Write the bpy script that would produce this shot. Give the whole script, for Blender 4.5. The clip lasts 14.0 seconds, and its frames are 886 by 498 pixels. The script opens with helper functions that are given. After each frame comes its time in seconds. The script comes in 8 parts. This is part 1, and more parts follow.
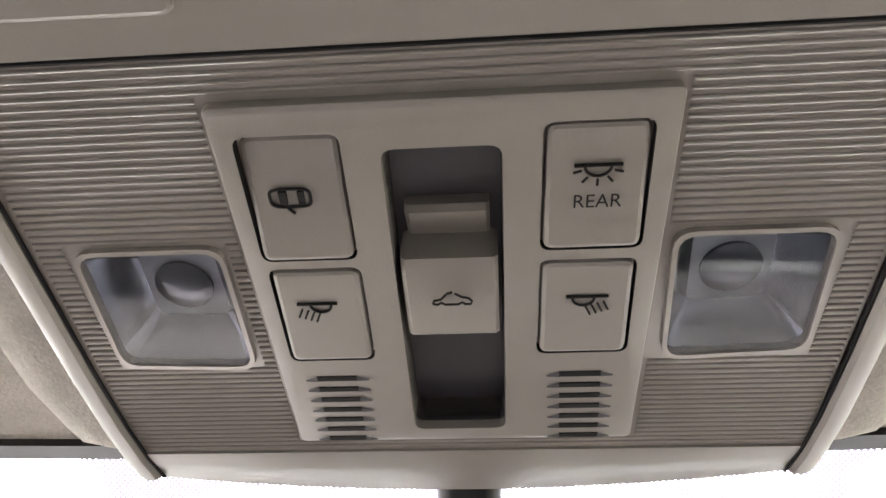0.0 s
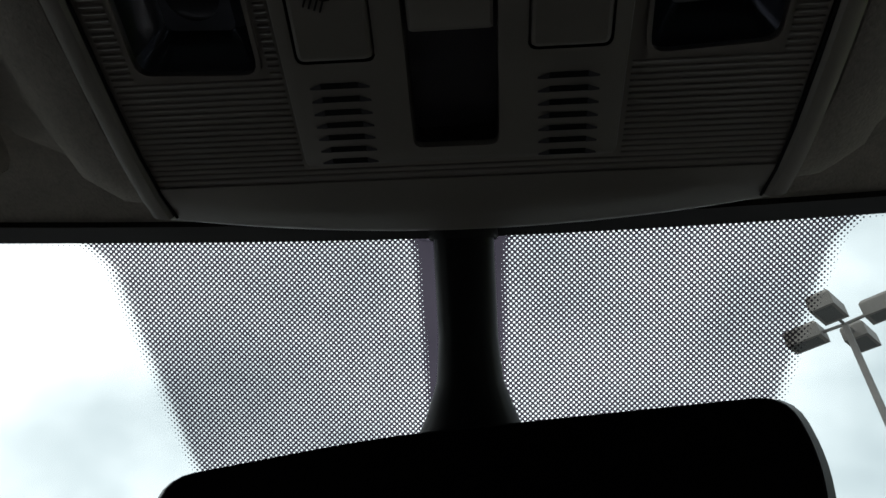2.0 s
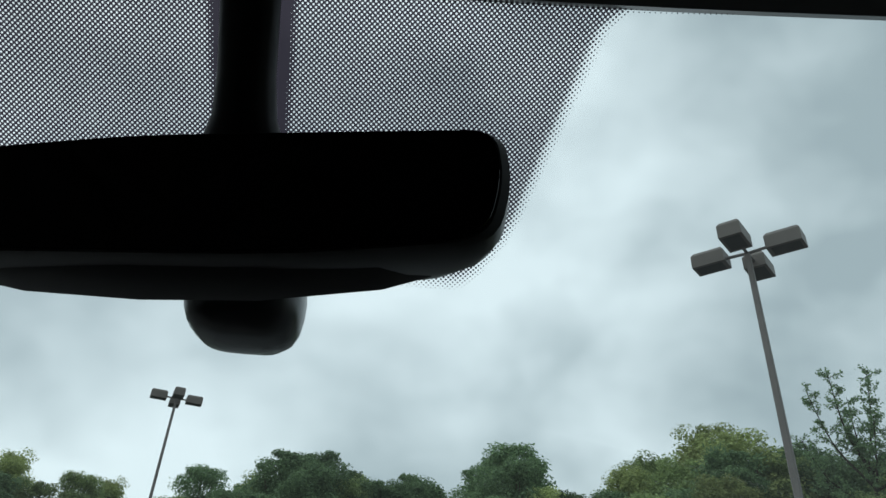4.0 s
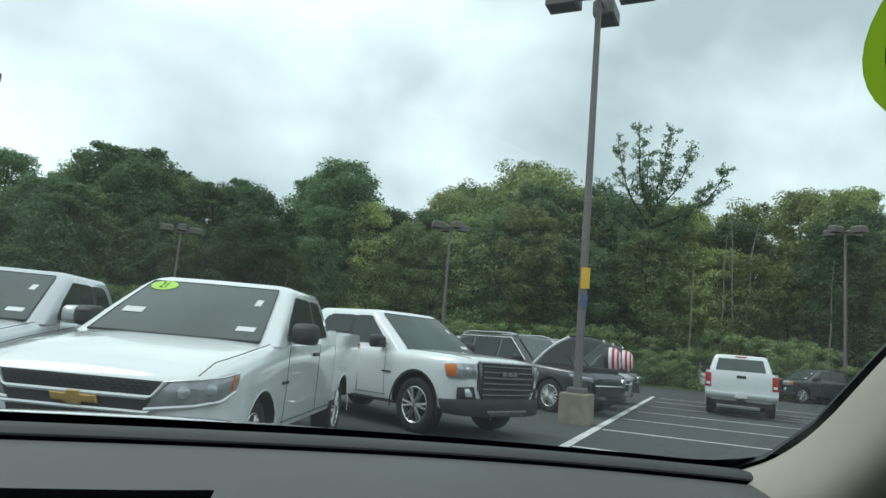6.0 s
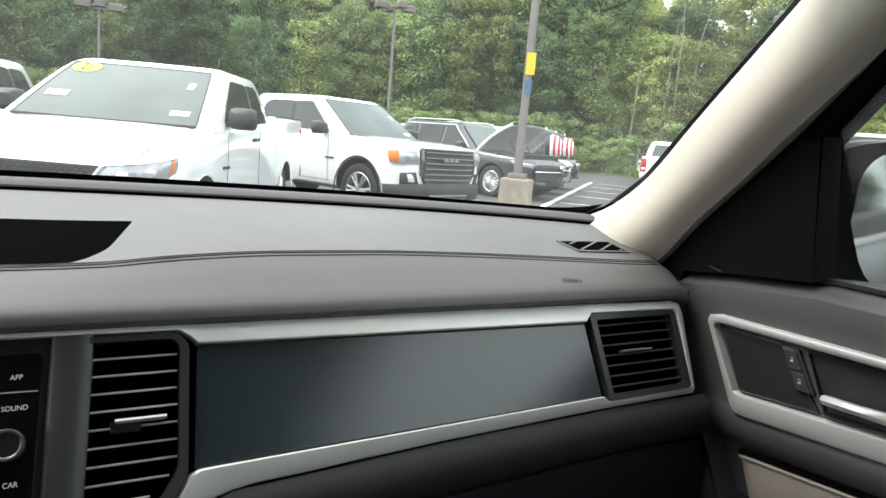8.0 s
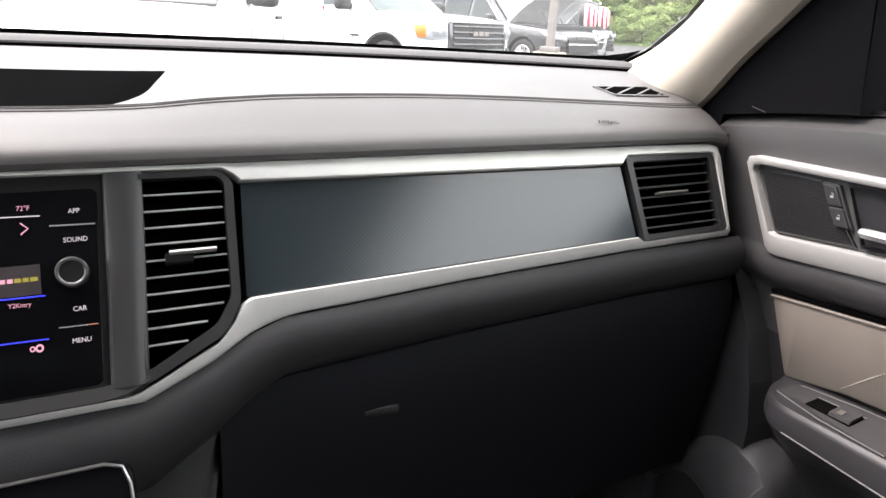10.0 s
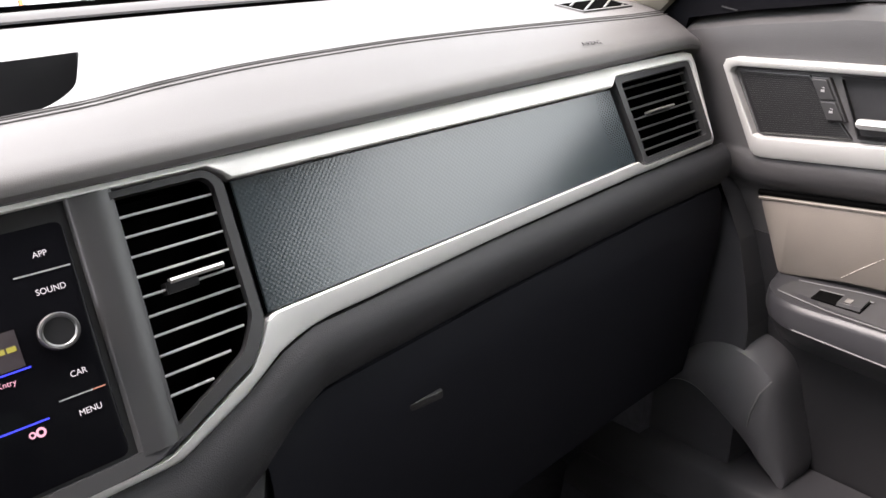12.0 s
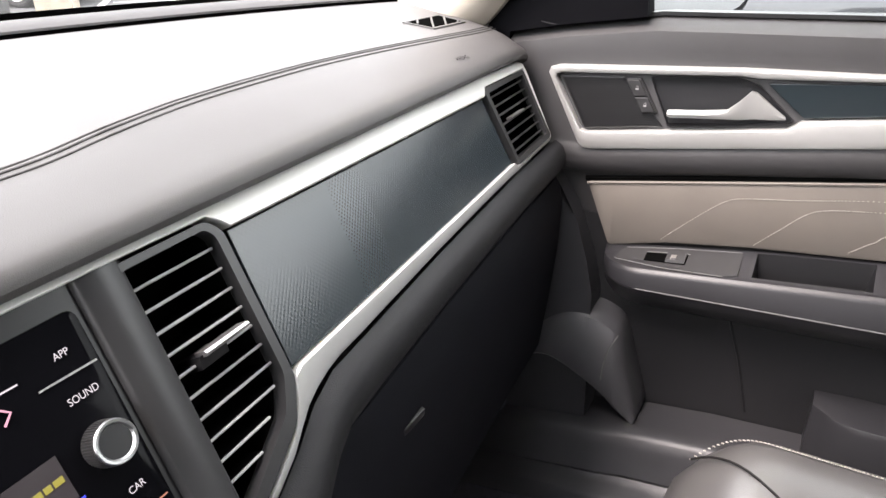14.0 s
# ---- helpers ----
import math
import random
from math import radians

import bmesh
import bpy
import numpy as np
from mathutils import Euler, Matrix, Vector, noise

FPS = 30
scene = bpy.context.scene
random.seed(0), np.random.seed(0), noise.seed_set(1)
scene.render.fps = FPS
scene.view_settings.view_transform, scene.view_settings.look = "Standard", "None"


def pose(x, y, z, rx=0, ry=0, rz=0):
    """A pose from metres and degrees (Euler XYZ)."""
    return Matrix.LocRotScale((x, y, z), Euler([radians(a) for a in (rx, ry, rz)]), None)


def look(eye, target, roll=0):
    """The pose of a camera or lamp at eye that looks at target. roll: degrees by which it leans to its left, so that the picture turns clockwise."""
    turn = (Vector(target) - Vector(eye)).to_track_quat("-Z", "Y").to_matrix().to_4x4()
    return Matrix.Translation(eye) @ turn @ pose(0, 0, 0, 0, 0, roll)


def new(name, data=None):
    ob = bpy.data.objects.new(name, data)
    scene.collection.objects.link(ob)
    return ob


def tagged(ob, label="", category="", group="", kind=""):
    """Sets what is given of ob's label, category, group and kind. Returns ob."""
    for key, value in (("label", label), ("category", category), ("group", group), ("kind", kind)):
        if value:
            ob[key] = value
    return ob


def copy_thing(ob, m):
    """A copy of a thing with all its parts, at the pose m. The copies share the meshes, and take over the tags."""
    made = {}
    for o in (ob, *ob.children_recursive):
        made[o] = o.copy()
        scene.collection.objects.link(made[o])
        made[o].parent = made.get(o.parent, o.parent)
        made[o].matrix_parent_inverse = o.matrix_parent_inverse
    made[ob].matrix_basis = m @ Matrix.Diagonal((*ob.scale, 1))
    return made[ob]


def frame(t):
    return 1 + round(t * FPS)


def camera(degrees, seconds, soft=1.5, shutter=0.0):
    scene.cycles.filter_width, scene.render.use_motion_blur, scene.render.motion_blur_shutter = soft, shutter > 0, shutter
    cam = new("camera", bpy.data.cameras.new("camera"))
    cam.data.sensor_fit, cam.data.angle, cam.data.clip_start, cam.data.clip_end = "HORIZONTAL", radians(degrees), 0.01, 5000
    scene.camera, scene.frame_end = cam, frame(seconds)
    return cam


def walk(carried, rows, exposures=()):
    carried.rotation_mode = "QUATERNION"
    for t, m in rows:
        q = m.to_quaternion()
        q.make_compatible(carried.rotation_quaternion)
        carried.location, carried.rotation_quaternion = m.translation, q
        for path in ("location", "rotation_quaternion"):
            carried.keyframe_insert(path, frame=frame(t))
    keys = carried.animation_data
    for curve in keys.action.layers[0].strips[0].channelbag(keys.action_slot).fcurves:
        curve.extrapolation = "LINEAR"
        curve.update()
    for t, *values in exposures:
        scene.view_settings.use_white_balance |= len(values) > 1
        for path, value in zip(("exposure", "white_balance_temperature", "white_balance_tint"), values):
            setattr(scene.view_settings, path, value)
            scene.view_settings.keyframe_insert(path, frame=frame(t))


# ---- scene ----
cam = camera(67.2, 14.0)
PATH = [
    (0, (0.016, -0.476, 1.477), (-0.118, 0.941, 2.883), 1.9),
    (0.5, (0.017, -0.469, 1.475), (-0.127, 0.987, 2.838), 2.3),
    (1, (0.016, -0.461, 1.467), (-0.131, 1.026, 2.796), 2.4),
    (1.5, (0.014, -0.445, 1.439), (-0.136, 1.081, 2.724), 2.3),
    (2, (0.013, -0.429, 1.405), (-0.109, 1.103, 2.685), 0.9),
    (2.5, (0.017, -0.424, 1.381), (-0.083, 1.172, 2.583), 2.9),
    (3, (0.029, -0.401, 1.359), (-0.018, 1.237, 2.505), 2.7),
    (5.3, (0.184, -0.428, 1.303), (0.598, 1.408, 1.977), 4.1),
    (5.5, (0.181, -0.438, 1.295), (0.667, 1.412, 1.879), 3.8),
    (6, (0.203, -0.362, 1.250), (0.836, 1.513, 1.538), 5.0),
    (6.2, (0.211, -0.361, 1.269), (0.896, 1.512, 1.417), 5.5),
    (6.5, (0.225, -0.382, 1.274), (0.998, 1.462, 1.259), 5.6),
    (7, (0.222, -0.419, 1.261), (1.074, 1.384, 1.11), 4.5),
    (7.5, (0.227, -0.467, 1.248), (1.069, 1.333, 1.019), 4.6),
    (8, (0.231, -0.48, 1.227), (1.055, 1.313, 0.904), 5.0),
    (8.5, (0.23, -0.487, 1.216), (1.043, 1.294, 0.806), 5.2),
    (9, (0.229, -0.494, 1.204), (1.022, 1.273, 0.704), 5.2),
    (9.2, (0.228, -0.497, 1.2), (1.006, 1.265, 0.661), 5.1),
    (11.3, (0.202, -0.449, 1.192), (0.976, 1.21, 0.387), -2.3),
    (11.5, (0.193, -0.437, 1.196), (1.017, 1.192, 0.379), -2.7),
    (12, (0.166, -0.39, 1.2), (1.145, 1.124, 0.336), -2.7),
    (12.5, (0.124, -0.355, 1.2), (1.265, 1.025, 0.307), -2.1),
    (13, (0.08, -0.317, 1.204), (1.386, 0.902, 0.306), -1.0),
    (13.5, (0.059, -0.282, 1.207), (1.514, 0.769, 0.325), -0.7),
    (14, (0.044, -0.264, 1.211), (1.608, 0.642, 0.353), -0.7),
]
walk(cam, [(t, look(eye, target, roll)) for t, eye, target, roll in PATH],
     exposures=[(0.0, 5.42, 7100, 22), (0.5, 5.02, 7100, 22), (0.9, 4.66, 7100, 22), (1.25, 3.65, 6900, 18), (1.5, 2.75, 6850, 22), (1.8, 1.45, 6650, 14), (2.0, 0.95, 6450, 10), (2.3, 0.60, 6200, 8), (3.0, 0.24, 6100, 7), (5.5, 0.25, 6050, 3), (6.0, 0.68, 6100, 3), (6.2, 0.95, 5850, -2), (6.6, 1.44, 5650, -3),
                (7.0, 1.90, 5780, -2), (7.5, 2.2, 6450, 7), (8.0, 2.48, 6700, 14), (9.0, 2.95, 6900, 21), (11.3, 3.74, 6900, 24), (12.5, 3.74, 6900, 24), (14.0, 3.66, 6900, 24)])
SKY = 0.9

# ---- world and sun ----
world = bpy.data.worlds.new("overcast_sky")
scene.world = world
world.use_nodes = True
wn, wl = world.node_tree.nodes, world.node_tree.links
wn.clear()
w_out = wn.new("ShaderNodeOutputWorld")
w_sky = wn.new("ShaderNodeTexSky")
w_sky.sky_type, w_sky.sun_disc = "NISHITA", False
w_sky.sun_elevation, w_sky.sun_rotation = radians(55), radians(300)
w_sky.dust_density = 3.0
w_b1 = wn.new("ShaderNodeBackground")
w_b1.inputs[1].default_value = 0.08
wl.new(w_sky.outputs[0], w_b1.inputs[0])
w_co = wn.new("ShaderNodeTexCoord")
w_mp = wn.new("ShaderNodeMapping")
w_mp.inputs["Scale"].default_value = (1.0, 1.0, 1.35)
wl.new(w_co.outputs["Generated"], w_mp.inputs["Vector"])
w_n = wn.new("ShaderNodeTexNoise")
w_n.inputs["Scale"].default_value, w_n.inputs["Detail"].default_value = 2.7, 4.0
w_n.inputs["Roughness"].default_value, w_n.inputs["Distortion"].default_value = 0.50, 0.12
wl.new(w_mp.outputs[0], w_n.inputs["Vector"])
w_r = wn.new("ShaderNodeValToRGB")
w_r.color_ramp.elements[0].position, w_r.color_ramp.elements[0].color = 0.33, (0.42, 0.485, 0.50, 1)
w_r.color_ramp.elements[1].position, w_r.color_ramp.elements[1].color = 0.63, (0.90, 0.97, 0.98, 1)
wl.new(w_n.outputs["Fac"], w_r.inputs[0])
w_b2 = wn.new("ShaderNodeBackground")
w_b2.inputs[1].default_value = SKY
wl.new(w_r.outputs[0], w_b2.inputs[0])
w_mix = wn.new("ShaderNodeMixShader")
w_mix.inputs[0].default_value = 0.88
wl.new(w_b1.outputs[0], w_mix.inputs[1])
wl.new(w_b2.outputs[0], w_mix.inputs[2])
wl.new(w_mix.outputs[0], w_out.inputs[0])

sun = new("sun", bpy.data.lights.new("sun", "SUN"))
sun.data.energy, sun.data.angle, sun.data.color = 0.6, radians(24), (1.0, 0.97, 0.92)
sun.matrix_world = look((-17, 10, 28), (0, 0, 0))


# ---- materials ----
def mat(name, col, rough=0.5, metal=0.0, var=0.12, scale=30.0, bump=0.0, bscale=600.0, spec=0.5, coat=0.0,
        fine=0.0, stretch=(1, 1, 1)):
    """A principled surface with colour variation at two scales and a fine relief."""
    m = bpy.data.materials.new(name)
    m.use_nodes = True
    n, l = m.node_tree.nodes, m.node_tree.links
    p = n["Principled BSDF"]
    p.inputs["Roughness"].default_value, p.inputs["Metallic"].default_value = rough, metal
    p.inputs["Specular IOR Level"].default_value, p.inputs["Coat Weight"].default_value = spec, coat
    p.inputs["Coat Roughness"].default_value = 0.05
    co = n.new("ShaderNodeTexCoord")
    mp = n.new("ShaderNodeMapping")
    mp.inputs["Scale"].default_value = stretch
    l.new(co.outputs["Object"], mp.inputs["Vector"])
    a = n.new("ShaderNodeTexNoise")
    a.inputs["Scale"].default_value, a.inputs["Detail"].default_value = scale, 5
    b = n.new("ShaderNodeTexNoise")
    b.inputs["Scale"].default_value, b.inputs["Detail"].default_value = scale * 0.13, 3
    l.new(mp.outputs[0], a.inputs["Vector"])
    l.new(mp.outputs[0], b.inputs["Vector"])
    add = n.new("ShaderNodeMath")
    add.operation = "ADD"
    l.new(a.outputs["Fac"], add.inputs[0])
    l.new(b.outputs["Fac"], add.inputs[1])
    rr = n.new("ShaderNodeMapRange")
    rr.inputs["From Min"].default_value, rr.inputs["From Max"].default_value = 0.6, 1.4
    rr.inputs["To Min"].default_value, rr.inputs["To Max"].default_value = 1 - var, 1 + var
    l.new(add.outputs[0], rr.inputs["Value"])
    mx = n.new("ShaderNodeVectorMath")
    mx.operation = "SCALE"
    mx.inputs[0].default_value = col
    l.new(rr.outputs[0], mx.inputs["Scale"])
    l.new(mx.outputs[0], p.inputs["Base Color"])
    r2 = n.new("ShaderNodeMapRange")
    r2.inputs["From Min"].default_value, r2.inputs["From Max"].default_value = 0.3, 0.7
    r2.inputs["To Min"].default_value, r2.inputs["To Max"].default_value = max(0.02, rough - 0.06), min(1, rough + 0.06)
    l.new(b.outputs["Fac"], r2.inputs["Value"])
    l.new(r2.outputs[0], p.inputs["Roughness"])
    if bump:
        c = n.new("ShaderNodeTexVoronoi" if fine else "ShaderNodeTexNoise")
        c.inputs["Scale"].default_value = bscale
        l.new(mp.outputs[0], c.inputs["Vector"])
        bp = n.new("ShaderNodeBump")
        bp.inputs["Strength"].default_value, bp.inputs["Distance"].default_value = bump, 0.0006
        l.new(c.outputs[0], bp.inputs["Height"])
        l.new(bp.outputs[0], p.inputs["Normal"])
    return m


def glow(name, col, strength):
    m = bpy.data.materials.new(name)
    m.use_nodes = True
    p = m.node_tree.nodes["Principled BSDF"]
    p.inputs["Base Color"].default_value = (0.02, 0.02, 0.02, 1)
    p.inputs["Emission Color"].default_value = (*col, 1)
    p.inputs["Emission Strength"].default_value = strength
    return m


def glass_mat(name, tint=(1, 1, 1), rough=0.0, thin=0.9, veil=0.0):
    """Thin window glass: clear with a Fresnel gloss and, where asked for, an uneven pale film for glare and dust."""
    m = bpy.data.materials.new(name)
    m.use_nodes = True
    n, l = m.node_tree.nodes, m.node_tree.links
    n.remove(n["Principled BSDF"])
    tr = n.new("ShaderNodeBsdfTransparent")
    tr.inputs[0].default_value = (*[c * thin for c in tint], 1)
    gl = n.new("ShaderNodeBsdfGlossy")
    gl.inputs["Roughness"].default_value = rough
    lw = n.new("ShaderNodeLayerWeight")
    lw.inputs[0].default_value = 0.5
    pw = n.new("ShaderNodeMath")
    pw.operation, pw.inputs[1].default_value = "POWER", 5.0
    l.new(lw.outputs["Facing"], pw.inputs[0])
    ad = n.new("ShaderNodeMath")
    ad.operation, ad.inputs[1].default_value = "MULTIPLY_ADD", 0.6
    ad.inputs[2].default_value = 0.035
    l.new(pw.outputs[0], ad.inputs[0])
    mx = n.new("ShaderNodeMixShader")
    l.new(ad.outputs[0], mx.inputs[0])
    l.new(tr.outputs[0], mx.inputs[1])
    l.new(gl.outputs[0], mx.inputs[2])
    l.new(mx.outputs[0], n["Material Output"].inputs[0])
    if veil:
        co, no, rg = n.new("ShaderNodeTexCoord"), n.new("ShaderNodeTexNoise"), n.new("ShaderNodeMapRange")
        no.inputs["Scale"].default_value, no.inputs["Detail"].default_value = 3.0, 5.0
        l.new(co.outputs["Object"], no.inputs["Vector"])
        rg.inputs["From Min"].default_value, rg.inputs["From Max"].default_value = 0.3, 0.7
        rg.inputs["To Min"].default_value, rg.inputs["To Max"].default_value = veil * 0.5, veil * 1.5
        l.new(no.outputs["Fac"], rg.inputs["Value"])
        film, m2 = n.new("ShaderNodeBsdfTranslucent"), n.new("ShaderNodeMixShader")
        film.inputs[0].default_value = (0.80, 0.82, 0.80, 1)
        l.new(rg.outputs[0], m2.inputs[0])
        l.new(mx.outputs[0], m2.inputs[1])
        l.new(film.outputs[0], m2.inputs[2])
        l.new(m2.outputs[0], n["Material Output"].inputs[0])
    return m


def hex_mat(name, col, pitch, rough, depth=0.0012, spec=0.5, hole=0.0):
    """Plastic film with a fine raised cell pattern."""
    m = mat(name, col, rough, 0, 0.05, 8, spec=spec)
    n, l = m.node_tree.nodes, m.node_tree.links
    p = n["Principled BSDF"]
    co = n.new("ShaderNodeTexCoord")
    mp = n.new("ShaderNodeMapping")
    mp.inputs["Rotation"].default_value = (0, radians(45), 0)
    mp.inputs["Scale"].default_value = (1, 0.0001, 1)
    l.new(co.outputs["Object"], mp.inputs[0])
    v = n.new("ShaderNodeTexVoronoi")
    v.inputs["Scale"].default_value, v.inputs["Randomness"].default_value = 1 / pitch, 0.0
    l.new(mp.outputs[0], v.inputs["Vector"])
    bp = n.new("ShaderNodeBump")
    bp.invert = True
    bp.inputs["Strength"].default_value, bp.inputs["Distance"].default_value = 0.7, depth
    l.new(v.outputs["Distance"], bp.inputs["Height"])
    l.new(bp.outputs[0], p.inputs["Normal"])
    return m


M_PAD = mat("soft_touch_charcoal", (0.080, 0.076, 0.075), 0.5, 0, 0.06, 30, 0.22, 1700, 0.5, fine=1)
M_DARK = mat("black_grained_plastic", (0.019, 0.0192, 0.021), 0.55, 0, 0.1, 30, 0.3, 1500, 0.32, fine=1)
M_KNEE = mat("dull_black_grained_roll", (0.0155, 0.0157, 0.0175), 0.58, 0, 0.1, 30, 0.3, 1500, 0.30, fine=1)
M_ARM = mat("black_satin_armrest", (0.024, 0.024, 0.0265), 0.38, 0, 0.08, 30, 0.2, 1500, 0.5, fine=1)
M_DOORP = mat("charcoal_grained_door_plastic", (0.037, 0.036, 0.037), 0.48, 0, 0.08, 30, 0.3, 1500, 0.5, fine=1)
M_KICK = mat("satin_black_kick_plastic", (0.062, 0.062, 0.066), 0.32, 0, 0.08, 30, 0.2, 1500, 0.5, fine=1)
M_SILL = mat("black_sill_plastic", (0.034, 0.034, 0.037), 0.42, 0, 0.08, 30, 0.2, 1500, 0.5, fine=1)
M_BLACK = mat("black_satin_plastic", (0.010, 0.010, 0.011), 0.38, 0, 0.1, 30)
M_STACK = mat("anthracite_satin_plastic", (0.036, 0.036, 0.037), 0.40, 0, 0.06, 30, spec=0.35)
M_SILVER = mat("satin_silver_trim", (0.70, 0.69, 0.67), 0.38, 0.18, 0.04, 60, 0.06, 1500)
M_DOORSIL = mat("satin_silver_door_trim", (0.50, 0.50, 0.485), 0.34, 0.5, 0.04, 60, 0.06, 1500)
M_CHROME = mat("chrome", (0.78, 0.78, 0.77), 0.12, 1.0, 0.03, 30)
M_INLAY = hex_mat("slate_blue_patterned_inlay", (0.018, 0.026, 0.030), 0.0024, 0.19, 0.00010, 0.60)
M_GLASSY = mat("gloss_black_glass", (0.004, 0.004, 0.005), 0.10, 0, 0.05, 10, spec=0.05)
M_BEIGE = mat("taupe_leatherette", (0.150, 0.134, 0.117), 0.52, 0, 0.07, 25, 0.22, 1300, 0.4, fine=1)
M_PILLAR = mat("light_grey_beige_pillar_plastic", (0.40, 0.365, 0.310), 0.6, 0, 0.05, 20, 0.12, 1300, 0.35, fine=1)
M_LINER = mat("light_beige_knit_headliner", (0.46, 0.42, 0.37), 0.9, 0, 0.18, 500, 0.9, 700, 0.2)
M_CON = mat("light_taupe_plastic", (0.275, 0.245, 0.215), 0.32, 0, 0.05, 30, 0.15, 1600, 0.6)
M_CONG = mat("glossy_taupe_ribbed_plastic", (0.300, 0.264, 0.234), 0.14, 0, 0.05, 30, 0.05, 1500, 0.8)
M_CONDARK = mat("dark_grey_plastic", (0.058, 0.052, 0.058), 0.5, 0, 0.06, 30, 0.2, 1500)
M_INK = mat("dark_print", (0.012, 0.011, 0.011), 0.7, spec=0.2)
# near-zero black without gloss; in ducts and gaps it paints their shade
M_DUCT = mat("deep_black", (0.003, 0.003, 0.003), 0.9, spec=0.0)
M_SEAM = mat("charcoal_seam_thread", (0.050, 0.048, 0.047), 0.7)
M_SEAMG = mat("grey_seam", (0.13, 0.13, 0.13), 0.4)
M_STITCH = mat("pale_stitching_thread", (0.47, 0.44, 0.40), 0.7, 0, 0.2, 900)
M_LEATHER = mat("black_leather", (0.085, 0.081, 0.079), 0.34, 0, 0.1, 40, 0.16, 900, 0.9, fine=1)
M_CARPET = mat("black_carpet", (0.075, 0.075, 0.085), 0.95, 0, 0.3, 600, 0.8, 900, 0.1)
M_MIRROR = mat("mirror_silvering", (0.85, 0.87, 0.88), 0.02, 1.0, 0.01, 5)
M_DIMMIR = mat("dimming_mirror_glass", (0.004, 0.004, 0.006), 0.06, 0.0, 0.02, 5, spec=0.12)
M_LENS = glass_mat("clear_lens", (0.96, 0.97, 1.0), 0.04, 0.95)
M_REFL = mat("lamp_reflector", (0.13, 0.13, 0.145), 0.16, 1.0, 0.25, 90, 0.10, 160)
M_GLASS = glass_mat("window_glass", (0.97, 1.0, 0.985), 0.0, 0.95)
# the film lightens the view like veiling glare, besides some real dust
M_SCREEN = glass_mat("veiled_windscreen_glass", (0.97, 1.0, 0.985), 0.0, 0.95, 0.022)
M_TABM = mat("brushed_bright_tab", (0.36, 0.355, 0.345), 0.34, 0.8, 0.05, 60)
M_RINGM = mat("satin_chrome_ring", (0.36, 0.36, 0.36), 0.36, 1.0, 0.05, 60)
M_TINT = glass_mat("dark_privacy_glass", (0.90, 1.0, 0.95), 0.0, 0.30)
M_TRIMD = mat("dark_door_paint", (0.014, 0.015, 0.018), 0.35, 0.0, 0.05, 30, spec=0.3)
M_HOOD = mat("dark_metallic_car_paint", (0.020, 0.021, 0.024), 0.22, 0.3, 0.05, 200, coat=1.0)
M_GLOWW = glow("lit_white_legend", (0.85, 0.85, 0.9), 0.085)
M_GLOWP = glow("lit_pink_icon", (1.0, 0.50, 0.65), 0.09)
M_GLOWB = glow("lit_blue_line", (0.03, 0.05, 1.0), 0.13)
M_GLOWO = glow("lit_orange_line", (0.7, 0.3, 0.2), 0.07)
M_GLOWM = glow("lit_mauve_artwork", (0.10, 0.045, 0.07), 0.014)
M_GLOWY = glow("lit_yellow_bars", (0.55, 0.52, 0.06), 0.06)


# ---- building helpers ----
def part(name, bm, material, parent, label="", smooth=True):
    """One mesh object out of a bmesh, under a thing or a part."""
    me = bpy.data.meshes.new(name)
    bmesh.ops.recalc_face_normals(bm, faces=bm.faces)
    bm.to_mesh(me)
    bm.free()
    if isinstance(material, (list, tuple)):
        for x in material:
            me.materials.append(x)
    else:
        me.materials.append(material)
    if smooth:
        me.shade_smooth()
        me.set_sharp_from_angle(angle=radians(38))
    ob = new(name, me)
    if parent is not None:
        ob.parent = parent
    if label:
        ob["label"] = label
    return ob


def thing(name, label, category, group="", kind="", at=(0, 0, 0)):
    """An Empty that carries a thing's parts; its parts are built in the thing's own frame."""
    ob = new(name)
    ob.empty_display_size = 0.05
    ob.location = at
    return tagged(ob, label, category, group, kind)


def solo(name, bm, material, label, category, group="", kind="", smooth=True):
    return tagged(part(name, bm, material, None, "", smooth), label, category, group, kind)


def loft(rows, close_u=False, close_v=False, caps=False):
    """A skin over rows of points of equal length."""
    bm = bmesh.new()
    vs = [[bm.verts.new(p) for p in r] for r in rows]
    n, m = len(vs), len(vs[0])
    for i in range(n if close_v else n - 1):
        for j in range(m if close_u else m - 1):
            q = [vs[i][j], vs[i][(j + 1) % m], vs[(i + 1) % n][(j + 1) % m], vs[(i + 1) % n][j]]
            if len(set(q)) == 4:
                bm.faces.new(q)
    if caps:
        bm.faces.new(vs[0])
        bm.faces.new(list(reversed(vs[-1])))
    return bm


def rounded(poly, r, n=4):
    """The polygon with its corners rounded."""
    out = []
    k = len(poly)
    for i in range(k):
        a, b, c = (Vector(poly[(i + d) % k]) for d in (-1, 0, 1))
        rr = r[i] if isinstance(r, (list, tuple)) else r
        if rr <= 0:
            out.append(tuple(b))
            continue
        u, v = (a - b), (c - b)
        d = min(rr, u.length * 0.45, v.length * 0.45)
        p, q = b + u.normalized() * d, b + v.normalized() * d
        for s in range(n + 1):
            t = s / n
            out.append(tuple(p * (1 - t) ** 2 + b * 2 * t * (1 - t) + q * t * t))
    return out


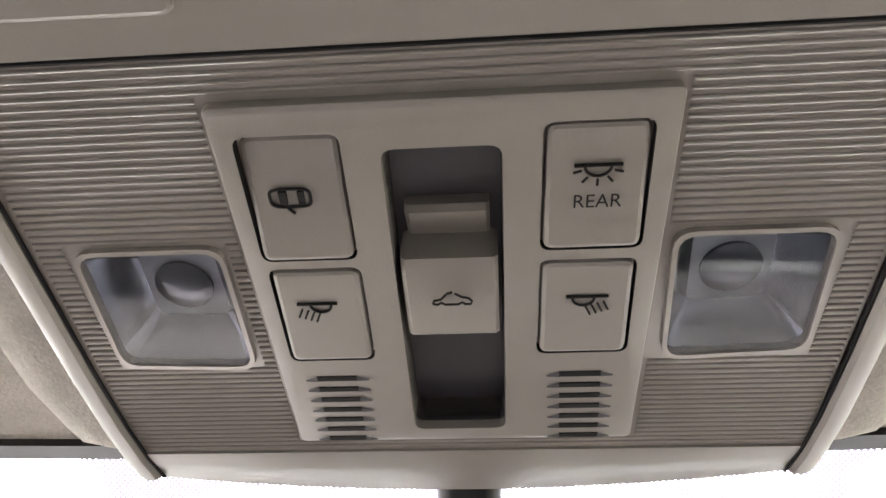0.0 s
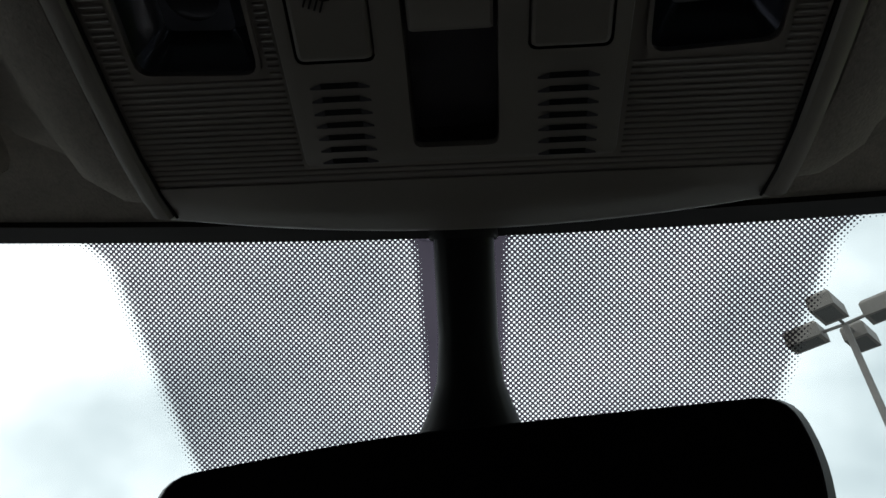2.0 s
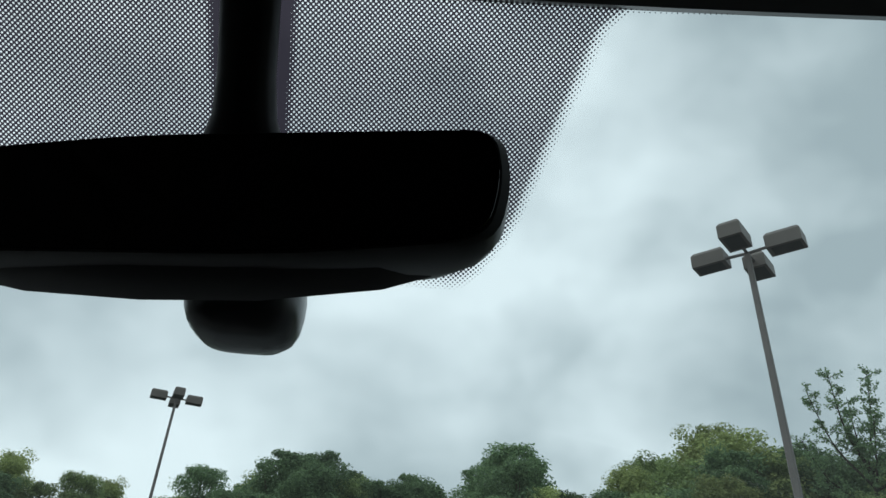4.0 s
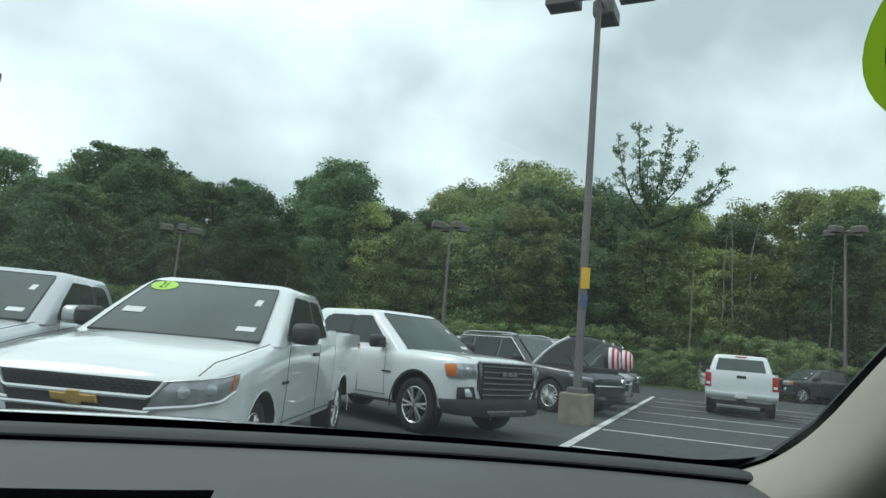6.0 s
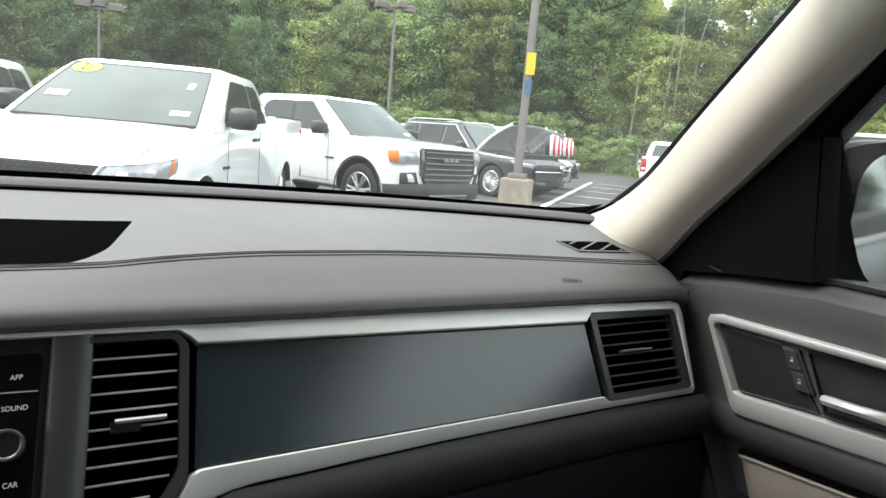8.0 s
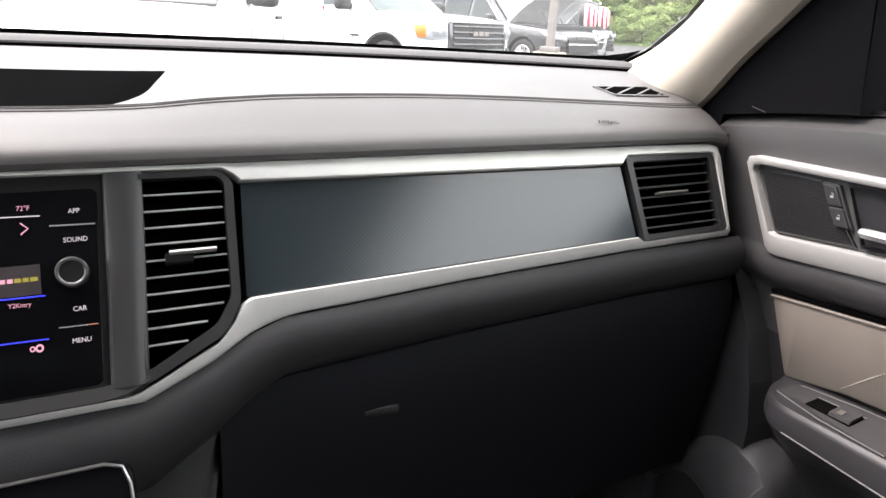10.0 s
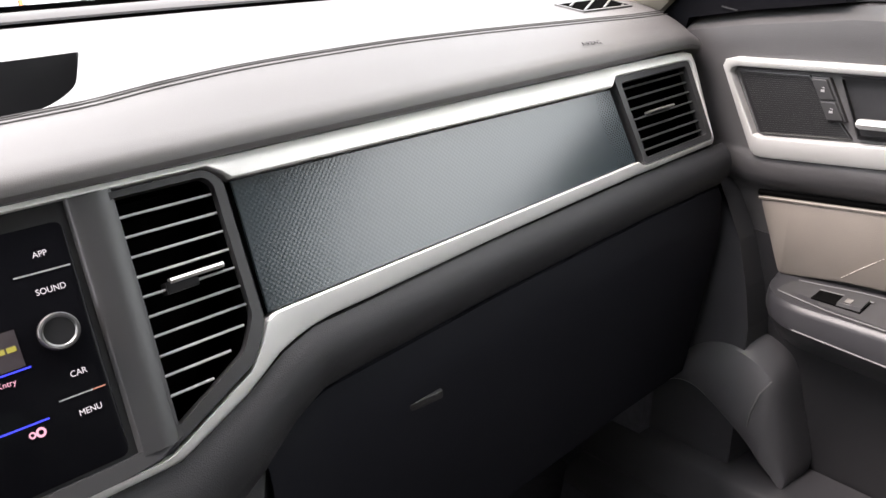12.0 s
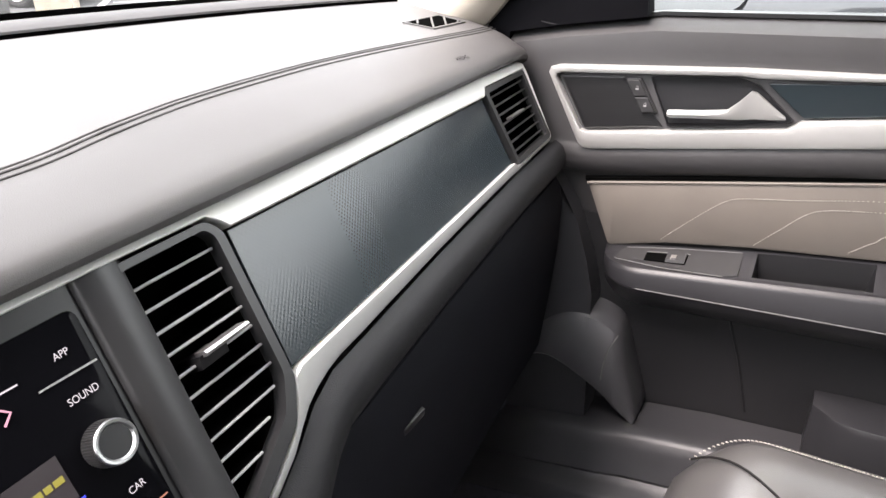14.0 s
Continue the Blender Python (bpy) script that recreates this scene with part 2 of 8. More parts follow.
def plate(poly, put, d0, d1, bev=0.0, bm=None, back=True):
    """A slab: the 2D polygon laid by put(u, v, depth) from depth d0 to d1, its upper edge bevelled by an inset."""
    bm = bm or bmesh.new()
    c = Vector((0, 0))
    n = len(poly)
    area = sum(poly[i][0] * poly[(i + 1) % n][1] - poly[(i + 1) % n][0] * poly[i][1] for i in range(n))
    sgn = 1 if area > 0 else -1
    rings = []

    def ring(inset, d):
        pts = []
        for i in range(n):
            a, b, c2 = Vector(poly[i - 1]), Vector(poly[i]), Vector(poly[(i + 1) % n])
            e1, e2 = (b - a), (c2 - b)
            n1 = Vector((-e1.y, e1.x)).normalized() * sgn if e1.length > 1e-9 else Vector((0, 0))
            n2 = Vector((-e2.y, e2.x)).normalized() * sgn if e2.length > 1e-9 else Vector((0, 0))
            m = n1 + n2
            m = m / max(0.35, m.length_squared / 2) if m.length > 1e-6 else n1
            q = b + m * inset
            pts.append(bm.verts.new(put(q.x, q.y, d)))
        return pts
    s = 1 if d1 > d0 else -1
    rings.append(ring(0, d0))
    if bev > 0:
        rings.append(ring(0, d1 - s * bev))
        rings.append(ring(bev * 0.3, d1 - s * bev * 0.3))
        rings.append(ring(bev, d1))
    else:
        rings.append(ring(0, d1))
    for a, b in zip(rings, rings[1:]):
        for i in range(n):
            bm.faces.new([a[i], a[(i + 1) % n], b[(i + 1) % n], b[i]])
    f1 = bm.faces.new(rings[-1])
    caps2 = [f1]
    if back:
        caps2.append(bm.faces.new(list(reversed(rings[0]))))
    bmesh.ops.triangulate(bm, faces=caps2)
    return bm


def frame_plate(outer, inner, put, d0, d1, bm=None):
    """A flat ring between two polygons with the same number of points."""
    bm = bm or bmesh.new()
    n = len(outer)
    r = [[bm.verts.new(put(p[0], p[1], d)) for p in poly] for poly, d in ((outer, d0), (outer, d1), (inner, d1), (inner, d0))]
    for a, b in zip(r, r[1:] + r[:1]):
        for i in range(n):
            bm.faces.new([a[i], a[(i + 1) % n], b[(i + 1) % n], b[i]])
    return bm


def box(x0, x1, y0, y1, z0, z1, bev=0.0, m=None, bm=None, seg=2):
    """A box, bevelled."""
    own = bmesh.new()
    bmesh.ops.create_cube(own, size=1)
    for v in own.verts:
        v.co = ((x0 + x1) / 2 + v.co.x * (x1 - x0), (y0 + y1) / 2 + v.co.y * (y1 - y0), (z0 + z1) / 2 + v.co.z * (z1 - z0))
    if bev:
        bmesh.ops.bevel(own, geom=own.edges[:], offset=bev, segments=seg, affect="EDGES", profile=0.6)
    if m is not None:
        own.transform(m)
    if bm is None:
        return own
    return merge(bm, own)


def merge(bm, other):
    t = bpy.data.meshes.new("tmp")
    other.to_mesh(t)
    other.free()
    bm.from_mesh(t)
    bpy.data.meshes.remove(t)
    return bm


def tube(pts, r, n=8, bm=None, closed=False):
    """A round bar along points; r may be a list."""
    pts = [Vector(p) for p in pts]
    rows = []
    side = None
    for i, p in enumerate(pts):
        a, b = pts[max(i - 1, 0)], pts[min(i + 1, len(pts) - 1)]
        t = (b - a).normalized()
        if side is None:
            side = t.orthogonal().normalized()
        side = (side - t * side.dot(t)).normalized()
        w = t.cross(side)
        rr = r[i] if isinstance(r, (list, tuple)) else r
        rows.append([p + (side * math.cos(6.28319 * k / n) + w * math.sin(6.28319 * k / n)) * rr for k in range(n)])
    own = loft(rows, close_u=True, caps=True)
    if bm is None:
        return own
    return merge(bm, own)


def cyl(p, axis, r, h, n=24, r2=None, bev=0.0, bm=None):
    """A turned disc or drum from p along axis."""
    axis = Vector(axis).normalized()
    s = axis.orthogonal().normalized()
    w = axis.cross(s)
    p = Vector(p)
    r2 = r if r2 is None else r2
    prof = [(r, 0)] + ([(r2, h - bev), (r2 - bev * 0.3, h - bev * 0.3), (r2 - bev, h)] if bev else [(r2, h)])
    own = loft([[p + axis * hh + (s * math.cos(6.28319 * k / n) + w * math.sin(6.28319 * k / n)) * rr for k in range(n)]
                for rr, hh in prof], close_u=True, caps=True)
    if bm is None:
        return own
    return merge(bm, own)


def text_bm(body, size, put, d=0.0, italic=0.0, extrude=0.0):
    """Lettering in the built-in font, centred, laid by put(u, v, depth)."""
    cu = bpy.data.curves.new("lettering", "FONT")
    cu.body, cu.size, cu.align_x, cu.align_y, cu.shear = body, size, "CENTER", "CENTER", italic
    cu.extrude = extrude
    ob = bpy.data.objects.new("lettering", cu)
    scene.collection.objects.link(ob)
    me = bpy.data.meshes.new_from_object(ob.evaluated_get(bpy.context.evaluated_depsgraph_get()))
    bm = bmesh.new()
    bm.from_mesh(me)
    bpy.data.objects.remove(ob)
    bpy.data.curves.remove(cu)
    bpy.data.meshes.remove(me)
    for v in bm.verts:
        v.co = put(v.co.x, v.co.y, d + v.co.z)
    return bm


def carve(ob, cutter_bm, cut_material=None):
    """Cuts the closed cutter out of a closed mesh object."""
    me = bpy.data.meshes.new("cutter")
    bmesh.ops.recalc_face_normals(cutter_bm, faces=cutter_bm.faces)
    cutter_bm.to_mesh(me)
    cutter_bm.free()
    me.materials.append(cut_material or ob.data.materials[0])
    cut = bpy.data.objects.new("cutter", me)
    scene.collection.objects.link(cut)
    md = ob.modifiers.new("cut", "BOOLEAN")
    md.object, md.operation, md.solver = cut, "DIFFERENCE", "EXACT"
    md.material_mode = "TRANSFER"
    bpy.context.view_layer.update()
    made = bpy.data.meshes.new_from_object(ob.evaluated_get(bpy.context.evaluated_depsgraph_get()))
    ob.modifiers.clear()
    old = ob.data
    ob.data = made
    bpy.data.meshes.remove(old)
    bpy.data.objects.remove(cut)
    bpy.data.meshes.remove(me)
    made.shade_smooth()
    made.set_sharp_from_angle(angle=radians(35))


# ---- dashboard ----
def yf(x, z):
    """Depth of the dashboard's face, which leans forward and bows."""
    return 0.075 * (abs(x) - 0.265) + 0.51 * (z - 1.07)


FN = Vector((0.075, -1.0, 0.51)).normalized()


def face(x, z, d=0.0):
    return Vector((x, yf(x, z), z)) + FN * d


def yg(x):
    """Where the pad meets the groove under the windscreen."""
    return 0.315 - 0.125 * min(1.1, abs(x) / 0.74) ** 3


# where the pad folds at the seam: across the car, back from the face, height
FOLD = [(-0.80, 0.042, 1.1165), (0.165, 0.042, 1.1165), (0.21, 0.043, 1.1180), (0.25, 0.047, 1.1212), (0.30, 0.051, 1.1234), (0.36, 0.053, 1.1242), (0.43, 0.052, 1.1240), (0.52, 0.048, 1.1220), (0.62, 0.041, 1.1185), (0.70, 0.034, 1.1157), (0.80, 0.029, 1.1140)]


def fold(x):
    for (xa, ra, za), (xb, rb, zb) in zip(FOLD, FOLD[1:]):
        if xa <= x <= xb:
            t = (x - xa) / (xb - xa)
            return ra + (rb - ra) * t, za + (zb - za) * t


def pad_row(x):
    y0 = yf(x, 1.085)
    rows = [(y0 + 0.02, 1.080), (y0 - 0.003, 1.0828), (y0 - 0.0075, 1.0856), (y0 - 0.0090, 1.0893), (y0 - 0.0080, 1.0934), (y0 - 0.0040, 1.0978), (y0 + 0.0050, 1.1022)]
    r, zf = fold(x)
    for t, up in ((0.35, 0.0010), (0.65, 0.0012), (0.90, 0.0005), (1.0, 0.0)):
        rows.append((y0 + 0.005 + (r - 0.005) * t, 1.1022 + (zf - 1.1022) * t + up))
    g, ya = yg(x), y0 + r
    for t in (0.02, 0.06, 0.12, 0.20, 0.30, 0.40, 0.50, 0.60, 0.70, 0.80, 0.90, 1.0):
        rows.append((ya + (g - ya) * t, zf + (1.139 - zf) * (1 - (1 - t) ** 1.30)))
    return rows


def pad_z(x, y):
    r = pad_row(x)[3:]
    for (ya, za), (yb, zb) in zip(r, r[1:]):
        if ya <= y <= yb:
            return za + (zb - za) * (y - ya) / (yb - ya)
    return r[-1][1]


dash = thing("dashboard", "charcoal soft-touch car dashboard with silver trim below the windscreen", "dashboard")

XS = [-0.76 + 0.02 * i for i in range(76)] + [0.752, 0.757]
rows = []
for x in XS:
    end = max(0.0, (x - 0.735) / 0.022) ** 2 * 0.006
    r = [(x, y, z - end) for y, z in pad_row(x)]
    g = yg(x)
    r += [(x, g + 0.03, 1.06), (x, yf(x, 1.085) + 0.03, 1.06)]
    rows.append(r)
pad = part("top_pad", loft(rows, close_u=True, caps=True), M_PAD, dash, "charcoal soft-touch upper pad")
cut = rounded([(-0.225, 0.178), (0.225, 0.178), (0.2085, 0.080), (0.185, 0.043), (-0.185, 0.043), (-0.2085, 0.080)],
              [0.004, 0.004, 0.02, 0.03, 0.03, 0.02], 5)
cb = bmesh.new()
ring0 = [cb.verts.new((x * 0.985, 0.115 + (y - 0.115) * 0.93, 1.074 + (y - 0.055) * 0.10)) for x, y in cut]
ring1 = [cb.verts.new((x * 1.004, 0.115 + (y - 0.115) * 1.03, 1.175)) for x, y in cut]
for i in range(len(cut)):
    j = (i + 1) % len(cut)
    cb.faces.new([ring0[i], ring0[j], ring1[j], ring1[i]])
cb.faces.new(ring1)
cb.faces.new(ring0[::-1])
carve(pad, cb, M_BLACK)
part("tray_liner", plate([(x * 0.96, 0.113 + (y - 0.115) * 0.88) for x, y in cut],
                         lambda u, v, d: Vector((u, v, 1.0742 + (v - 0.055) * 0.10 + d)), 0.0, 0.002, 0.001), M_BLACK, dash,
     "black rubber mat in the open stowage tray")
part("tray_seam", box(0.127, 0.1285, 0.066, 0.165, 1.077, 1.086), M_DARK, dash)

# lip in front of the windscreen
rows = []
for x in XS[:-1]:
    g = yg(x)
    rows.append([(x, g + dy, z) for dy, z in ((0.0075, 1.110), (0.0075, 1.1415), (0.0055, 1.1420), (0.0060, 1.1440), (0.011, 1.1465), (0.02, 1.1485), (0.04, 1.1490), (0.052, 1.1455),
                                              (0.056, 1.138), (0.056, 1.10), (0.0075, 1.10))])
part("windscreen_lip", loft(rows, close_u=True, caps=True), mat("dark_lip_plastic", (0.062, 0.060, 0.060), 0.65, 0, 0.08, 30, 0.2, 1500, 0.25), dash, "dark lip under the glass")
# black strip that draws the shadow line between pad and lip
part("lip_groove", loft([[(x, yg(x) + dy, z) for dy, z in ((0.0066, 1.128), (0.0066, 1.1422), (0.0080, 1.1422))] for x in XS[:-1]]), M_DUCT, dash, "black strip for the shade under the lip")
rows = []
for x in XS[:-1]:
    g = yg(x)
    rows.append([(x, g + 0.056, 1.144), (x, g + 0.075, 1.143), (x, g + 0.10, 1.128), (x, g + 0.13, 1.115), (x, g + 0.13, 1.08), (x, g + 0.056, 1.08)])
part("cowl_cover", loft(rows, close_u=True, caps=True), M_DUCT, dash, "black cowl strip at the foot of the glass")

# the seam: two rows of stitching beside a fold
SEAM = [(x, yf(x, 1.085) + fold(x)[0]) for x in (-0.2, 0.0, 0.10, 0.15, 0.18, 0.21, 0.25, 0.295, 0.34, 0.43, 0.52, 0.62, 0.70, 0.745)]


def along(pts, n):
    """Evenly spread points on a smooth line through pts."""
    out = []
    for i in range(len(pts) - 1):
        p = [Vector(pts[max(0, min(len(pts) - 1, i + k))]) for k in (-1, 0, 1, 2)]
        for s in range(n):
            t = s / n
            out.append(0.5 * ((2 * p[1]) + (p[2] - p[0]) * t + (2 * p[0] - 5 * p[1] + 4 * p[2] - p[3]) * t * t
                              + (3 * p[1] - p[0] - 3 * p[2] + p[3]) * t ** 3))
    return out + [Vector(pts[-1])]


def seam(pts, off, r):
    c = along(pts, 5)
    q = []
    for i, p in enumerate(c):
        d = (c[min(i + 1, len(c) - 1)] - c[max(i - 1, 0)]).normalized()
        w = p + Vector((-d.y, d.x)) * off
        q.append((w.x, w.y, pad_z(w.x, w.y) + 0.0002))
    return tube(q, r, 6)


for off, r in ((0.0, 0.0007), (0.0043, 0.0006), (-0.0043, 0.0006)):
    part("seam", seam(SEAM, off, r), M_SEAM, dash)

# side defroster outlet: slanting fins over a black plate that stands for the shade inside
DF = [(0.648, 0.131), (0.716, 0.129), (0.7240, 0.098), (0.656, 0.098)]


def on_pad(u, v, d=0.0):
    return Vector((u, v, pad_z(u, v) + d))


def df_at(s, t):
    """A place in the outlet: s along it, t from its front edge to the rear."""
    a, b = Vector(DF[0]).lerp(Vector(DF[1]), s), Vector(DF[3]).lerp(Vector(DF[2]), s)
    return a.lerp(b, t)


M_FIN = mat("charcoal_outlet_fin", (0.085, 0.083, 0.083), 0.42, 0, 0.05, 30)
dfv = part("defroster_vent", frame_plate(DF, [tuple(df_at(*q)) for q in ((0.025, 0.07), (0.975, 0.07), (0.975, 0.93), (0.025, 0.93))], on_pad, -0.004, 0.0016),
           M_FIN, dash, "charcoal side defroster outlet with slanting fins", False)
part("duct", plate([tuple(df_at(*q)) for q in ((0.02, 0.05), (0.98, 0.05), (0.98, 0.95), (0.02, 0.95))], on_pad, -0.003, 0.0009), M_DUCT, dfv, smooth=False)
for s0 in (-0.42, -0.02, 0.36, 0.74):
    ts_ = [t for t in (0.07, 0.18, 0.29, 0.40, 0.5, 0.61, 0.72, 0.83, 0.93) if 0.0 < s0 + 0.80 * (1 - t) < 0.95]
    fin = []
    for t in ts_:
        p, q = df_at(s0 + 0.80 * (1 - t), t), df_at(s0 + 0.80 * (1 - t) + 0.048, t)
        fin.append([on_pad(p.x, p.y, 0.0008), on_pad(p.x, p.y, 0.0022), on_pad(q.x, q.y, 0.0022), on_pad(q.x, q.y, 0.0008)])
    part("fin", loft(fin, close_u=True, caps=True), M_FIN, dfv, smooth=False)
part("airbag_lettering", text_bm("AIRBAG", 0.0068, lambda u, v, d: Vector((0.609 + u, 0.040 + v * 0.95, pad_z(0.609 + u, 0.040 + v * 0.95) + 0.0014))), M_DUCT, dash, "embossed letters", False)

# lower body and knee roll
LOW = [(0.757, 0.992), (0.634, 0.991), (0.449, 0.985), (0.333, 0.979), (0.291, 0.977), (0.267, 0.970), (0.241, 0.957), (0.195, 0.939), (0.134, 0.938),
       (0.0, 0.938)]
body = [(-0.757, 1.084), (0.757, 1.084), (0.757, 0.94)] + [(0.62, 0.94), (0.33, 0.93), (0.26, 0.90), (0.2, 0.86), (-0.757, 0.86)]
part("carrier", plate(body, face, -0.12, -0.036), M_BLACK, dash, smooth=False)


def roll_row(p, t):
    """Padded roll under the trim, ending in a crease."""
    x, z = p
    out = []
    for d, dz in ((0.0005, 0.002), (0.004, -0.003), (0.0062, -0.009), (0.0052, -0.017), (0.0010, -0.0245), (-0.008, -0.031), (-0.022, -0.036), (-0.10, -0.045)):
        k = 1.0 if x > 0.30 else 1.0 + (0.30 - x) * 4
        out.append(face(x, z + dz * k, d * 1.0))
    return out


def lid_row(p):
    """The glove box face below the crease, leaning away downwards."""
    x, z = p
    return [face(x, z + dz, d) for d, dz in ((-0.026, -0.030), (-0.014, -0.036), (-0.013, -0.045), (-0.022, -0.067), (-0.045, -0.105), (-0.080, -0.155), (-0.125, -0.215), (-0.16, -0.225))]


part("knee_roll", loft([roll_row(p, 0) for p in [(-0.757, 0.938)] + LOW[::-1]]), M_KNEE, dash, "black grained roll under the silver trim")
# footwell side of the centre stack
stack = []
for z, x, y in ((0.95, 0.285, -0.03), (0.92, 0.255, -0.05), (0.88, 0.235, -0.075), (0.83, 0.225, -0.10), (0.76, 0.222, -0.12), (0.62, 0.222, -0.13), (0.45, 0.222, -0.13)):
    stack.append([(x + 0.10, 0.30, z), (x + 0.02, 0.12, z), (x + 0.008, y + 0.03, z), (x, y + 0.006, z), (x - 0.012, y - 0.004, z), (x - 0.05, y - 0.008, z),
                  (-0.2, y - 0.008, z)])
stack = [[p for p in along(r, 4)] for r in stack]
stack = [list(c) for c in zip(*[along([r[j] for r in stack], 4) for j in range(len(stack[0]))])]
part("centre_stack_flank", loft(stack), M_DARK, dash, "black grained side of the centre stack")
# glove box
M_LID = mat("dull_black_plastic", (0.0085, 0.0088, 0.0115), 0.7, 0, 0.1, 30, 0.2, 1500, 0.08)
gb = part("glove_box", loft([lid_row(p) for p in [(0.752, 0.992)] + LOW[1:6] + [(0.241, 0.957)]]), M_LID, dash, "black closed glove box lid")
part("latch", box(-0.015, 0.015, -0.004, 0.0030, -0.004, 0.004, 0.002, Matrix.Translation(face(0.365, 0.905, -0.030)) @ Matrix.Rotation(radians(8), 4, "X")), M_BLACK, gb)
part("side_closing", plate([(0.30, 0.45), (0.30, 1.06), (0.06, 1.06), (0.03, 0.985), (-0.012, 0.935), (-0.034, 0.895), (-0.050, 0.845), (-0.060, 0.80), (-0.070, 0.45)], lambda u, v, d: Vector((0.764 + d, u, v)),
     0.0, 0.045, 0.0), M_SILL, dash, "black end of the dashboard beside the door", False)

# silver trim
# the ring of trim: its face falls away towards the outer edge
ring_pairs = [((0.0, 0.9400), (0.0, 0.9455)), ((0.190, 0.9402), (0.187, 0.9462)), ((0.200, 0.9420), (0.194, 0.948)), ((0.220, 0.9498), (0.2200, 0.9594)), ((0.241, 0.9580), (0.2445, 0.9700)),
             ((0.256, 0.9660), (0.2555, 0.9815)), ((0.267, 0.9715), (0.2620, 0.9920)), ((0.279, 0.9755), (0.2680, 0.9946)), ((0.291, 0.9785), (0.2830, 0.9950)), ((0.306, 0.9805), (0.303, 0.9955)),
             ((0.333, 0.9815), (0.333, 0.9963)), ((0.449, 0.9875), (0.449, 0.9991)), ((0.550, 0.9910), (0.550, 1.0016)), ((0.622, 0.9932), (0.6235, 1.0035)), ((0.632, 0.9935), (0.6290, 0.9990)),
             ((0.690, 0.9946), (0.690, 0.9999)), ((0.7455, 0.9955), (0.7355, 1.0005)), ((0.7495, 0.9990), (0.7380, 1.0022)), ((0.7505, 1.0012), (0.7385, 1.0032)),
             ((0.7490, 1.068), (0.7365, 1.0690)), ((0.7465, 1.078), (0.7345, 1.0720)), ((0.735, 1.0815), (0.7300, 1.0726)), ((0.690, 1.0817), (0.690, 1.0729)), ((0.6240, 1.0820), (0.6240, 1.0735)),
             ((0.6150, 1.0820), (0.6165, 1.0661)), ((0.45, 1.0829), (0.45, 1.0677)), ((0.2750, 1.0837), (0.2675, 1.0695)), ((0.2640, 1.0838), (0.2630, 1.0740)), ((0.255, 1.0838), (0.255, 1.0785)),
             ((0.0, 1.085), (0.0, 1.0800))]
ring_rows = []
T_LOW = ((0, -0.008), (0, 0.0036), (0.06, 0.0046), (0.20, 0.0040), (0.85, -0.0012), (0.93, -0.0026), (0.95, -0.0045), (0.95, -0.012))
T_TOP = ((0, -0.008), (0, 0.0048), (0.06, 0.0060), (0.16, 0.0062), (0.80, 0.0030), (0.94, 0.0020), (1.0, 0.0002), (1.0, -0.012))
for (xo, zo), (xi, zi) in ring_pairs:
    ring_rows.append([face(xi + (xo - xi) * t, zi + (zo - zi) * t, d) for t, d in (T_LOW if zo < 1.03 else T_TOP)])
part("trim_strip", loft(ring_rows), M_SILVER, dash, "satin silver trim strip")
part("shadow_gap", tube([face(x, 1.0868 - 0.0036 * x / 0.735, 0.0035) for x in (0.0, 0.15, 0.3, 0.45, 0.6, 0.735)], 0.0017, 6), M_DUCT, dash, "black gap under the pad")
part("driver_panel", plate([(-0.75, 0.94), (-0.18, 0.94), (-0.18, 1.085), (-0.75, 1.0815)], face, -0.008, 0.001), M_STACK, dash)
part("inlay", plate([(0.2648, 0.9952), (0.6240, 1.0038), (0.6170, 1.0652), (0.2672, 1.0688)], face, -0.006, 0.0012, 0.0008), M_INLAY, dash,
     "slate blue inlay with fine honeycomb pattern", False)

M_VENT = mat("dark_satin_vent_plastic", (0.022, 0.022, 0.023), 0.4, 0, 0.06, 30)
# centre stack bezel with its vent
CV_OUT = rounded([(0.196, 1.0772), (0.2540, 1.0772), (0.2618, 1.0700), (0.2606, 0.9925), (0.2480, 0.9740), (0.1960, 0.9510)], 0.004, 3)
CV_IN = rounded([(0.1990, 1.0738), (0.2515, 1.0738), (0.2560, 1.0690), (0.2548, 0.9970), (0.2440, 0.9810), (0.1970, 0.9585)], 0.004, 3)
part("stack_bezel", plate([(0.0, 1.0795), (0.200, 1.0795), (0.199, 0.952), (0.192, 0.9475), (0.0, 0.9465)], face, -0.008, 0.0015), M_BLACK, dash, smooth=False)
pil = []
for z, xa, xb in ((1.079, 0.1785, 0.2035), (1.06, 0.178, 0.2030), (1.02, 0.1772, 0.2018), (0.98, 0.1763, 0.2000), (0.9525, 0.1755, 0.1990)):
    pil.append([face(xa + (xb - xa) * t, z, d) for t, d in ((0, 0.0), (0.02, 0.0035), (0.10, 0.0055), (0.5, 0.0068), (0.86, 0.0058), (0.97, 0.004), (1, -0.004))])
part("stack_pillar", loft(pil), M_STACK, dash, "anthracite upright between screen and vent")
part("stack_foot", loft([[face(x, z0, 0.0015), face(x, z0, 0.005), face(x, z1, 0.006), face(x, z1 - 0.002, 0.001)] for x, z0, z1 in
     ((0.0, 0.9545, 0.9465), (0.17, 0.9545, 0.9465), (0.185, 0.9555, 0.9485), (0.199, 0.961, 0.9545))]), M_STACK, dash)
cv = part("centre_vent", frame_plate(CV_OUT, CV_IN, face, -0.004, 0.0055), M_VENT, dash, "anthracite frame of the tall air vent")
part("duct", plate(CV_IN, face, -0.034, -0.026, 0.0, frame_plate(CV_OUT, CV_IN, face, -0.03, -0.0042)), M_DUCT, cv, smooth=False)


